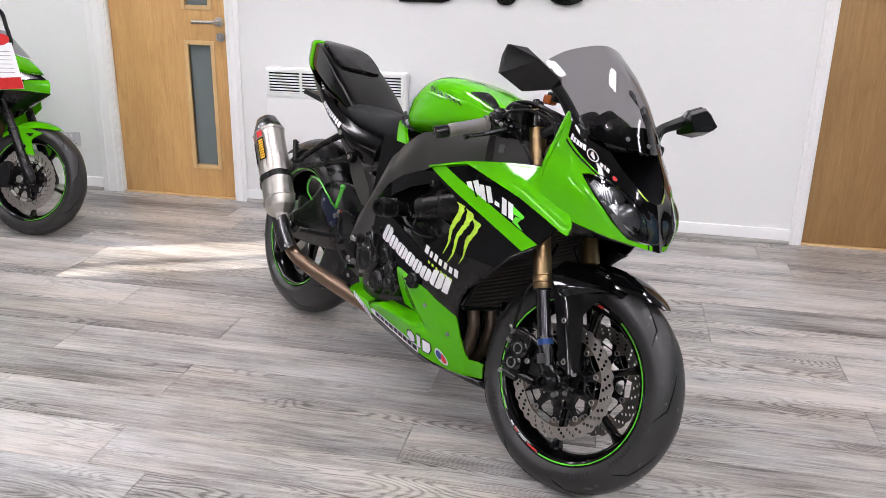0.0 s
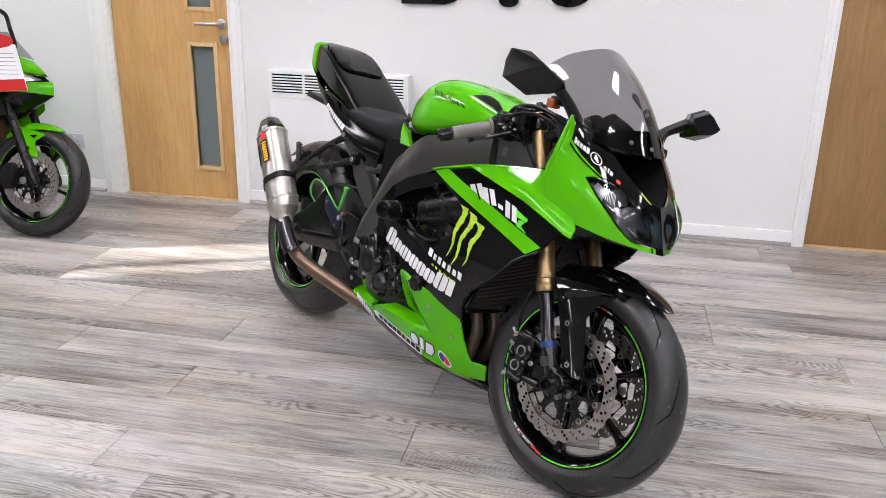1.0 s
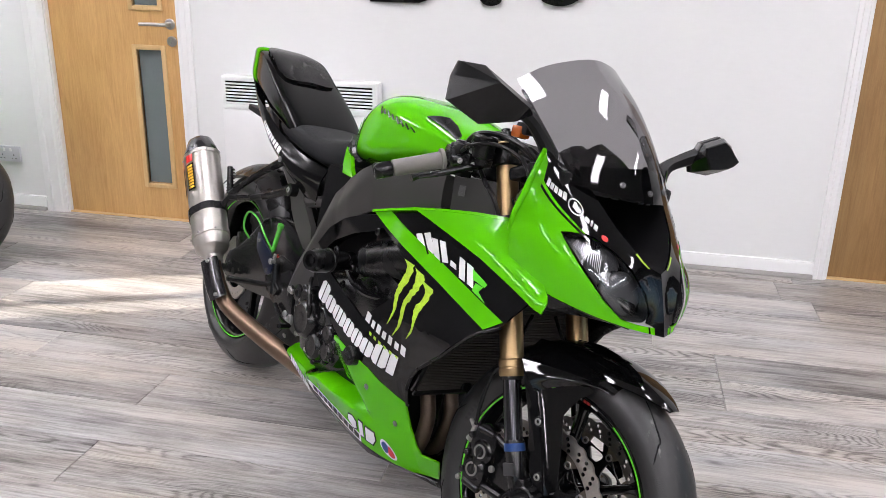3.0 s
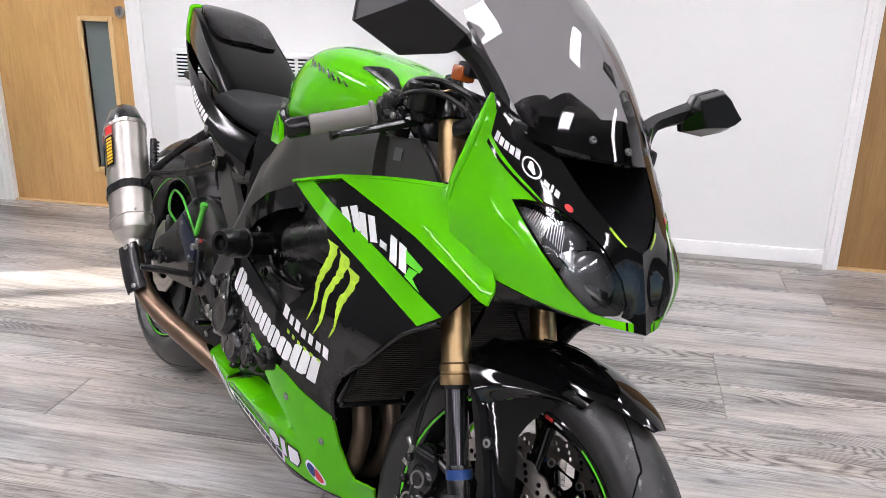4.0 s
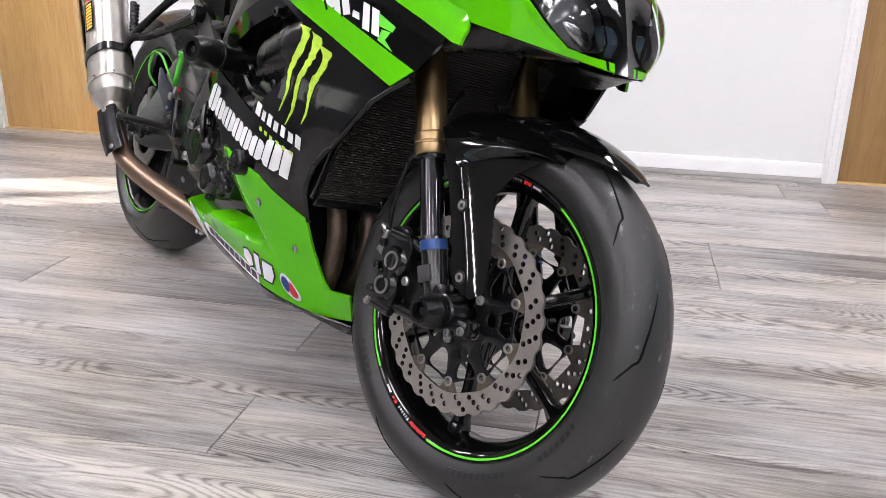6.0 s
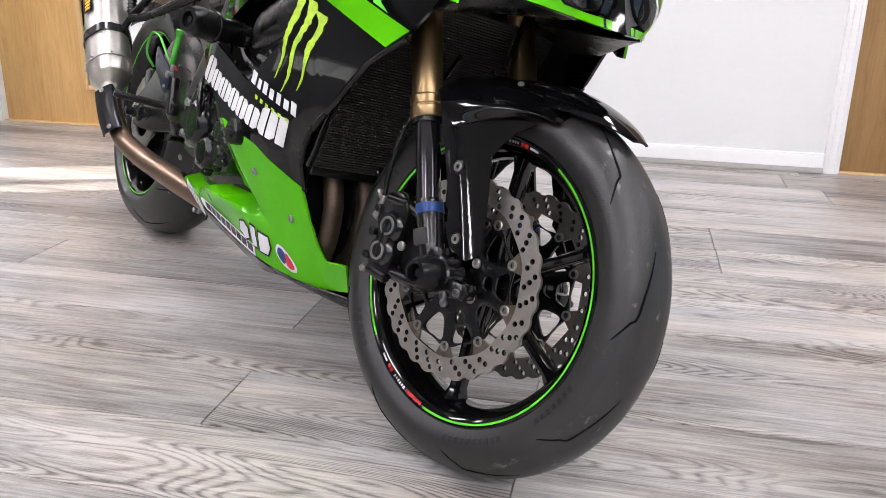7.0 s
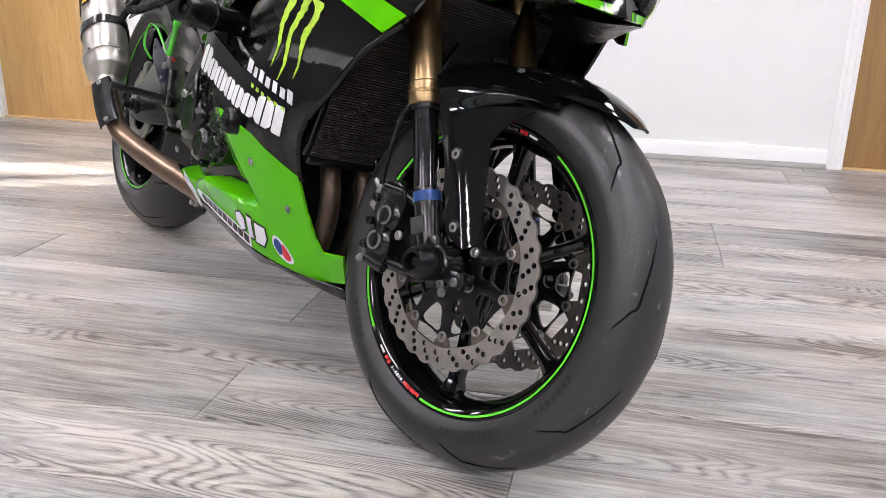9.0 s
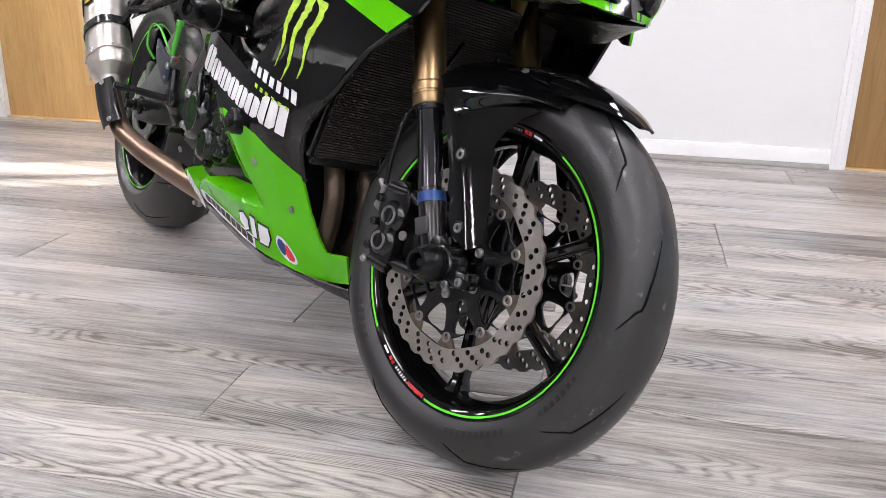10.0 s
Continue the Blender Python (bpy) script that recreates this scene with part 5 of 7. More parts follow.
# ---- nose, lamps, screen ----
NR = [[(1.325, 0.190, 0.752), (1.42, 0.172, 0.735), (1.50, 0.130, 0.722), (1.555, 0.068, 0.712), (1.587, 0, 0.706)],
      [(1.312, 0.207, 0.838), (1.40, 0.193, 0.822), (1.48, 0.152, 0.803), (1.532, 0.086, 0.787), (1.560, 0, 0.774)],
      [(1.330, 0.205, 0.915), (1.388, 0.183, 0.898), (1.445, 0.142, 0.882), (1.492, 0.080, 0.864), (1.524, 0, 0.848)],
      [(1.338, 0.190, 1.000), (1.362, 0.165, 0.978), (1.392, 0.130, 0.958), (1.432, 0.070, 0.938), (1.462, 0, 0.926)]]


def nose(sd):
    base = patch([[(x, sd * y, z) for x, y, z in r] for r in NR])

    def f(u, v):
        """The nose's skin, swollen over the lamp."""
        p = base(u, v)
        k = max(0.0, 1 - ((u - 0.74) / 0.24) ** 2 - ((v - 0.30) / 0.30) ** 2)
        return p + Vector((0.72, sd * 0.68, 0.0)) * 0.013 * k * k * (3 - 2 * k)
    return f


LAMP = [(0.36, 0.52), (0.47, 0.565), (0.57, 0.585), (0.68, 0.555), (0.79, 0.48), (0.87, 0.33), (0.885, 0.18), (0.86, 0.10), (0.79, 0.07), (0.70, 0.07), (0.62, 0.17), (0.54, 0.29), (0.44, 0.43)]
MOUTH = [(0.60, 0.97), (0.73, 0.76), (0.85, 0.63), (0.93, 0.555), (1.0, 0.54)]
for sd in (-1, 1):
    Nf = nose(sd)
    fl = sd > 0
    cowl = part("nose_cowl", sheet([(0, 0.0), (0.60, 0.0), (0.93, 0.0), (0.93, 0.06), (0.80, 0.052), (0.70, 0.052), (0.605, 0.155), (0.525, 0.28), (0.425, 0.42), (0.345, 0.525), (0.40, 0.56), (0.50, 0.598), (0.42, 0.65), (0.12, 0.82), (0.10, 0.95), (0.0, 1.03)], Nf, 0.004, 0.002, 0.03, 0, fl), GREEN, bike, "lime green nose cowl", 40)
    part("nose_centre", sheet([(0.10, 0.95), (0.12, 0.82), (0.42, 0.65), (0.50, 0.602), (0.57, 0.602), (0.69, 0.572), (0.80, 0.495), (0.885, 0.335), (0.90, 0.18), (0.872, 0.085), (0.93, 0.065), (0.93, 0.0), (1.0, 0.0), *MOUTH[::-1], (0.5, 1.03), (0.0, 1.03)], Nf, 0.004, 0.0015, 0.03, 0, fl), GLOSS, bike, "gloss black nose centre round the air intake", 40)
    part("pin_stripe", sheet([(0.11, 0.765), (0.52, 0.555), (0.53, 0.570), (0.11, 0.79)], Nf, 0.001, 0.0032, 0.03, 0, fl), GLOSS, cowl)
    part("fleck_decal", sheet([(0.835, 0.618), (0.872, 0.575), (0.915, 0.542), (0.922, 0.550), (0.880, 0.588), (0.846, 0.630)], Nf, 0.0006, 0.0026, 0.02, 0, fl), LIME, bike, "small yellow-green fleck decal")
    part("pin_stripe", sheet([(0.885, 0.0), (0.897, 0.0), (0.897, 0.06), (0.885, 0.055)], Nf, 0.001, 0.0032, 0.03, 0, fl), GLOSS, cowl)
    # headlamp: fluted reflector, two deep bowls and a clear cover
    lampo = part("headlamp", sheet(LAMP, Nf, 0.004, -0.030, 0.04, 2, fl), REFLECT, bike, "clear headlamp with a fluted reflector")
    loop = outline(LAMP, 2)
    rim0 = [Nf(p[0], p[1]) for p in loop]
    cen = sum(rim0, Vector()) / len(rim0)
    back = Vector((-0.85, -sd * 0.45, 0.0)) * 0.05
    part("lamp_shell", skin_rings([rim0, [cen + (p - cen) * 0.97 + back for p in rim0]], False), DARK, lampo)
    part("lamp_shell", skin_rings([[cen + (p - cen) * 0.99 + back * 0.9 for p in rim0], [cen + (p - cen) * 0.98 + back * 1.1 for p in rim0]], True), DARK, lampo)
    ln = part("lens", sheet(LAMP, Nf, 0.0, 0.0032, 0.03, 2, fl), LENS, lampo, "clear lamp lens", 60)
    ln.visible_shadow = False
    for (u, v), rr in (((0.765, 0.25), 0.047), ((0.665, 0.42), 0.037)):
        ax = Vector((0.90, sd * 0.40, 0.08)).normalized()
        q = Nf(u, v) - ax * 0.046
        part("lamp_dome", turned(q, ax, [(0.0, rr)] + [(0.016 * math.sin(a), rr * math.cos(a)) for a in np.linspace(0.1, 1.5, 9)], 36), DOME, lampo, "dark glass lamp dome", 60)
    for k in range(16):
        u = 0.425 + k * 0.0112
        part("reflector_rib", sheet([(u, 0.478 - 0.60 * (u - 0.43)), (u + 0.0032, 0.475 - 0.60 * (u - 0.43)), (u + 0.034, 0.548 - 0.12 * (u - 0.43)), (u + 0.031, 0.55 - 0.12 * (u - 0.43))], Nf, 0.006, -0.014, 0.05, 0, fl), REFLECT2, lampo)
    # white ring and bar decals on the cowl
    sg = 1 if not fl else -1
    slants((0.155, 0.805), Vector((1, -0.16)).normalized(), Vector((0.10, 1.0)).normalized(), [(0.034, 0.06), (0.034, 0.05), (0.034, 0.05), (0.034, 0.05), (0.034, 0.06)], 0.009, Nf, 0.003 * sg, WHITE, bike, "white_bar_decal", 0.0)
    for rr_, mt, of in ((1.0, WHITE, 0.0028), (0.82, GLOSS, 0.0034)):
        part("ring_decal", sheet([(0.435 + 0.062 * rr_ * math.cos(a), 0.765 + 0.062 * rr_ * math.sin(a)) for a in np.linspace(0, 2 * math.pi, 24, endpoint=False)], Nf, 0.0005, of, 0.05, 0, fl), mt, bike)
    part("ring_decal", sheet([(0.41, 0.755), (0.445, 0.725), (0.458, 0.735), (0.445, 0.80), (0.425, 0.80)], Nf, 0.0005, 0.004, 0.05, 0, fl), WHITE, bike)
    part("red_dot_decal", sheet([(0.632 + 0.022 * math.cos(a), 0.632 + 0.022 * math.sin(a)) for a in np.linspace(0, 2 * math.pi, 16, endpoint=False)], Nf, 0.0005, 0.003, 0.05, 0, fl), RED, bike)
    slants((0.50, 0.700), Vector((1, -0.55)).normalized(), Vector((0.30, 1.0)).normalized(), [(0.032, 0.036), (0.013, 0.048), (0.026, 0.045)], 0.010, Nf, 0.003 * sg, WHITE, bike, "white_bar_decal", 0.0)
    # lower inner cowl behind the nose
    inner = patch([[(1.33, sd * 0.19, 0.752), (1.42, sd * 0.172, 0.735), (1.50, sd * 0.13, 0.722), (1.555, sd * 0.068, 0.712)],
                   [(1.30, sd * 0.17, 0.700), (1.365, sd * 0.16, 0.691), (1.425, sd * 0.125, 0.702), (1.48, sd * 0.06, 0.712)],
                   [(1.25, sd * 0.12, 0.72), (1.29, sd * 0.1, 0.72), (1.32, sd * 0.08, 0.72), (1.34, sd * 0.04, 0.72)]])
    part("inner_cowl", sheet([(0, 0), (1, 0), (1, 1), (0, 1)], inner, 0.003, 0, 0.1, 0, fl), SATIN, bike, "", 50)
    part("inner_cowl", sheet([(0, 0), (1, 0), (1, 1), (0, 1)], patch([[(1.31, sd * 0.203, 0.842), (1.34, sd * 0.19, 0.79), (1.33, sd * 0.19, 0.752), (1.30, sd * 0.175, 0.728)], [(1.26, sd * 0.13, 0.86), (1.27, sd * 0.12, 0.80), (1.26, sd * 0.12, 0.76), (1.25, sd * 0.12, 0.735)]]), 0.003, 0, 0.1, 0, fl), SATIN, bike)

# rolled rim along the cowl's inner edge
for sd in (-1,):
    part("cowl_rim", tube([nose(sd)(0.0, v) + Vector((0, sd * 0.002, 0)) for v in (0.30, 0.42, 0.54, 0.66, 0.78, 0.90, 1.02)], [0.004, 0.006, 0.007, 0.007, 0.007, 0.006, 0.004], 10, 4), GREEN, bike, "lime green rolled rim of the nose cowl", 60)

# air intake: a deep dark throat between the lamps
lip = [nose(-1)(u, v) for u, v in MOUTH] + [nose(1)(u, v) for u, v in MOUTH[-2::-1]]
mid_ = sum(lip, Vector()) / len(lip)
part("air_intake", skin_rings([[p + Vector((-0.002, 0, 0)) for p in lip], [mid_ + (p - mid_) * 0.92 + Vector((-0.06, 0, 0)) for p in lip], [mid_ + (p - mid_) * 0.6 + Vector((-0.16, 0, 0.01)) for p in lip]][::-1], False), DARK, bike, "deep black air intake")
part("intake_back", skin_rings([[mid_ + (p - mid_) * 0.62 + Vector((-0.155, 0, 0.01)) for p in lip], [mid_ + (p - mid_) * 0.3 + Vector((-0.17, 0, 0.01)) for p in lip]]), DARK, bike)

# screen: a double-bubble shell
SC = [[(1.395, -0.150, 0.950), (1.432, -0.105, 0.948), (1.462, -0.05, 0.945), (1.472, 0, 0.944), (1.462, 0.05, 0.945), (1.432, 0.105, 0.948), (1.385, 0.145, 0.945)],
      [(1.318, -0.158, 1.022), (1.362, -0.118, 1.032), (1.400, -0.06, 1.042), (1.412, 0, 1.045), (1.400, 0.06, 1.042), (1.360, 0.112, 1.034), (1.308, 0.143, 1.022)],
      [(1.225, -0.155, 1.082), (1.282, -0.120, 1.112), (1.316, -0.06, 1.130), (1.328, 0, 1.136), (1.316, 0.055, 1.134), (1.284, 0.105, 1.124), (1.245, 0.140, 1.105)],
      [(1.150, -0.140, 1.128), (1.182, -0.105, 1.165), (1.212, -0.052, 1.192), (1.224, 0, 1.205), (1.218, 0.05, 1.203), (1.204, 0.095, 1.195), (1.185, 0.132, 1.178)]]
screen = part("windscreen", sheet([(0, 0), (1, 0), (1, 1), (0, 1)], patch(SC), 0.0, 0, 0.05), SMOKE, bike, "smoked double-bubble windscreen", 80)
screen.visible_shadow = False
part("screen_print", sheet([(0.05, 0.0), (0.95, 0.0), (0.9, 0.16), (0.5, 0.21), (0.1, 0.16)], patch(SC), 0.0, 0.0015, 0.05, 0, True), GLOSS, screen, "black lower band of the screen", 80)
for u, v in ((0.30, 0.08), (0.50, 0.06), (0.70, 0.08)):
    p = patch(SC)(u, v)
    bolt(p, (0.8, (u - 0.5) * 1.5, 0.5), 0.006, 0.005, STEELD, screen)
# screen brackets and dash
for sd in (-1, 1):
    part("screen_stay", sheet([(0, 0), (1, 0), (1, 1), (0, 1)], patch([[(1.335, sd * 0.185, 1.0), (1.30, sd * 0.18, 1.04), (1.25, sd * 0.175, 1.085), (1.205, sd * 0.165, 1.11)], [(1.392, sd * 0.150, 0.955), (1.335, sd * 0.158, 1.01), (1.27, sd * 0.16, 1.06), (1.215, sd * 0.158, 1.10)]]), 0.006, 0, 0.1, 0, sd < 0), SATIN, bike)
part("dash", joined(box((1.285, 0, 0.968), (0.06, 0.15, 0.09), 0.02, Matrix.Rotation(radians(-35), 4, "Y")), turned((1.262, -0.03, 0.982), (-0.8, 0, 0.6), [(0, 0.040), (0.012, 0.040), (0.014, 0.036)], 28)), SATIN, bike)
part("dash_shroud", sheet([(0, 0), (1, 0), (1, 1), (0, 1)], patch([[(1.40, -0.13, 0.940), (1.44, 0, 0.938), (1.40, 0.13, 0.940)], [(1.345, -0.085, 0.972), (1.375, 0, 1.005), (1.345, 0.085, 0.972)], [(1.29, -0.07, 0.985), (1.305, 0, 1.035), (1.29, 0.07, 0.985)]]), 0.003, 0, 0.1), SATIN, bike, "black dash shroud")


for sd in (-1, 1):
    part("inner_duct", joined(rod((1.250, sd * 0.115, 0.885), (1.31, sd * 0.140, 0.915), 0.032, 0.030, 24, 0.006), rod((1.235, sd * 0.110, 0.875), (1.255, sd * 0.117, 0.888), 0.026, None, 24), box((1.255, sd * 0.14, 0.945), (0.075, 0.05, 0.030), 0.010, Matrix.Rotation(-0.4, 4, "Y"))), SATIN, bike, "black air duct inside the fairing")


# mirrors
def mirror(sd):
    c = Vector((1.350, -0.358, 1.083)) if sd < 0 else Vector((1.315, 0.355, 1.068))
    stem = part("mirror_stalk", joined(tube([(1.348, 0.158, 0.955), (1.332, 0.178, 0.978), (1.312, 0.213, 1.010), (1.308, 0.255, 1.030), (1.314, 0.305, 1.052)], [0.020, 0.018, 0.0165, 0.0165, 0.020], 6), box((1.352, 0.155, 0.955), (0.07, 0.026, 0.034), 0.01)) if sd > 0 else joined(tube([(1.348, sd * 0.158, 0.960), (1.330, sd * 0.178, 1.005), (1.312, sd * 0.215, 1.048), (1.308, sd * 0.262, 1.070), (1.318, sd * 0.315, 1.077)], [0.019, 0.016, 0.014, 0.014, 0.016], 8),
                                       box((1.352, sd * 0.155, 0.955), (0.07, 0.026, 0.034), 0.01)), STALK, None)
    # near housing: a flat rim with facets drawn to one ridge, which falls towards the stalk
    loop = [(-0.094, 0.016), (-0.084, 0.044), (-0.036, 0.046), (0.075, -0.008), (0.080, -0.024), (0.046, -0.042), (-0.024, -0.058), (-0.096, -0.026)]
    head = bmesh.new()

    def ring(f, k):
        return [head.verts.new((f, -sd * p[0] * k, p[1] * k)) for p in loop]
    lines = [ring(0.0, 0.97), ring(0.003, 1.0), ring(0.009, 1.0), ring(0.011, 0.95), ring(0.014, 0.95), ring(0.016, 0.985)]
    head.faces.new(lines[0])
    for lo_, hi_ in zip(lines, lines[1:]):
        for k in range(8):
            head.faces.new((lo_[k], lo_[(k + 1) % 8], hi_[(k + 1) % 8], hi_[k]))
    peak, end, rim = head.verts.new((0.066, sd * 0.026, 0.016)), head.verts.new((0.034, -sd * 0.058, -0.014)), lines[-1]
    for k in (6, 7, 0, 1):
        head.faces.new((rim[k], rim[(k + 1) % 8], peak))
    for k in (3, 4):
        head.faces.new((rim[k], rim[(k + 1) % 8], end))
    head.faces.new((rim[2], rim[3], end, peak))
    head.faces.new((rim[5], rim[6], peak, end))
    if sd > 0:
        # the far mirror is turned outwards and shows its faceted front
        back = [(0.298, 1.014), (0.286, 1.036), (0.310, 1.086), (0.373, 1.109), (0.425, 1.095), (0.437, 1.062), (0.415, 1.030), (0.360, 1.014)]
        nose = [(0.300, 1.030), (0.272, 1.058), (0.265, 1.076), (0.325, 1.099), (0.345, 1.092), (0.396, 1.062), (0.380, 1.048), (0.360, 1.040)]
        mid_loop = [((a[0] + b[0]) / 2, (a[1] + b[1]) / 2 + (0.003 if i in (2, 3) else 0)) for i, (a, b) in enumerate(zip(back, nose))]
        cy, cz = 0.362, 1.062
        rings = [[Vector((x, cy + (y - cy) * k, cz + (z - cz) * k)) for y, z in lp] for x, lp, k in ((1.306, back, 0.97), (1.309, back, 1.0), (1.318, back, 1.0), (1.321, back, 0.96), (1.346, mid_loop, 1.0), (1.368, nose, 1.0), (1.372, nose, 0.97))]
        head = skin_rings(rings, True)
        gl = skin_rings([[Vector((x, cy + (y - cy) * k, cz + (z - cz) * k)) for y, z in back] for x, k in ((1.3055, 0.92), (1.3035, 0.90))], True)
        h = part("mirror", head, HOUSING, bike, "black angular rear-view mirror on a stalk", 15)
        stem.parent = h
        part("mirror_glass", gl, MIRROR, h)
        return
    head.transform(Matrix.Translation(c) @ Matrix.Rotation(radians(-6), 4, "Y") @ Matrix.Rotation(radians(sd * 12), 4, "Z"))
    h = part("mirror", head, HOUSING, bike, "black angular rear-view mirror on a stalk", 9)
    stem.parent = h
    gl = skin_rings([[Vector((-0.002, -sd * p[0] * 0.80, p[1] * 0.78)) for p in loop], [Vector((-0.004, -sd * p[0] * 0.78, p[1] * 0.76)) for p in loop]], True)
    gl.transform(Matrix.Translation(c) @ Matrix.Rotation(radians(-6), 4, "Y") @ Matrix.Rotation(radians(sd * 12), 4, "Z"))
    part("mirror_glass", gl, MIRROR, h)


mirror(-1)
mirror(1)
for sd in (-1, 1):
    at = Vector((1.268, -0.200, 1.024)) if sd < 0 else Vector((1.285, 0.200, 0.985))
    lamp = part("indicator", box(at, (0.030, 0.030, 0.026), 0.007), AMBER, bike, "amber indicator lens")
    part("indicator_body", box(at + Vector((0.010, -sd * 0.006, 0.008)), (0.034, 0.034, 0.024), 0.006), STALK, lamp, "black indicator body")

# ---- bars, levers, controls (turned with the fork) ----
for sd in (-1, 1):
    if sd < 0:
        i, e = Vector((1.070, -0.185, 0.935)), Vector((1.000, -0.345, 0.868))
    else:
        i, e = Vector((1.010, 0.195, 0.935)), Vector((0.905, 0.335, 0.868))
    d = (e - i).normalized()
    bar = part("handlebar", joined(rod(i - d * 0.075, e, 0.011), turned(i - d * 0.082 - Vector((-0.006, 0, 0.02)), STEM, [(0, 0.034), (0.03, 0.034), (0.033, 0.031)], 24)), MATT, bike, "black clip-on handlebar")
    part("grip", turned(i + d * 0.032, d, [(0, 0.024), (0.003, 0.0255), (0.008, 0.0255), (0.010, 0.0195), (0.05, 0.0186), (0.10, 0.0188), (0.117, 0.0186), (0.118, 0.014)], 28), GRIP, bar, "grey rubber grip")
    part("bar_end", turned(i + d * 0.152, d, [(0, 0.0165), (0.003, 0.0175), (0.036, 0.0185), (0.04, 0.016), (0.04, 0.009), (0.036, 0.008)], 24), SATIN, bar)
    part("switch_housing", joined(box(i + d * 0.010, (0.05, 0.045, 0.055), 0.012, Matrix.Rotation(0.4 * sd, 4, "Z")), box(i + d * 0.002 + Vector((0.012, 0, 0.02)), (0.04, 0.05, 0.026), 0.008)), SATIN, bar)
    fwd = Vector((0.90, sd * 0.25, -0.05)).normalized()
    lv0 = i + fwd * 0.052 + Vector((0, 0, -0.012))
    part("brake_lever", joined(tube([lv0 - d * 0.03, lv0 + d * 0.02 + fwd * 0.006, lv0 + d * 0.07 + fwd * 0.012, lv0 + d * 0.105 + fwd * 0.006, lv0 + d * 0.125 + fwd * 0.010], [0.010, 0.0085, 0.0065, 0.006, 0.0085], 10)), MATT, bar, "black alloy lever")
    part("lever_print", rod(lv0 + d * 0.055 + fwd * 0.012 + Vector((0, 0, 0.0015)), lv0 + d * 0.085 + fwd * 0.010 + Vector((0, 0, 0.0015)), 0.0055, None, 8), GREYTXT, bar)
    part("master_cylinder", joined(rod(i - d * 0.05 + fwd * 0.05, i + d * 0.005 + fwd * 0.045, 0.0135), box(i - d * 0.02 + fwd * 0.036 + Vector((0, 0, -0.004)), (0.035, 0.05, 0.03), 0.006), rod(i - d * 0.035 + fwd * 0.04, i - d * 0.035 + fwd * 0.04 + Vector((0, 0, 0.055)), 0.016)), MATT, bar)
    part("lever_pivot", rod(lv0 - d * 0.012 + Vector((0, 0, -0.012)), lv0 - d * 0.012 + Vector((0, 0, 0.014)), 0.006), SILVER, bar)
    part("control_cable", tube([i - d * 0.01, i - d * 0.05 + fwd * 0.03 + Vector((0, 0, 0.02)), Vector((1.20, sd * 0.10, 0.965)), Vector((1.24, sd * 0.03, 0.93)), Vector((1.20, 0, 0.85))], 0.0035, 8), SATIN, bar)
    part("control_cable", tube([i + Vector((0, 0, 0.03)), i - d * 0.06 + Vector((0.03, 0, 0.045)), Vector((1.24, sd * 0.12, 0.965)), Vector((1.26, sd * 0.06, 0.90)), Vector((1.20, sd * 0.05, 0.80))], 0.003, 8), SATIN, bar)
    part("reservoir", joined(turned(i - d * 0.035 + fwd * 0.055 + Vector((0, 0, -0.012)), (0.1, 0, 1), [(0, 0.020), (0.022, 0.022), (0.024, 0.025), (0.032, 0.025), (0.034, 0.022)], 24), box(i - d * 0.05 + fwd * 0.02, (0.05, 0.03, 0.03), 0.008)), SATIN, bar, "black fluid reservoir")
    part("clutch_cable", tube([i + Vector((0.01, 0, 0.022)), i - d * 0.05 + Vector((0.03, 0, 0.052)), Vector((1.20, sd * 0.15, 1.0)), Vector((1.26, sd * 0.13, 0.985)), Vector((1.30, sd * 0.12, 0.93))], 0.0042, 8), SATIN, bar)
    part("switch_block", box(i - d * 0.015 + Vector((0.004, 0, -0.032)), (0.032, 0.034, 0.03), 0.006), SATIN, bar)
    part("adjuster", rod(lv0 - d * 0.002 + Vector((0, 0, 0.004)), lv0 - d * 0.018 + fwd * 0.004 + Vector((0, 0, 0.006)), 0.007), SILVER, bar)
    part("brake_hose", tube([i - d * 0.05 + fwd * 0.05, i - d * 0.075 + fwd * 0.075 + Vector((0, 0, -0.02)), Vector((1.225, sd * 0.13, 0.86)), Vector((1.23, sd * 0.12, 0.78)), Vector((1.25, sd * 0.08, 0.64))], 0.0045, 8), SATIN, bar)

# cables, hoses and brackets between the bars and the dash
for pts, r in (([(1.068, -0.175, 0.960), (1.12, -0.190, 0.995), (1.19, -0.180, 1.005), (1.26, -0.150, 0.985), (1.30, -0.120, 0.935)], 0.0060),
               ([(1.075, -0.160, 0.950), (1.13, -0.160, 0.990), (1.20, -0.150, 1.000), (1.27, -0.120, 0.960)], 0.0050),
               ([(1.085, -0.200, 0.945), (1.15, -0.215, 0.975), (1.22, -0.200, 0.985), (1.28, -0.175, 0.960), (1.30, -0.165, 0.900)], 0.0045),
               ([(1.10, -0.150, 0.930), (1.16, -0.170, 0.900), (1.20, -0.160, 0.860), (1.22, -0.140, 0.800)], 0.0055),
               ([(1.12, -0.130, 0.950), (1.17, -0.090, 0.975), (1.23, -0.040, 0.970), (1.27, 0.020, 0.940)], 0.0050)):
    part("control_cable", tube(pts, r, 8, 5), SATIN, bike, "black control cable")
part("throttle_housing", joined(rod((1.078, -0.168, 0.938), (1.062, -0.208, 0.924), 0.030, 0.027, 24, 0.005), box((1.088, -0.185, 0.962), (0.045, 0.034, 0.026), 0.008, Matrix.Rotation(0.5, 4, "Z"))), MATT, bike, "black throttle housing")
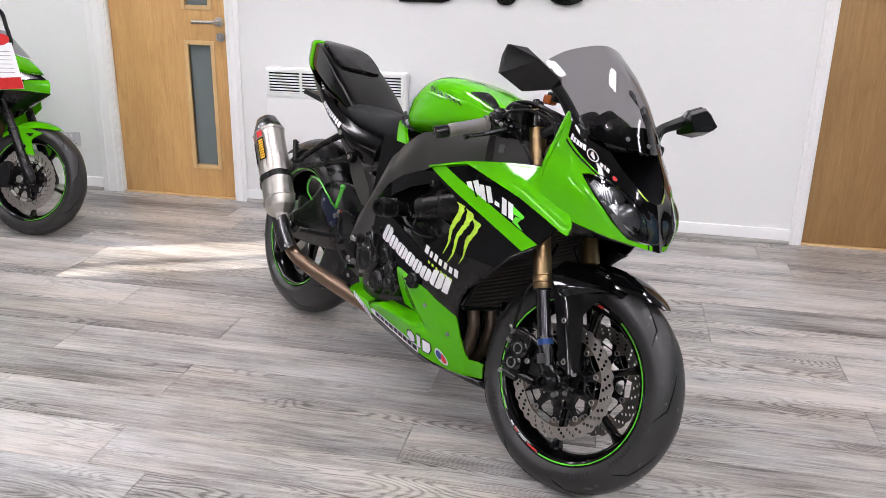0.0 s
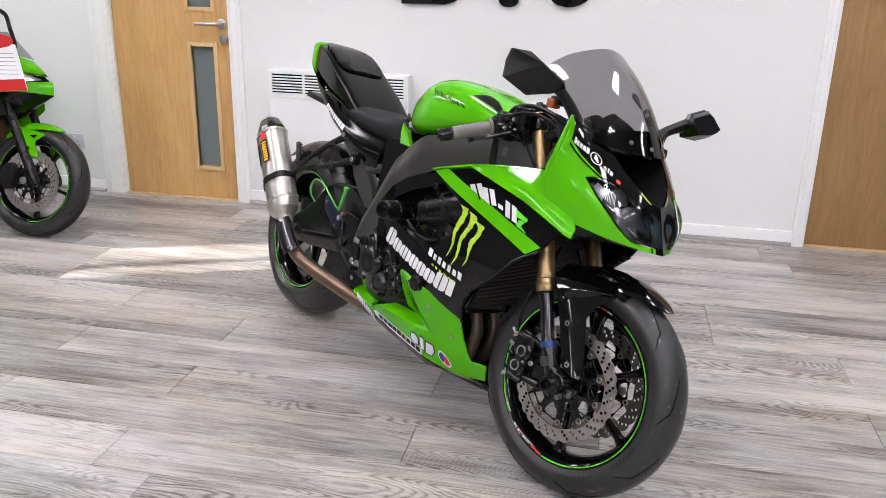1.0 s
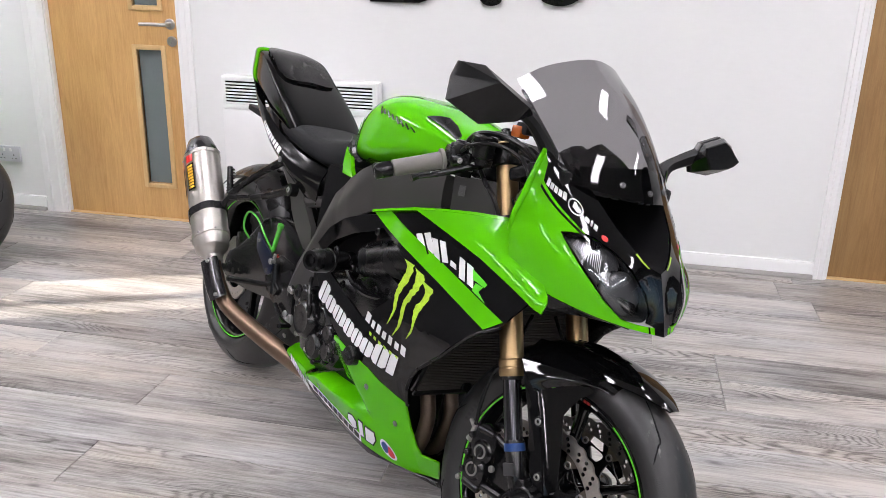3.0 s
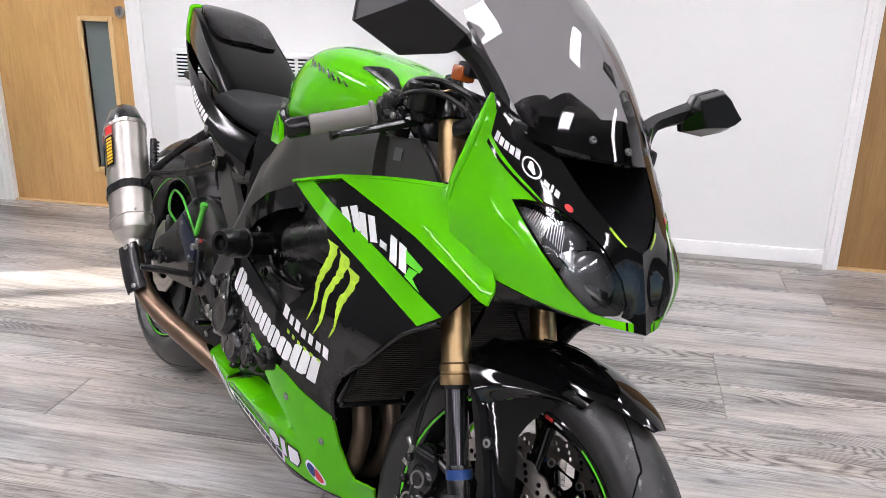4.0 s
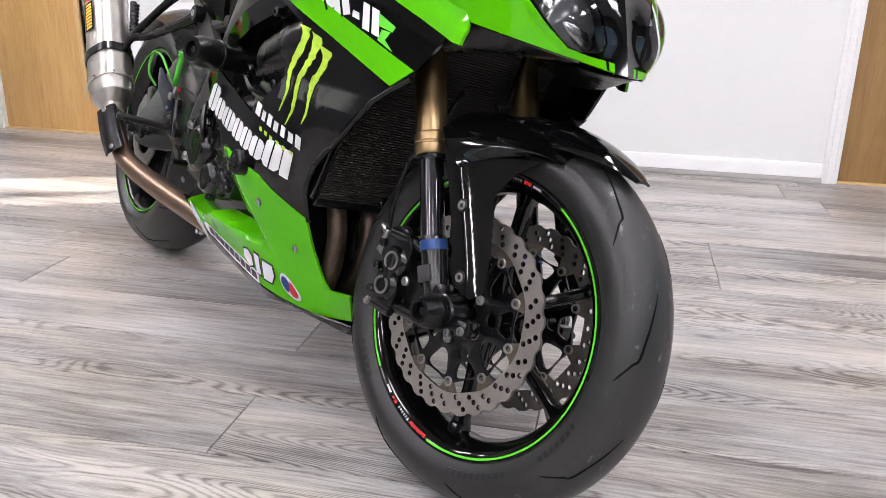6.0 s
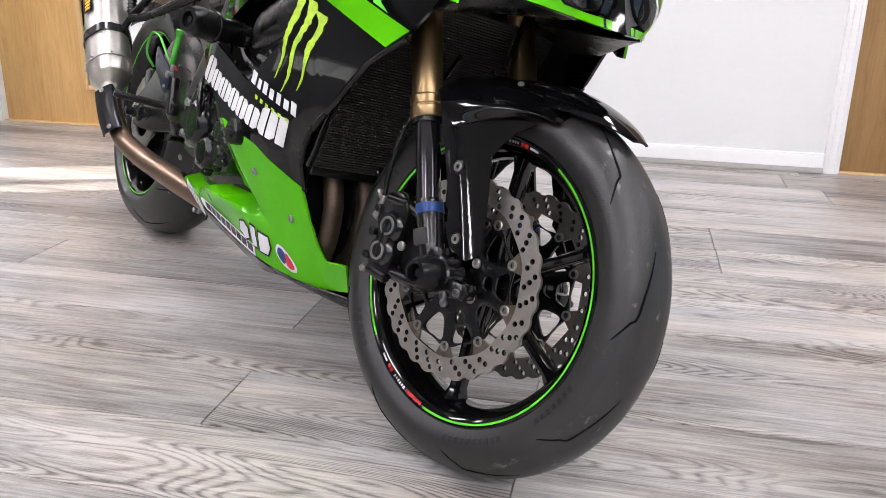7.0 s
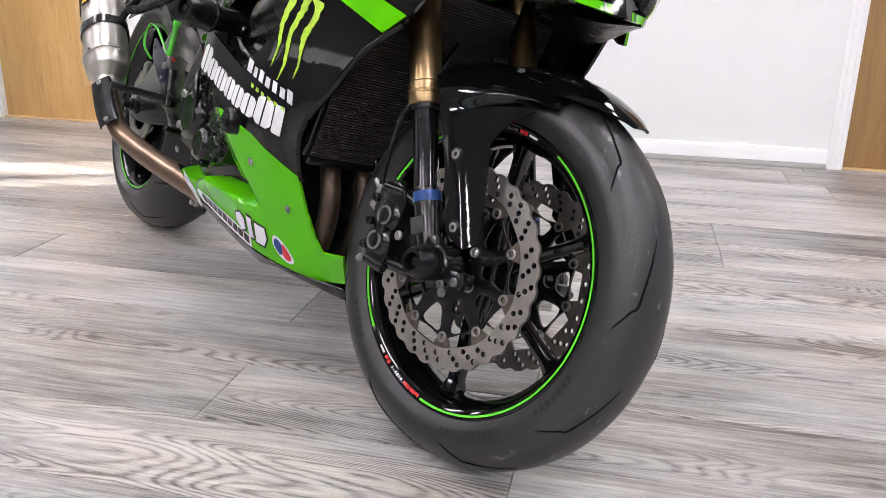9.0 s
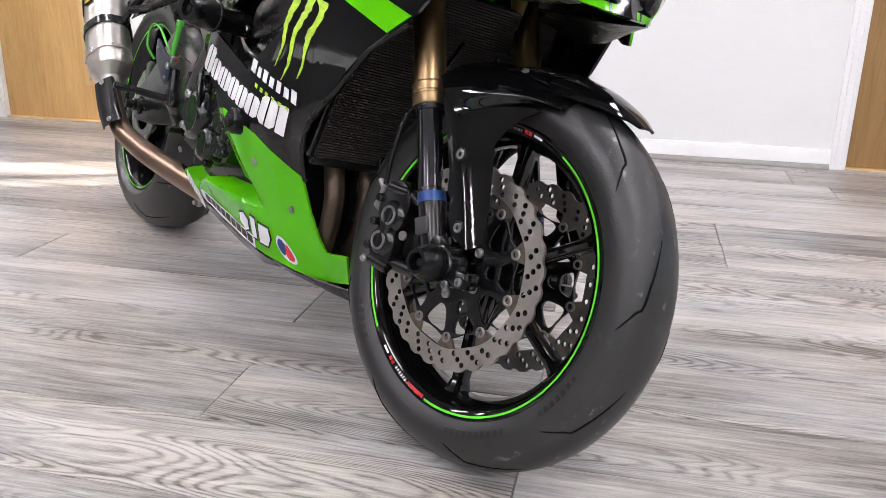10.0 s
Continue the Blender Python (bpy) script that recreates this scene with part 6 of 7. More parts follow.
part("fluid_reservoir", joined(turned((1.150, -0.185, 0.948), (0.05, -0.1, 1), [(0, 0.020), (0.004, 0.024), (0.036, 0.025), (0.038, 0.028), (0.048, 0.028), (0.051, 0.024)], 28), box((1.135, -0.172, 0.945), (0.05, 0.016, 0.014), 0.004)), SATIN, bike, "black brake fluid reservoir with a screw lid")
part("dash_bracket", joined(box((1.225, 0.0, 0.925), (0.11, 0.22, 0.045), 0.014, Matrix.Rotation(-0.35, 4, "Y")), box((1.250, -0.095, 0.900), (0.07, 0.05, 0.075), 0.012, Matrix.Rotation(-0.3, 4, "Y"))), SATIN, bike, "black bracket behind the dash")
for q in ((1.105, -0.205, 0.930), (1.128, -0.198, 0.958), (1.262, -0.122, 0.925)):
    bolt(q, (0.2, -1, 0.3), 0.006, 0.005, SILVER, bike)

# ---- tank, seat, tail ----
def loft(sections, n=4, k=24, power=2.4, mat_axis="x"):
    """A body along x: sections of (x, half width, low, high, fullness below, shift of widest height)."""
    xs = spline([(s[0], s[1], s[2]) for s in sections], n)
    zs = spline([(s[3], s[4] if len(s) > 4 else 0.5, 0) for s in sections], n)
    rings = []
    for a, b in zip(xs, zs):
        x, w, lo, hi, wide = a.x, max(a.y, 0.002), a.z, b.x, b.y
        zm = lo + (hi - lo) * wide
        ring = []
        for t in np.linspace(0, 2 * math.pi, k, endpoint=False):
            cy, cz = math.cos(t), math.sin(t)
            yy = w * math.copysign(abs(cy) ** (2 / power), cy)
            zz = zm + ((hi - zm) if cz > 0 else (zm - lo)) * math.copysign(abs(cz) ** (2 / power), cz)
            ring.append(Vector((x, yy, zz)))
        rings.append(ring)
    return skin_rings(rings)


TK = [(0.478, 0.070, 0.835, 0.895, 0.45), (0.50, 0.104, 0.822, 0.935, 0.42), (0.54, 0.128, 0.822, 0.985, 0.38), (0.60, 0.148, 0.832, 1.028, 0.34), (0.68, 0.160, 0.842, 1.042, 0.33), (0.78, 0.158, 0.862, 1.034, 0.35), (0.87, 0.145, 0.885, 1.014, 0.4), (0.95, 0.128, 0.895, 0.990, 0.45), (1.02, 0.105, 0.895, 0.965, 0.5), (1.06, 0.07, 0.90, 0.94, 0.5)]
tank = part("fuel_tank", loft(TK, 5, 48, 3.0), GREEN, bike, "lime green fuel tank", 50)
part("tank_cover", loft([(0.95, 0.06, 0.92, 0.995, 0.5), (1.0, 0.10, 0.88, 0.985, 0.5), (1.06, 0.10, 0.86, 0.955, 0.5), (1.10, 0.08, 0.86, 0.93, 0.5)], 4, 28, 2.8), SATIN, tank, "black front tank cover")


def on_tank(a, b):
    """A place on the tank's right shoulder."""
    w, lo, hi, wide = (float(np.interp(a, [k[0] for k in TK], [k[i] for k in TK])) for i in (1, 2, 3, 4))
    zm = lo + (hi - lo) * wide
    t = b * math.pi / 2
    return Vector((a, -w * math.cos(t) ** (2 / 3.0), zm + (hi - zm) * math.sin(t) ** (2 / 3.0)))


for k, (tall, lean) in enumerate(((0.115, 0.016), (0.075, 0.010), (0.085, 0.012), (0.070, 0.010), (0.095, 0.014), (0.080, 0.012), (0.070, 0.010), (0.060, 0.012))):
    f = k / 7
    a0, b0, w = 0.648 + 0.165 * f, 0.30 - 0.19 * f, 0.0085
    part("tank_decal", sheet([(a0, b0 + tall * 0.6), (a0 + w, b0 + tall * 0.5), (a0 + w * 1.5 + lean, b0 - tall * 0.35), (a0 + w * 2.4 + lean, b0 - tall * 0.2), (a0 + w * 1.2 + lean, b0 - tall * 0.6)], on_tank, 0.0005, 0.0045, 0.012), SATIN, tank, "black brush stroke decal")
for sd in (-1, 1):
    inset = sheet([(0.842, 0.42), (0.884, 0.66), (0.925, 0.60), (0.962, 0.44), (0.968, 0.22), (0.930, 0.34)], on_tank, 0.004, 0.006, 0.012)
    part("tank_inset", mirrored(inset) if sd > 0 else inset, SATIN, tank, "black inset panel on the tank's shoulder")
for k in range(5):
    z0 = 0.16 + k * 0.125
    part("tank_decal", sheet([(0.503, z0), (0.535, z0 + 0.02), (0.540, z0 + 0.075), (0.507, z0 + 0.055)], on_tank, 0.0005, 0.0040, 0.012), HATCH, tank)
# green rear corners of the tank and black strap
for sd in (-1, 1):
    part("tank_pad", sheet([(0, 0), (1, 0), (1, 1), (0, 1)], patch([[(0.488, sd * 0.108, 0.890), (0.500, sd * 0.120, 0.865), (0.520, sd * 0.128, 0.842)], [(0.545, sd * 0.140, 0.870), (0.575, sd * 0.148, 0.850), (0.620, sd * 0.154, 0.838)]]), 0.01, 0.004, 0.15, 0, sd < 0), SATIN, tank)
    part("tank_corner", sheet([(0, 0), (1, 0), (1, 1), (0, 1)], patch([[(0.484, sd * 0.112, 0.855), (0.500, sd * 0.124, 0.820), (0.528, sd * 0.137, 0.786)], [(0.560, sd * 0.140, 0.838), (0.585, sd * 0.147, 0.812), (0.612, sd * 0.152, 0.788)]]), 0.012, 0.002, 0.2, 0, sd < 0), GREEN, tank, "lime green tank corner")

seat = part("rider_seat", loft([(-0.02, 0.075, 0.845, 0.872, 0.5), (0.02, 0.108, 0.828, 0.880, 0.55), (0.10, 0.125, 0.805, 0.876, 0.55), (0.20, 0.127, 0.785, 0.864, 0.55), (0.30, 0.120, 0.77, 0.858, 0.5), (0.38, 0.108, 0.765, 0.868, 0.45), (0.445, 0.085, 0.775, 0.885, 0.45), (0.465, 0.06, 0.80, 0.885, 0.5)], 5, 36, 3.6), SEAT, bike, "dark grey textured rider seat", 60)
tail = part("tail_cowl", loft([(-0.392, 0.026, 1.020, 1.052, 0.75), (-0.36, 0.062, 0.985, 1.064, 0.78), (-0.30, 0.090, 0.950, 1.070, 0.80), (-0.22, 0.110, 0.920, 1.063, 0.82), (-0.14, 0.121, 0.890, 1.037, 0.82), (-0.05, 0.128, 0.862, 0.990, 0.80), (0.06, 0.130, 0.838, 0.925, 0.78), (0.155, 0.123, 0.812, 0.862, 0.7), (0.175, 0.10, 0.815, 0.845, 0.6)], 5, 56, 4.6), TAILPAINT, bike, "gloss black single-seat tail hump", 32)
# hump pad, proud of the cowl
HP = patch([[(-0.275, 0, 1.076), (-0.270, -0.05, 1.075), (-0.258, -0.082, 1.069), (-0.250, -0.096, 1.056)], [(-0.185, 0, 1.064), (-0.182, -0.055, 1.063), (-0.172, -0.096, 1.054), (-0.165, -0.111, 1.038)], [(-0.10, 0, 1.024), (-0.098, -0.06, 1.023), (-0.090, -0.100, 1.013), (-0.085, -0.116, 0.995)], [(-0.015, 0, 0.974), (-0.025, -0.06, 0.977), (-0.050, -0.098, 0.987), (-0.065, -0.116, 0.982)]])
for sd in (-1, 1):
    b = sheet([(0, 0.04), (0.46, 0.04), (0.66, 0.16), (0.70, 0.70), (0.56, 0.96), (0, 0.90)], HP, 0.016, 0.007, 0.05)
    part("hump_pad", mirrored(b) if sd > 0 else b, SATIN, tail, "matt black seat cover pad", 50)
part("tail_tip", loft([(-0.400, 0.024, 1.010, 1.053, 0.7), (-0.388, 0.050, 0.990, 1.063, 0.72), (-0.360, 0.072, 0.968, 1.072, 0.75), (-0.322, 0.091, 0.946, 1.076, 0.78), (-0.272, 0.104, 0.930, 1.076, 0.80), (-0.268, 0.085, 0.95, 1.06, 0.6)], 4, 48, 4.6), GREEN, tail, "lime green tail tip", 40)
for sd in (-1, 1):
    part("tail_decal", sheet([(-0.295, 0.030), (-0.265, 0.034), (-0.262, 0.058), (-0.278, 0.052), (-0.292, 0.062)], lambda a, b, sd=sd: Vector((a, sd * b, 1.074 - 4.0 * b * b * 0.3 + 0.03 * (-0.28 - a))), 0.001, 0.003, 0.05, 0, sd > 0), WHITE, tail)
    # flank of the tail below the seat
    FL = patch([[(-0.27, sd * 0.100, 0.965), (-0.16, sd * 0.122, 0.915), (-0.02, sd * 0.136, 0.868), (0.12, sd * 0.147, 0.826), (0.28, sd * 0.145, 0.790), (0.42, sd * 0.128, 0.775)],
                [(-0.255, sd * 0.090, 0.95), (-0.15, sd * 0.122, 0.895), (-0.01, sd * 0.152, 0.838), (0.12, sd * 0.168, 0.788), (0.27, sd * 0.165, 0.738), (0.41, sd * 0.142, 0.725)],
                [(-0.235, sd * 0.07, 0.94), (-0.13, sd * 0.10, 0.875), (0.0, sd * 0.120, 0.805), (0.13, sd * 0.135, 0.745), (0.29, sd * 0.14, 0.685), (0.40, sd * 0.135, 0.665)]])
    tf = part("tail_flank", sheet([(0, 0), (1, 0), (1, 1), (0, 1)], FL, 0.004, 0, 0.06, 0, sd > 0), TAILPAINT, tail, "", 45)
    slants((0.42, 0.30), Vector((1, 0.0)), (0, 1), [(0.018, 0.13), (0.016, 0.17), (0.02, 0.13), (0.014, 0.16), (0.018, 0.14), (0.018, 0.17), (0.018, 0.15), (0.020, 0.16), (0.020, 0.18), (0.026, 0.18)], 0.008, FL, 0.0055 * sd, WHITE, tf, "white_bar_decal", 0.0)
    part("grey_decal", sheet([(0.48, 0.54), (0.65, 0.54), (0.65, 0.62), (0.48, 0.62)], FL, 0.0005, -0.0055, 0.05, 0, sd > 0), GREYTXT, tf)
    # subframe rails and side cover
    part("subframe_rail", tube([(0.55, sd * 0.10, 0.71), (0.42, sd * 0.12, 0.68), (0.30, sd * 0.13, 0.66), (0.15, sd * 0.115, 0.72), (0.0, sd * 0.09, 0.80), (-0.15, sd * 0.06, 0.88)], 0.018, 10), FRAME, bike, "grey subframe rail")
    part("side_cover", sheet([(0.20, 0.735), (0.27, 0.715), (0.33, 0.675), (0.42, 0.60), (0.45, 0.53), (0.40, 0.53), (0.33, 0.575), (0.28, 0.62)], lambda a, b, sd=sd: Vector((a, sd * (0.148 + 0.02 * (0.7 - b)), b)), 0.02, 0, 0.03, 0, sd > 0), FRAME, bike)
part("undertray", loft([(-0.20, 0.06, 0.85, 0.91, 0.5), (0.0, 0.10, 0.74, 0.85, 0.5), (0.2, 0.11, 0.66, 0.78, 0.5), (0.42, 0.12, 0.60, 0.76, 0.5)], 4, 20, 3), SATIN, bike, "black undertray")
part("plate_stub", box((-0.285, 0, 0.845), (0.20, 0.105, 0.022), 0.006, Matrix.Rotation(0.10, 4, "Y")), STALK, bike, "black plate hanger stub")

# ---- frame, engine, radiator ----
for sd in (-1, 1):
    def fy(a, b, sd=sd):
        """The beam: a rounded ridge runs up the spar and fades into the flat side of the steering head."""
        d = (b - float(np.interp(a, [0.44, 0.50, 0.56, 0.63, 0.70, 0.75], [0.40, 0.555, 0.665, 0.722, 0.768, 0.795]))) / 0.045
        low = 0.160 + 0.016 / (1 + d * d) + 0.022 * min(1.0, max(0.0, (a - 0.60) / 0.15)) + 0.012 * math.sin((a - 0.4) * 4) + float(np.interp(b, [0.3, 0.45, 0.6, 0.9], [0.022, 0.022, 0.004, 0.0]))
        head = 0.180 + 0.016 * math.sin((b - 0.74) / 0.15 * 2.4)
        w = min(1.0, max(0.0, (a - 0.66) / 0.12))
        w = w * w * (3 - 2 * w)
        return Vector((a, sd * (low * (1 - w) + head * w), b))
    beam = [(0.745, 0.848), (0.70, 0.828), (0.632, 0.791), (0.563, 0.736), (0.498, 0.619), (0.438, 0.494), (0.455, 0.31), (0.53, 0.30), (0.565, 0.44), (0.545, 0.52), (0.545, 0.584), (0.60, 0.64), (0.674, 0.690), (0.757, 0.732), (0.80, 0.748), (0.98, 0.79), (1.06, 0.815), (1.05, 0.892), (0.95, 0.878), (0.80, 0.858)]
    part("frame_beam", sheet(beam, fy, 0.03, 0, 0.010, 0, sd > 0), FRAME, bike, "charcoal painted aluminium frame beam", 50)
    part("frame_head", sheet([(1.055, 0.893), (1.16, 0.902), (1.22, 0.88), (1.20, 0.83), (1.13, 0.815), (1.062, 0.815)], lambda a, b, sd=sd: Vector((a, sd * (0.172 - 0.42 * (a - 1.055)), b)), 0.03, 0, 0.02, 0, sd > 0), FRAME, bike, "", 45)
    part("frame_plate_decal", sheet([(1.076, 0.850), (1.091, 0.852), (1.091, 0.876), (1.076, 0.874)], lambda a, b, sd=sd: Vector((a, sd * (0.176 - 0.42 * (a - 1.055)), b)), 0.001, 0.002, 0.05, 0, sd > 0), GREYLABEL, bike)
    # airbox trunk and injector bodies under the spar
    def trunk(a, b, sd=sd):
        """A swollen angular cover below the spar."""
        u, v = (a - 0.90) / 0.17, (b - (0.645 + 0.33 * (a - 0.90))) / 0.055
        return Vector((a, sd * (0.175 + 0.045 * max(0.0, 1 - abs(u) ** 3) * max(0.0, 1 - abs(v) ** 3)), b))
    part("intake_trunk", sheet([(0.74, 0.610), (0.80, 0.665), (0.93, 0.712), (1.03, 0.735), (1.075, 0.70), (1.06, 0.64), (0.98, 0.605), (0.86, 0.578), (0.78, 0.575)], trunk, 0.02, 0, 0.015, 0, sd > 0), SATIN, bike, "black plastic intake cover", 28)
    part("throttle_body", joined(rod((0.80, sd * 0.14, 0.55), (0.90, sd * 0.17, 0.56), 0.03), rod((0.90, sd * 0.15, 0.53), (0.96, sd * 0.19, 0.575), 0.016), tube([(0.72, sd * 0.19, 0.57), (0.79, sd * 0.205, 0.55), (0.85, sd * 0.20, 0.54), (0.92, sd * 0.19, 0.55)], 0.009, 8)), MATT, bike)
    part("spar_trim", sheet([(0.555, 0.590), (0.62, 0.650), (0.70, 0.695), (0.80, 0.732), (0.90, 0.752), (0.92, 0.735), (0.86, 0.705), (0.76, 0.672), (0.66, 0.625), (0.60, 0.580)], lambda a, b, sd=sd: Vector((a, sd * (0.20 + 0.10 * (b - 0.65) + 0.012 * math.sin((a - 0.55) * 8)), b)), 0.03, 0, 0.02, 0, sd > 0), GLOSS, bike, "", 35)
    for q in ((0.79, 0.586), (0.915, 0.57), (0.70, 0.61), (0.87, 0.705), (0.76, 0.535)):
        bolt((q[0], sd * 0.215, q[1]), (0, sd, 0), 0.010, 0.008, MATT, bike)
    for q, rr in (((0.507, 0.427), 0.020), ((0.49, 0.340), 0.012), ((0.456, 0.421), 0.008), ((0.456, 0.346), 0.008)):
        part("frame_bolt", turned((q[0], sd * 0.194, q[1]), (0, sd, 0), [(0, rr * 1.25), (0.006, rr * 1.2), (0.008, rr), (0.008, rr * 0.5), (0.003, rr * 0.45)], 20), SILVER if rr < 0.015 else MATT, bike)

eng = part("engine", joined(loft([(0.46, 0.13, 0.25, 0.44, 0.5), (0.55, 0.165, 0.20, 0.52, 0.5), (0.72, 0.175, 0.18, 0.56, 0.5), (0.86, 0.165, 0.20, 0.58, 0.5), (0.98, 0.13, 0.26, 0.60, 0.5)], 4, 24, 5),
                            box((0.90, 0, 0.60), (0.24, 0.36, 0.26), 0.02, Matrix.Rotation(radians(22), 4, "Y")), box((0.86, 0, 0.74), (0.42, 0.30, 0.14), 0.03)), MATT, bike, "matt black engine block")
for sd in (-1, 1):
    part("engine_side", plate([(0.575, 0.345), (0.563, 0.44), (0.60, 0.478), (0.673, 0.478), (0.72, 0.45), (0.79, 0.47), (0.815, 0.41), (0.81, 0.35), (0.79, 0.315), (0.713, 0.296), (0.64, 0.292), (0.60, 0.298)], sd * 0.190, 0.05, (), 0.014, 1), MATT, eng, "black crankcase side")
    part("engine_side", plate([(0.80, 0.40), (0.79, 0.56), (0.90, 0.62), (1.0, 0.60), (0.99, 0.45)], sd * 0.18, 0.04, (), 0.012, 1), MATT, eng)
    for q, rr, hh in (((0.628, 0.392), 0.056, 0.036), ((0.690, 0.338), 0.040, 0.026), ((0.605, 0.440), 0.034, 0.022), ((0.754, 0.395), 0.027, 0.026), ((0.752, 0.345), 0.028, 0.020), ((0.700, 0.425), 0.030, 0.018), ((0.785, 0.375), 0.016, 0.022)):
        part("engine_cover", turned((q[0], sd * 0.208, q[1]), (0, sd, 0), [(0, rr), (hh * 0.55, rr * 0.97), (hh * 0.85, rr * 0.86), (hh, rr * 0.7), (hh * 0.96, rr * 0.55), (hh, rr * 0.3), (hh, 0.004)], 28), MATT, eng, "black cast engine cover")
        for k in range(5):
            a = k * math.pi * 0.4 + rr * 30
            c = Vector((q[0] + rr * 1.06 * math.cos(a), sd * 0.208, q[1] + rr * 1.06 * math.sin(a)))
            part("cover_boss", turned(c, (0, sd, 0), [(0, 0.008), (hh * 0.6, 0.008), (hh * 0.6 + 0.002, 0.0055), (hh * 0.6 + 0.005, 0.005), (hh * 0.6 + 0.005, 0.0025)], 10), SILVER if k == 2 else MATT, eng)
    for k in range(5):
        part("casting_rib", box((0.655 + 0.022 * k, sd * 0.217, 0.452 - 0.006 * k), (0.005, 0.012, 0.034), 0.0015), MATT, eng)
    # sensor leads and hoses over the crankcase
    part("engine_hose", tube([(0.62, sd * 0.19, 0.52), (0.69, sd * 0.225, 0.50), (0.73, sd * 0.23, 0.46), (0.75, sd * 0.225, 0.42)], 0.008, 8), SATIN, eng)
    part("engine_hose", tube([(0.57, sd * 0.20, 0.49), (0.62, sd * 0.23, 0.485), (0.66, sd * 0.245, 0.45), (0.665, sd * 0.24, 0.41)], 0.006, 8), SATIN, eng)

rad = part("radiator", _tf(box((0, 0, 0.009), (0.03, 0.386, 0.342), 0.004), Matrix.Translation((1.158, 0, 0.552)) @ Matrix.Rotation(radians(20), 4, "Y")), FINS, bike, "black finned radiator core")
Mr = Matrix.Translation((1.158, 0, 0.552)) @ Matrix.Rotation(radians(20), 4, "Y")
for k in range(67):
    part("radiator_fin", _tf(box((0.0165, 0, -0.157 + k * 0.0050), (0.004, 0.380, 0.0026), 0.0), Mr), FINS, rad)
for sd in (-1, 1):
    part("radiator_tank", _tf(box((0.0, sd * 0.199, 0.009), (0.036, 0.014, 0.342), 0.005), Mr), MATT, rad)
part("radiator_tank", _tf(box((0.0, 0, -0.168), (0.036, 0.39, 0.018), 0.006), Mr), MATT, rad)
for y in (-0.125, -0.055, 0.055, 0.125):
    part("exhaust_header", tube([(1.02, y, 0.46), (1.06, y * 1.0, 0.42), (1.082, y * 1.0, 0.37), (1.100, y * 0.98, 0.31), (1.06, y * 0.85, 0.215), (0.95, y * 0.7, 0.185), (0.80, y * 0.6, 0.18)], 0.019, 14), HEADER, bike, "browned exhaust header pipe")
part("oil_cooler", joined(box((1.075, 0, 0.33), (0.02, 0.16, 0.10), 0.004), rod((1.10, -0.05, 0.40), (1.13, -0.05, 0.405), 0.014)), MATT, bike)
# added dark boxes: fill the gaps round engine and headers with painted shade
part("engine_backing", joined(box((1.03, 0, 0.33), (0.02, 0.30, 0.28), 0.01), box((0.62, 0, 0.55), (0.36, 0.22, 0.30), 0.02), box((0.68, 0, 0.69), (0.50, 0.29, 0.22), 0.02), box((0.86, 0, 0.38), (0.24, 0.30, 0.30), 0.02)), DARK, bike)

# ---- rear end: swingarm, hugger, exhaust, foot gear ----
for sd in (-1, 1):
    arm = [(-0.135, 0.34), (-0.115, 0.375), (-0.05, 0.41), (0.03, 0.475), (0.11, 0.548), (0.20, 0.578), (0.28, 0.575), (0.36, 0.548), (0.44, 0.495), (0.50, 0.445), (0.51, 0.38), (0.44, 0.35), (0.28, 0.325), (0.05, 0.29), (-0.11, 0.285), (-0.135, 0.305)]
    part("swingarm", plate(arm, sd * 0.125, 0.042, (), 0.008, 2), MATT, bike, "black braced swingarm")
    part("axle_nut", turned((-0.071, sd * 0.146, 0.328), (0, sd, 0), [(0, 0.026), (0.004, 0.026), (0.006, 0.018), (0.02, 0.018), (0.022, 0.015)], 6 if sd > 0 else 20), MATT, bike)
    part("paddock_bobbin", turned((0.0, sd * 0.146, 0.335), (0, sd, 0), [(0, 0.010), (0.006, 0.010), (0.01, 0.007), (0.016, 0.007), (0.02, 0.013), (0.026, 0.013)], 18), SATIN, bike)
part("swingarm_cross", box((0.36, 0, 0.42), (0.10, 0.24, 0.10), 0.02), MATT, bike)
part("rear_caliper", joined(plate([(-0.09, 0.45), (-0.02, 0.46), (0.005, 0.42), (-0.02, 0.39), (-0.08, 0.395)], -0.115, 0.05, (), 0.006, 2)), MATT, bike, "small black rear brake caliper")
hg = []
for th in (38, 55, 75, 95, 115, 132):
    a = radians(th)
    d = Vector((math.cos(a), 0, math.sin(a)))
    hg.append([REAR + d * (0.368 - 0.05 * abs(u) ** 2.5) + Vector((0, 0.112 * u, 0)) for u in (-1, -0.7, -0.35, 0, 0.35, 0.7, 1)])
part("hugger", sheet([(0, 0), (1, 0), (1, 1), (0, 1)], patch(hg), 0.003, 0, 0.08), SATIN, bike, "black rear hugger", 45)
part("shock_absorber", joined(rod((0.36, 0, 0.36), (0.40, 0, 0.62), 0.022), tube([(0.36 + 0.04 * k / 60 + 0.034 * math.cos(k * 0.75), 0.034 * math.sin(k * 0.75), 0.40 + 0.18 * k / 60) for k in range(61)], 0.0055, 6, 1)), FRAME, bike)
part("chain", joined(plate([(0.0, 0.40), (0.48, 0.445), (0.48, 0.43), (0.0, 0.385)], 0.095, 0.016, (), 0.002), plate([(0.0, 0.235), (0.48, 0.36), (0.48, 0.345), (0.0, 0.22)], 0.095, 0.016, (), 0.002)), MATT, bike)

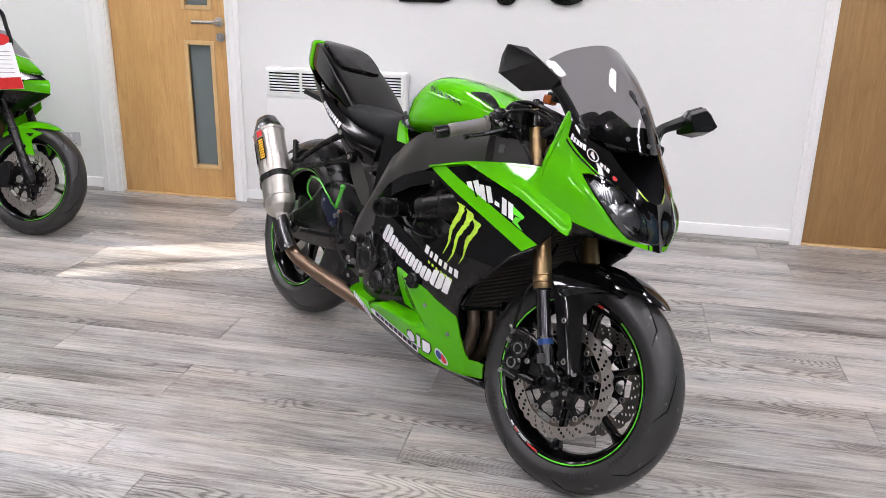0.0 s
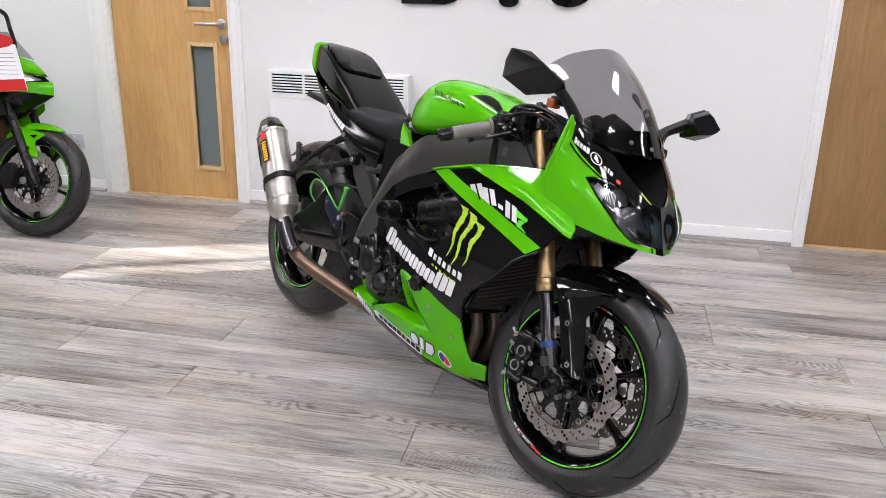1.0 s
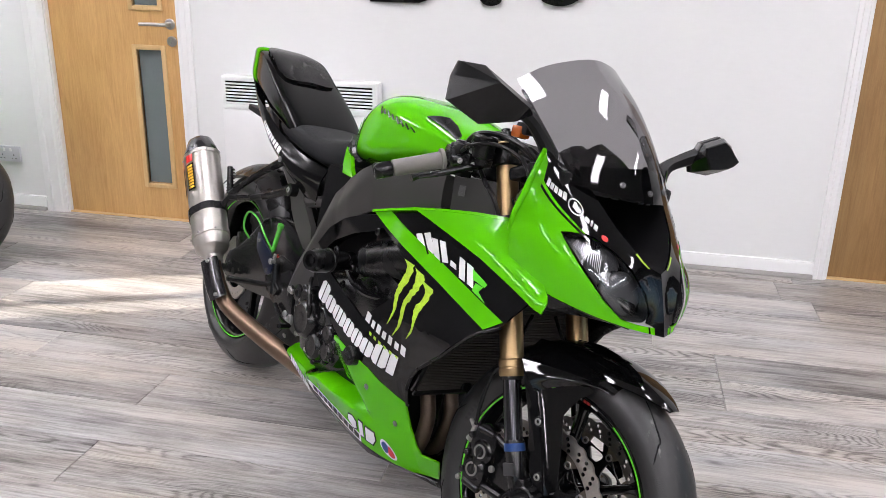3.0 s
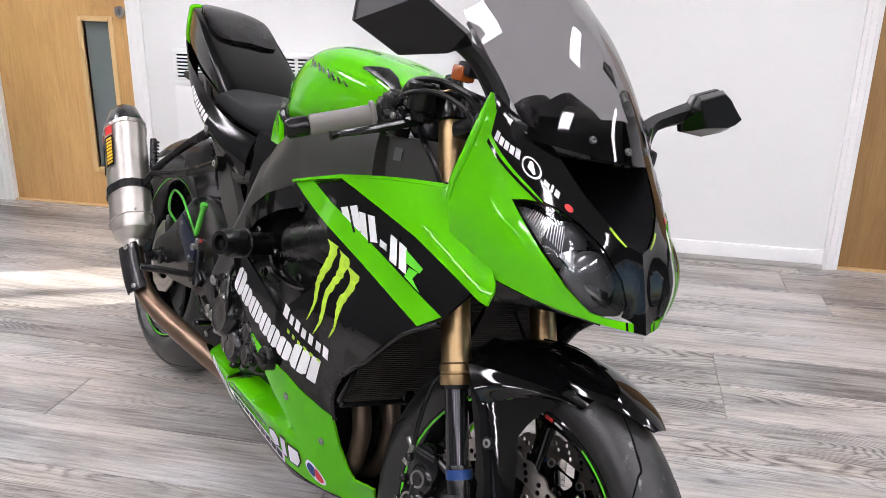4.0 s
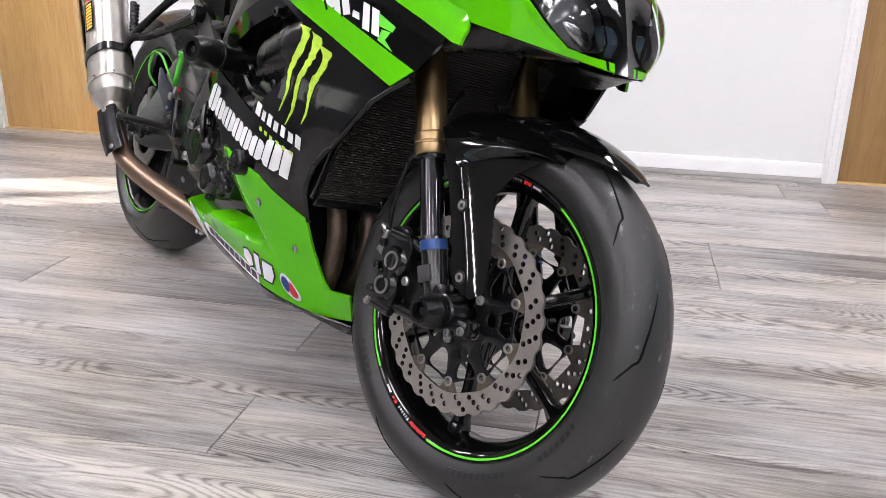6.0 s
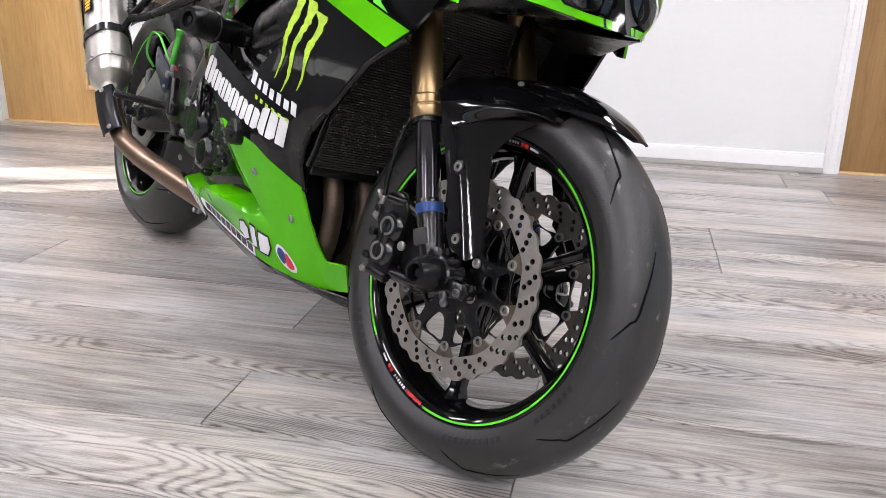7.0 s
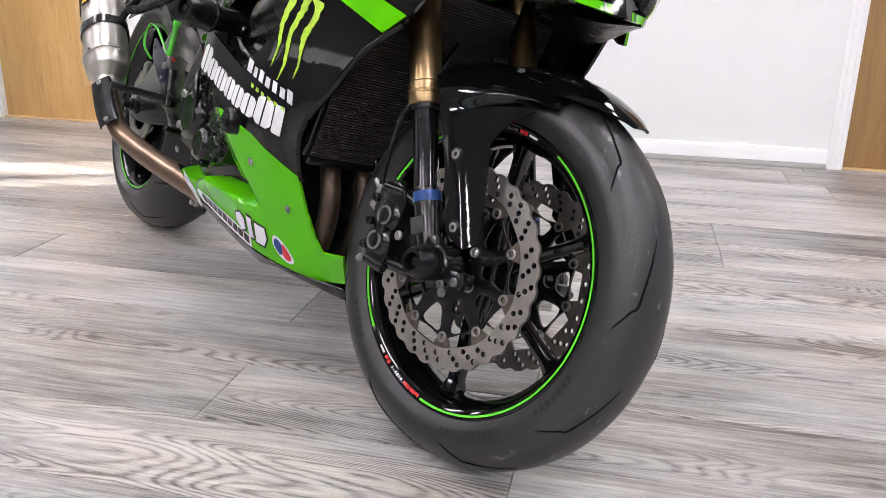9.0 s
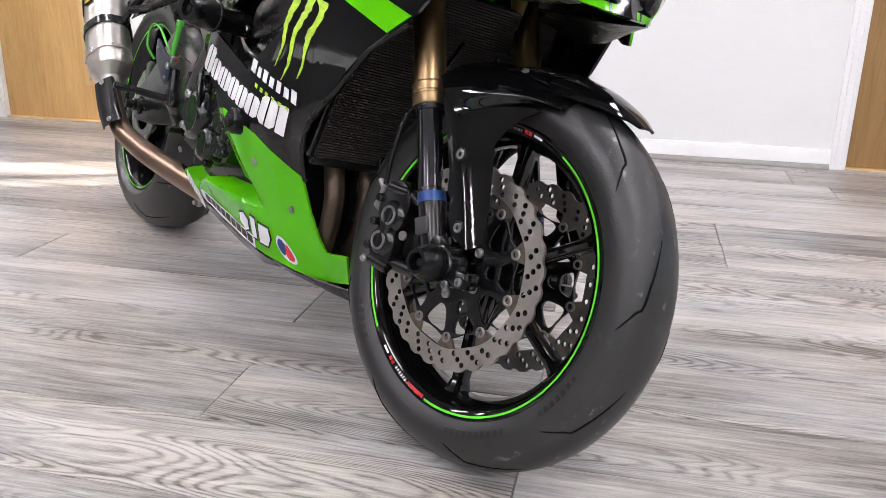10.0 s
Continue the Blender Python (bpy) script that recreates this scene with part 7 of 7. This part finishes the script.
# silencer: six-sided rounded can with carbon end
CAN0, CAN1 = Vector((0.022, -0.262, 0.400)), Vector((-0.262, -0.255, 0.712))
cd = (CAN1 - CAN0).normalized()
cs = Vector((0, 1, 0)) - cd * cd.y
cs.normalize()
cu = cd.cross(cs)


def can_ring(s, rx0, ry0):
    """A rounded six-cornered section s along the can."""
    out = []
    for a in np.linspace(0, 2 * math.pi, 48, endpoint=False):
        k = 1.0 - 0.055 * (1 - abs(math.cos(3 * a)) ** 0.8)
        rx, ry = rx0 * 1.12, ry0 * 1.12
        out.append(CAN0 + cd * s + cs * rx * k * math.cos(a) + cu * ry * k * math.sin(a))
    return out


LEN = (CAN1 - CAN0).length
can = part("silencer", skin_rings([can_ring(s, a, b) for s, a, b in ((0.010, 0.0455, 0.0545), (0.018, 0.0485, 0.0585), (0.045, 0.0510, 0.0620), (0.10, 0.0525, 0.0640), (0.20, 0.053, 0.0645), (LEN - 0.07, 0.052, 0.063), (LEN - 0.065, 0.0515, 0.0625))]), STEEL, bike, "brushed titanium silencer can")
part("silencer_inlet", skin_rings([can_ring(s, a, b) for s, a, b in ((-0.035, 0.0265, 0.0265), (-0.016, 0.0270, 0.0270), (-0.010, 0.0300, 0.0320), (0.011, 0.0460, 0.0550))]), STEEL, can)
part("silencer_end_cap", skin_rings([can_ring(s, a, b) for s, a, b in ((LEN - 0.068, 0.0535, 0.0645), (LEN - 0.060, 0.0535, 0.0640), (LEN - 0.002, 0.036, 0.041), (LEN + 0.001, 0.033, 0.038), (LEN + 0.000, 0.028, 0.031), (LEN - 0.05, 0.026, 0.028))]), CARBON, can, "carbon fibre end cap")
for s in (0.047, LEN - 0.075):
    part("can_band", skin_rings([can_ring(s, 0.0535, 0.065), can_ring(s, 0.0545, 0.066), can_ring(s + 0.012, 0.0545, 0.066), can_ring(s + 0.012, 0.0535, 0.065)]), STEEL, can)
    for k in range(7):
        a = k * 2 * math.pi / 7
        p = CAN0 + cd * (s + 0.006) + cs * 0.061 * math.cos(a) + cu * 0.0739 * math.sin(a)
        part("rivet", turned(p, p - CAN0 - cd * (s + 0.006), [(-0.002, 0.0035), (0.0015, 0.0035), (0.0025, 0.002)], 8), SILVER, can)
part("can_clamp", skin_rings([can_ring(0.128, 0.0535, 0.065), can_ring(0.128, 0.057, 0.0685), can_ring(0.152, 0.057, 0.0685), can_ring(0.152, 0.0535, 0.065)]), CARBON, can, "carbon clamp band")


def can_face(a, b):
    """The outward side of the can: a along, b round."""
    t = math.pi + b
    k = 1.0 - 0.055 * (1 - abs(math.cos(3 * t)) ** 0.8)
    return CAN0 + cd * a + cs * 0.060 * k * math.cos(t) + cu * 0.0728 * k * math.sin(t)


for b0, b1, a0, a1, mt in ((-0.58, -0.12, 0.212, 0.312, DARK), (-0.55, -0.15, 0.318, 0.345, RED)):
    for k in (0,):
        part("can_label", sheet([(a0, b0), (a1, b0), (a1, b1), (a0, b1)], can_face, 0.0, -0.003, 0.02), mt, can)
        part("can_label", sheet([(a0, -b1), (a1, -b1), (a1, -b0), (a0, -b0)], can_face, 0.0, -0.003, 0.02), mt, can)
for k in range(8):
    part("can_print", sheet([(0.218 + k * 0.0112, 0.20), (0.226 + k * 0.0112, 0.20), (0.226 + k * 0.0112, 0.50), (0.218 + k * 0.0112, 0.50)], can_face, 0.0, -0.0042, 0.02), YELLOW, can)
link = part("link_pipe", tube([(0.010, -0.262, 0.408), (0.045, -0.262, 0.368), (0.095, -0.255, 0.315), (0.15, -0.243, 0.272), (0.24, -0.222, 0.248), (0.38, -0.19, 0.228), (0.53, -0.155, 0.212), (0.66, -0.11, 0.195), (0.78, -0.05, 0.185)], [0.026, 0.025, 0.025, 0.026, 0.027, 0.028, 0.028, 0.028, 0.03], 20), PIPE, bike, "heat-tinted titanium link pipe")
pp = [Vector(p) for p in ((0.041, -0.262, 0.376), (0.072, -0.260, 0.342), (0.104, -0.256, 0.308), (0.140, -0.250, 0.278))]
nrm_ = Vector((0.45, -0.84, 0.30)).normalized()
wid_ = (pp[3] - pp[0]).cross(nrm_).normalized()
hs = [p + nrm_ * 0.034 for p in pp]
part("heat_shield", sheet([(0, 0.1), (0.08, 0), (0.92, 0), (1, 0.1), (1, 0.9), (0.92, 1), (0.08, 1), (0, 0.9)], patch([[p + wid_ * 0.031 - nrm_ * 0.014 for p in hs], [p + wid_ * 0.023 for p in hs], [p - wid_ * 0.023 for p in hs], [p - wid_ * 0.031 - nrm_ * 0.014 for p in hs]]), 0.003, 0, 0.1), CARBON, link, "carbon heat shield", 35)
for q in (hs[0], hs[3]):
    bolt(Vector(q) * 0.85 + Vector(hs[1]) * 0.15, nrm_, 0.007, 0.005, SILVER, link)

for sd in (-1, 1):
    # passenger peg hanger: two arms meeting at the peg
    ty = -0.225 if sd < 0 else 0.225
    hang = part("peg_hanger", joined(tube([(0.19, sd * 0.152, 0.755), (0.10, sd * 0.18, 0.695), (0.03, sd * 0.205, 0.635), (-0.005, ty, 0.592)], [0.014, 0.011, 0.010, 0.012], 10),
                                     tube([(0.284, sd * 0.155, 0.680), (0.17, sd * 0.18, 0.635), (0.06, sd * 0.205, 0.597), (-0.005, ty, 0.585)], [0.015, 0.012, 0.010, 0.012], 10),
                                     rod((0.19, sd * 0.148, 0.755), (0.19, sd * 0.172, 0.755), 0.019), rod((0.284, sd * 0.148, 0.68), (0.284, sd * 0.175, 0.68), 0.020),
                                     tube([(-0.005, ty, 0.588), (-0.02, ty - 0.012 * sd * -1, 0.555), (-0.045, sd * 0.232, 0.535)], 0.009, 8)), SATIN, bike, "black passenger footrest hanger")
    for q in ((0.19, 0.755), (0.284, 0.68)):
        bolt((q[0], sd * 0.172, q[1]), (0, sd, 0), 0.009, 0.005, SILVER, hang)
    part("passenger_peg", joined(rod((-0.010, ty, 0.592), (-0.035, ty + sd * 0.006, 0.678), 0.0105, 0.009), *[rod((-0.012 - k * 0.0028, ty + sd * 0.001, 0.60 + k * 0.0095), (-0.0135 - k * 0.0028, ty + sd * 0.001, 0.604 + k * 0.0095), 0.0128, None, 10, 0.001) for k in range(8)]), MATT, hang, "ribbed folded passenger peg")
    # rider foot gear
    gear = part("footrest_bracket", joined(plate([(0.43, 0.47), (0.475, 0.43), (0.49, 0.35), (0.455, 0.32), (0.39, 0.34), (0.30, 0.375), (0.29, 0.40), (0.345, 0.425)], sd * 0.190, 0.014, (), 0.003, 1), plate([(0.30, 0.415), (0.345, 0.43), (0.40, 0.40), (0.38, 0.375), (0.33, 0.375)], sd * 0.203, 0.008, (), 0.002, 1)), MATT, bike, "black rider footrest bracket and heel guard")
    for q in ((0.325, 0.395), (0.475, 0.42), (0.47, 0.335), (0.345, 0.435)):
        bolt((q[0], sd * 0.197, q[1]), (0, sd, 0), 0.008, 0.008, SILVER, gear)
    part("footpeg", turned((0.318, sd * 0.205, 0.390), (-0.18, sd, 0.07), [(0, 0.0085)] + [(0.012 + 0.0062 * k + d_, r_) for k in range(17) for d_, r_ in ((0, 0.0082), (0.001, 0.0098), (0.0042, 0.0098), (0.0052, 0.0082))] + [(0.120, 0.0085)], 14), MATT, gear, "knurled alloy footpeg")
    part("brake_pedal", joined(tube([(0.40, sd * 0.205, 0.355), (0.47, sd * 0.215, 0.335), (0.54, sd * 0.225, 0.338)], 0.007, 8), rod((0.535, sd * 0.222, 0.338), (0.545, sd * 0.26, 0.340), 0.008)), MATT, gear)
# rear brake reservoir and its green hose on the right, and the navy heel plate
part("brake_reservoir", joined(rod((0.311, -0.200, 0.494), (0.330, -0.200, 0.572), 0.0072, 0.0072, 18), rod((0.329, -0.200, 0.568), (0.332, -0.200, 0.582), 0.0098)), GREENTUBE, bike, "green brake fluid tube")
part("reservoir_hose", tube([(0.075, -0.17, 0.47), (0.066, -0.19, 0.500), (0.060, -0.19, 0.535), (0.087, -0.19, 0.560), (0.147, -0.19, 0.555), (0.203, -0.19, 0.528), (0.270, -0.195, 0.502), (0.311, -0.20, 0.492)], 0.0034, 10), GREENTUBE, bike, "bright green hose")
part("heel_plate", plate([(0.222, 0.524), (0.243, 0.526), (0.291, 0.504), (0.350, 0.481), (0.350, 0.434), (0.312, 0.426), (0.282, 0.448), (0.232, 0.478)], -0.213, 0.004, (), 0.0012, 2), NAVY, bike, "dark blue anodised heel plate")
for q in ((0.335, 0.470), (0.325, 0.438), (0.243, 0.507)):
    bolt((q[0], -0.214, q[1]), (0, -1, 0), 0.006, 0.005, STEELD, bike)
part("brake_switch", rod((0.345, -0.20, 0.485), (0.352, -0.20, 0.491), 0.005), RED, bike)
part("brake_lead", tube([(0.352, -0.20, 0.491), (0.39, -0.205, 0.500), (0.44, -0.195, 0.490)], 0.0018, 6), SATIN, bike)
part("hose_fitting", joined(rod((0.345, -0.205, 0.470), (0.345, -0.222, 0.470), 0.009), rod((0.345, -0.21, 0.470), (0.352, -0.21, 0.495), 0.005)), SILVER, bike)
part("master_cylinder", rod((0.365, -0.20, 0.375), (0.350, -0.20, 0.465), 0.0115), MATT, bike)
# side stand on the left, reaching the floor
part("side_stand", joined(tube([(0.62, 0.13, 0.24), (0.60, 0.19, 0.13), (0.585, 0.236, 0.075)], [0.014, 0.012, 0.011], 12), box((0.585, 0.245, 0.069), (0.06, 0.035, 0.008), 0.003, Matrix.Rotation(radians(14.3), 4, "X"))), MATT, bike, "black side stand, down on the floor")
part("drain_stub", joined(rod((0.47, -0.10, 0.17), (0.47, -0.145, 0.165), 0.007), rod((0.47, -0.125, 0.167), (0.47, -0.135, 0.166), 0.011)), SILVER, bike)


# ---- second motorcycle, of which the front end shows ----
bike2 = tagged(new("motorcycle"), "green and black motorcycle with a price card, parked by the wall", "motorcycle")
bike2.matrix_world = pose(-2.805, 3.5587, 0.0038, -16, 0, 0) @ Matrix.Scale(0.92, 4)
HUB = Vector((0, 0, 0.305))
fw2 = part("front_wheel", turned(HUB, (0, 1, 0), [(-0.11, 0.011), (0.11, 0.011)], 16), MATT, bike2)
wheel(fw2, HUB, 0.312, 0.126, 0.064, 0.049, None, 5, True, 1.04)
brake_disc(fw2, HUB, -0.066, None, 0.176)
part("rear_wheel_tyre", turned((-1.40, 0, 0.33), (0, 1, 0), [(-0.07, 0.23), (-0.085, 0.28), (-0.05, 0.325), (0, 0.335), (0.05, 0.325), (0.085, 0.28), (0.07, 0.23)], 64, False, True), RUBBER, bike2)
part("rear_wheel_rim", turned((-1.40, 0, 0.33), (0, 1, 0), [(-0.07, 0.235), (-0.06, 0.21), (-0.02, 0.05), (0.02, 0.05), (0.06, 0.21), (0.07, 0.235)], 48), GLOSS, bike2)
RK = radians(25)
for sd in (-1, 1):
    b2 = Vector((0.045, sd * 0.098, 0.31))
    up2 = Vector((-math.sin(RK), 0, math.cos(RK)))
    part("fork_leg", joined(turned(b2, up2, [(-0.03, 0.020), (0.0, 0.030), (0.05, 0.028), (0.30, 0.027), (0.302, 0.0225), (0.62, 0.0225)], 24), rod(b2 + Vector((-0.045, 0, -0.005)), b2 + Vector((-0.045, sd * 0.03, -0.005)), 0.024)), SATIN, bike2, "black fork leg")
    part("axle_nut", turned((0, sd * 0.125, 0.305), (0, sd, 0), [(0, 0.02), (0.008, 0.02), (0.01, 0.016), (0.01, 0.009), (0.004, 0.008)], 20), SILVER, bike2)
    part("brake_caliper", plate([(-0.15, 0.37), (-0.10, 0.40), (-0.07, 0.35), (-0.08, 0.27), (-0.13, 0.25), (-0.16, 0.30)], sd * 0.085, 0.06, (), 0.008, 2), MATT, bike2)
g2 = []
for th, r, w, dr in ((64, 0.322, 0.036, 0.006), (70, 0.327, 0.058, 0.02), (80, 0.329, 0.072, 0.035), (93, 0.328, 0.080, 0.05), (106, 0.325, 0.084, 0.055), (125, 0.322, 0.08, 0.05)):
    d = Vector((math.cos(radians(th)), 0, math.sin(radians(th))))
    g2.append([HUB + d * (r - dr * abs(u) ** 2.6) + Vector((0, w * u, 0)) for u in (-1, -0.8, -0.4, 0, 0.4, 0.8, 1)])
mg2 = part("front_mudguard", sheet([(0, 0), (1, 0), (1, 1), (0, 1)], patch(g2), 0.004, 0, 0.07), GREEN, bike2, "lime green front mudguard", 40)
for sd in (-1, 1):
    part("guard_wing", sheet([(-0.085, 0.60), (0.0, 0.592), (0.10, 0.565), (0.04, 0.53), (0.034, 0.515), (0.062, 0.44), (-0.018, 0.448), (-0.05, 0.52)], lambda a, b, sd=sd: Vector((a, sd * (0.09 + 0.05 * (0.6 - b)), b)), 0.004, 0, 0.03, 0, sd > 0), GREEN, mg2, "", 40)
    part("guard_vent", sheet([(0.0, 0.558), (0.05, 0.562), (0.03, 0.542)], lambda a, b, sd=sd: Vector((a, sd * (0.0935 + 0.05 * (0.6 - b)), b)), 0.002, 0.002, 0.03, 0, sd > 0), DARK, mg2)
    bolt((0.0, sd * (0.098 + 0.05 * 0.1), 0.487), (0, sd, 0), 0.010, 0.004, SATIN, mg2)
# nose: green beak with slanted lamps
for sd in (-1, 1):
    n2_rows = ([[(-0.12, sd * 0.15, 0.70), (0.02, sd * 0.12, 0.712), (0.12, sd * 0.075, 0.716), (0.185, 0, 0.715)],
                [(-0.14, sd * 0.185, 0.78), (0.0, sd * 0.15, 0.775), (0.10, sd * 0.09, 0.778), (0.175, 0, 0.782)],
                [(-0.16, sd * 0.18, 0.86), (-0.03, sd * 0.15, 0.855), (0.055, sd * 0.085, 0.85), (0.11, 0, 0.846)],
                [(-0.18, sd * 0.165, 0.95), (-0.08, sd * 0.13, 0.925), (-0.01, sd * 0.075, 0.91), (0.03, 0, 0.905)]])
    n2 = patch([[(x - 0.115, y, z + 0.075) for x, y, z in r] for r in n2_rows])
    cw = part("nose_cowl", sheet([(0, 0), (1, 0), (1, 0.38), (0.62, 0.30), (0.60, 0.25), (0.28, 0.22), (0.25, 0.62), (0.8, 0.55), (1, 0.6), (1, 1), (0, 1)], n2, 0.004, 0, 0.05, 0, sd > 0), GREEN, bike2, "lime green pointed nose cowl", 40)
    part("headlamp", sheet([(0.28, 0.22), (0.60, 0.25), (0.62, 0.30), (1, 0.38), (1, 0.6), (0.8, 0.55), (0.25, 0.62)], n2, 0.01, -0.02, 0.05, 0, sd > 0), DARK, cw, "dark lamp recess")
    part("lamp_glass", sheet([(0.36, 0.30), (0.62, 0.33), (0.88, 0.42), (0.74, 0.50), (0.36, 0.54)], n2, 0.004, -0.006, 0.05, 0, sd > 0), REFLECT, cw, "slim clear lamp")
    part("inner_cowl", sheet([(0, 0), (1, 0), (1, 1), (0, 1)], patch([[(-0.235, sd * 0.15, 0.775), (-0.095, sd * 0.12, 0.787), (0.005, sd * 0.075, 0.791), (0.070, 0, 0.790)], [(-0.27, sd * 0.10, 0.64), (-0.19, sd * 0.08, 0.66), (-0.13, sd * 0.05, 0.68), (-0.10, 0, 0.69)]]), 0.003, 0, 0.1, 0, sd > 0), SATIN, bike2)
    part("side_fairing", sheet([(-0.12, 0.72), (-0.16, 0.92), (-0.40, 0.90), (-0.75, 0.80), (-0.80, 0.40), (-0.55, 0.22), (-0.42, 0.25), (-0.30, 0.55)], lambda a, b, sd=sd: Vector((a, sd * 0.19, b)), 0.006, 0, 0.06, 0, sd > 0), GREEN, bike2, "", 40)
s2 = part("windscreen", sheet([(0, 0), (1, 0), (1, 1), (0, 1)], patch([[(-0.16, -0.13, 1.0), (-0.08, 0, 0.985), (-0.16, 0.13, 1.0)], [(-0.28, -0.12, 1.11), (-0.24, 0, 1.13), (-0.28, 0.12, 1.11)]]), 0, 0, 0.1), SMOKE, bike2, "short tinted screen", 80)
s2.visible_shadow = False
for sd in (-1,):
    part("mirror", joined(tube([(-0.10, sd * 0.13, 1.0), (-0.07, sd * 0.155, 1.04), (-0.085, sd * 0.18, 1.12), (-0.10, sd * 0.205, 1.19), (-0.15, sd * 0.25, 1.22)], 0.011, 10), box((-0.19, sd * 0.33, 1.23), (0.05, 0.17, 0.09), 0.02)), SATIN, bike2, "black mirror on a stalk")
part("fuel_tank", loft([(-0.95, 0.10, 0.78, 0.90, 0.5), (-0.85, 0.15, 0.78, 1.0, 0.45), (-0.65, 0.165, 0.80, 1.04, 0.4), (-0.45, 0.14, 0.86, 1.01, 0.4), (-0.38, 0.09, 0.88, 0.96, 0.5)], 4, 28, 2.7), GREEN, bike2)
part("engine", loft([(-1.0, 0.14, 0.28, 0.55, 0.5), (-0.75, 0.18, 0.18, 0.75, 0.5), (-0.45, 0.17, 0.22, 0.82, 0.5), (-0.30, 0.12, 0.45, 0.85, 0.5)], 3, 20, 5), MATT, bike2)
part("seat", loft([(-1.70, 0.05, 0.98, 1.04, 0.5), (-1.45, 0.11, 0.88, 1.0, 0.5), (-1.15, 0.13, 0.78, 0.86, 0.5), (-0.93, 0.09, 0.78, 0.86, 0.5)], 4, 24, 3), SATIN, bike2)
part("swingarm", joined(plate([(-1.45, 0.30), (-1.38, 0.37), (-0.98, 0.46), (-0.92, 0.38), (-1.40, 0.27)], -0.12, 0.04, (), 0.006), plate([(-1.45, 0.30), (-1.38, 0.37), (-0.98, 0.46), (-0.92, 0.38), (-1.40, 0.27)], 0.12, 0.04, (), 0.006)), MATT, bike2)
part("side_stand", tube([(-0.80, 0.13, 0.26), (-0.82, 0.20, 0.13), (-0.83, 0.26, 0.083)], 0.012, 10), MATT, bike2)

# price card hung on the second motorcycle
card = tagged(part("price_card", slab([Vector(p) for p in ((-0.165, 0.772), (0.058, 0.791), (-0.033, 1.031), (-0.215, 1.028))], 0.003, (), SIDE), CARD), "white price card with red bands hung on the bars", "price card")
card.matrix_world = bike2.matrix_world @ pose(0, -0.200, 0)
part("red_band", slab([Vector(p) for p in ((-0.1645, 0.7725), (0.0575, 0.7915), (0.035, 0.851), (-0.178, 0.834))], 0.001, (), Matrix.Translation((0, -0.0022, 0)) @ SIDE), RED, card)
part("red_band", slab(outline([(-0.19, 1.005), (-0.07, 1.02), (-0.045, 1.05), (-0.08, 1.075), (-0.19, 1.08)], 2), 0.001, (), Matrix.Translation((0, -0.0022, 0)) @ SIDE), RED, card)
for k in range(6):
    part("print_line", slab([Vector(p) for p in ((-0.16, 0.868 + 0.022 * k), (0.0 - 0.008 * k, 0.872 + 0.022 * k), (0.0 - 0.008 * k, 0.875 + 0.022 * k), (-0.16, 0.871 + 0.022 * k))], 0.001, (), Matrix.Translation((0, -0.0022, 0)) @ SIDE), GREYTXT, card)


# ---- floor, laid in planks ----
floor = structure("floor", span(X0 - 0.1, X1 + 0.1, Y0 - 0.1, YW + 0.11, -0.10, -0.012), JOINT, "grey oak laminate floor laid in long planks", "floor")
PW, PL = 0.2155, 1.44
EDGE = 1.76          # one known joint between two rows
KNOWN = {0: -1.30, 1: -0.43, 2: -1.30, 3: -0.43, 4: -1.31, 5: -1.87}
plank_meshes = {}


def plank_mesh(w, l):
    key = (round(w, 3), round(l, 3))
    if key not in plank_meshes:
        g = 0.0009
        bm = bmesh.new()
        x0, x1, y0, y1 = -l / 2 + g, l / 2 - g, -w / 2 + g, w / 2 - g
        b = 0.0016
        rings = [[(x0, y0, -0.012), (x1, y0, -0.012), (x1, y1, -0.012), (x0, y1, -0.012)], [(x0, y0, -b * 0.6), (x1, y0, -b * 0.6), (x1, y1, -b * 0.6), (x0, y1, -b * 0.6)], [(x0 + b, y0 + b, 0), (x1 - b, y0 + b, 0), (x1 - b, y1 - b, 0), (x0 + b, y1 - b, 0)]]
        bm = skin_rings([[Vector(p) for p in r] for r in rings])
        bmesh.ops.recalc_face_normals(bm, faces=bm.faces)
        me = bpy.data.meshes.new("plank")
        bm.to_mesh(me)
        bm.free()
        me.materials.append(FLOOR)
        plank_meshes[key] = me
    return plank_meshes[key]


prnd = random.Random(11)
k0, k1 = math.floor((Y0 - EDGE) / PW), math.ceil((YW + 0.1 - EDGE) / PW)
for k in range(k0, k1):
    ya, yb = max(EDGE + k * PW, Y0), min(EDGE + (k + 1) * PW, YW + 0.1)
    if yb - ya < 0.02:
        continue
    j = KNOWN.get(k, X0 + prnd.random() * PL)
    x = j - PL * math.ceil((j - X0) / PL)
    while x < X1:
        xa, xb = max(x, X0), min(x + PL, X1)
        if xb - xa > 0.02:
            ob = new("plank", plank_mesh(yb - ya, xb - xa))
            ob.parent = floor
            ob.location = ((xa + xb) / 2, (ya + yb) / 2, 0)
        x += PL


# the plan was drawn in units of SIZE metres: bring every thing to true size
for ob in list(scene.objects):
    if ob.parent is None and ob.type in {"MESH", "EMPTY"}:
        ob.matrix_world = Matrix.Scale(SIZE, 4) @ ob.matrix_basis
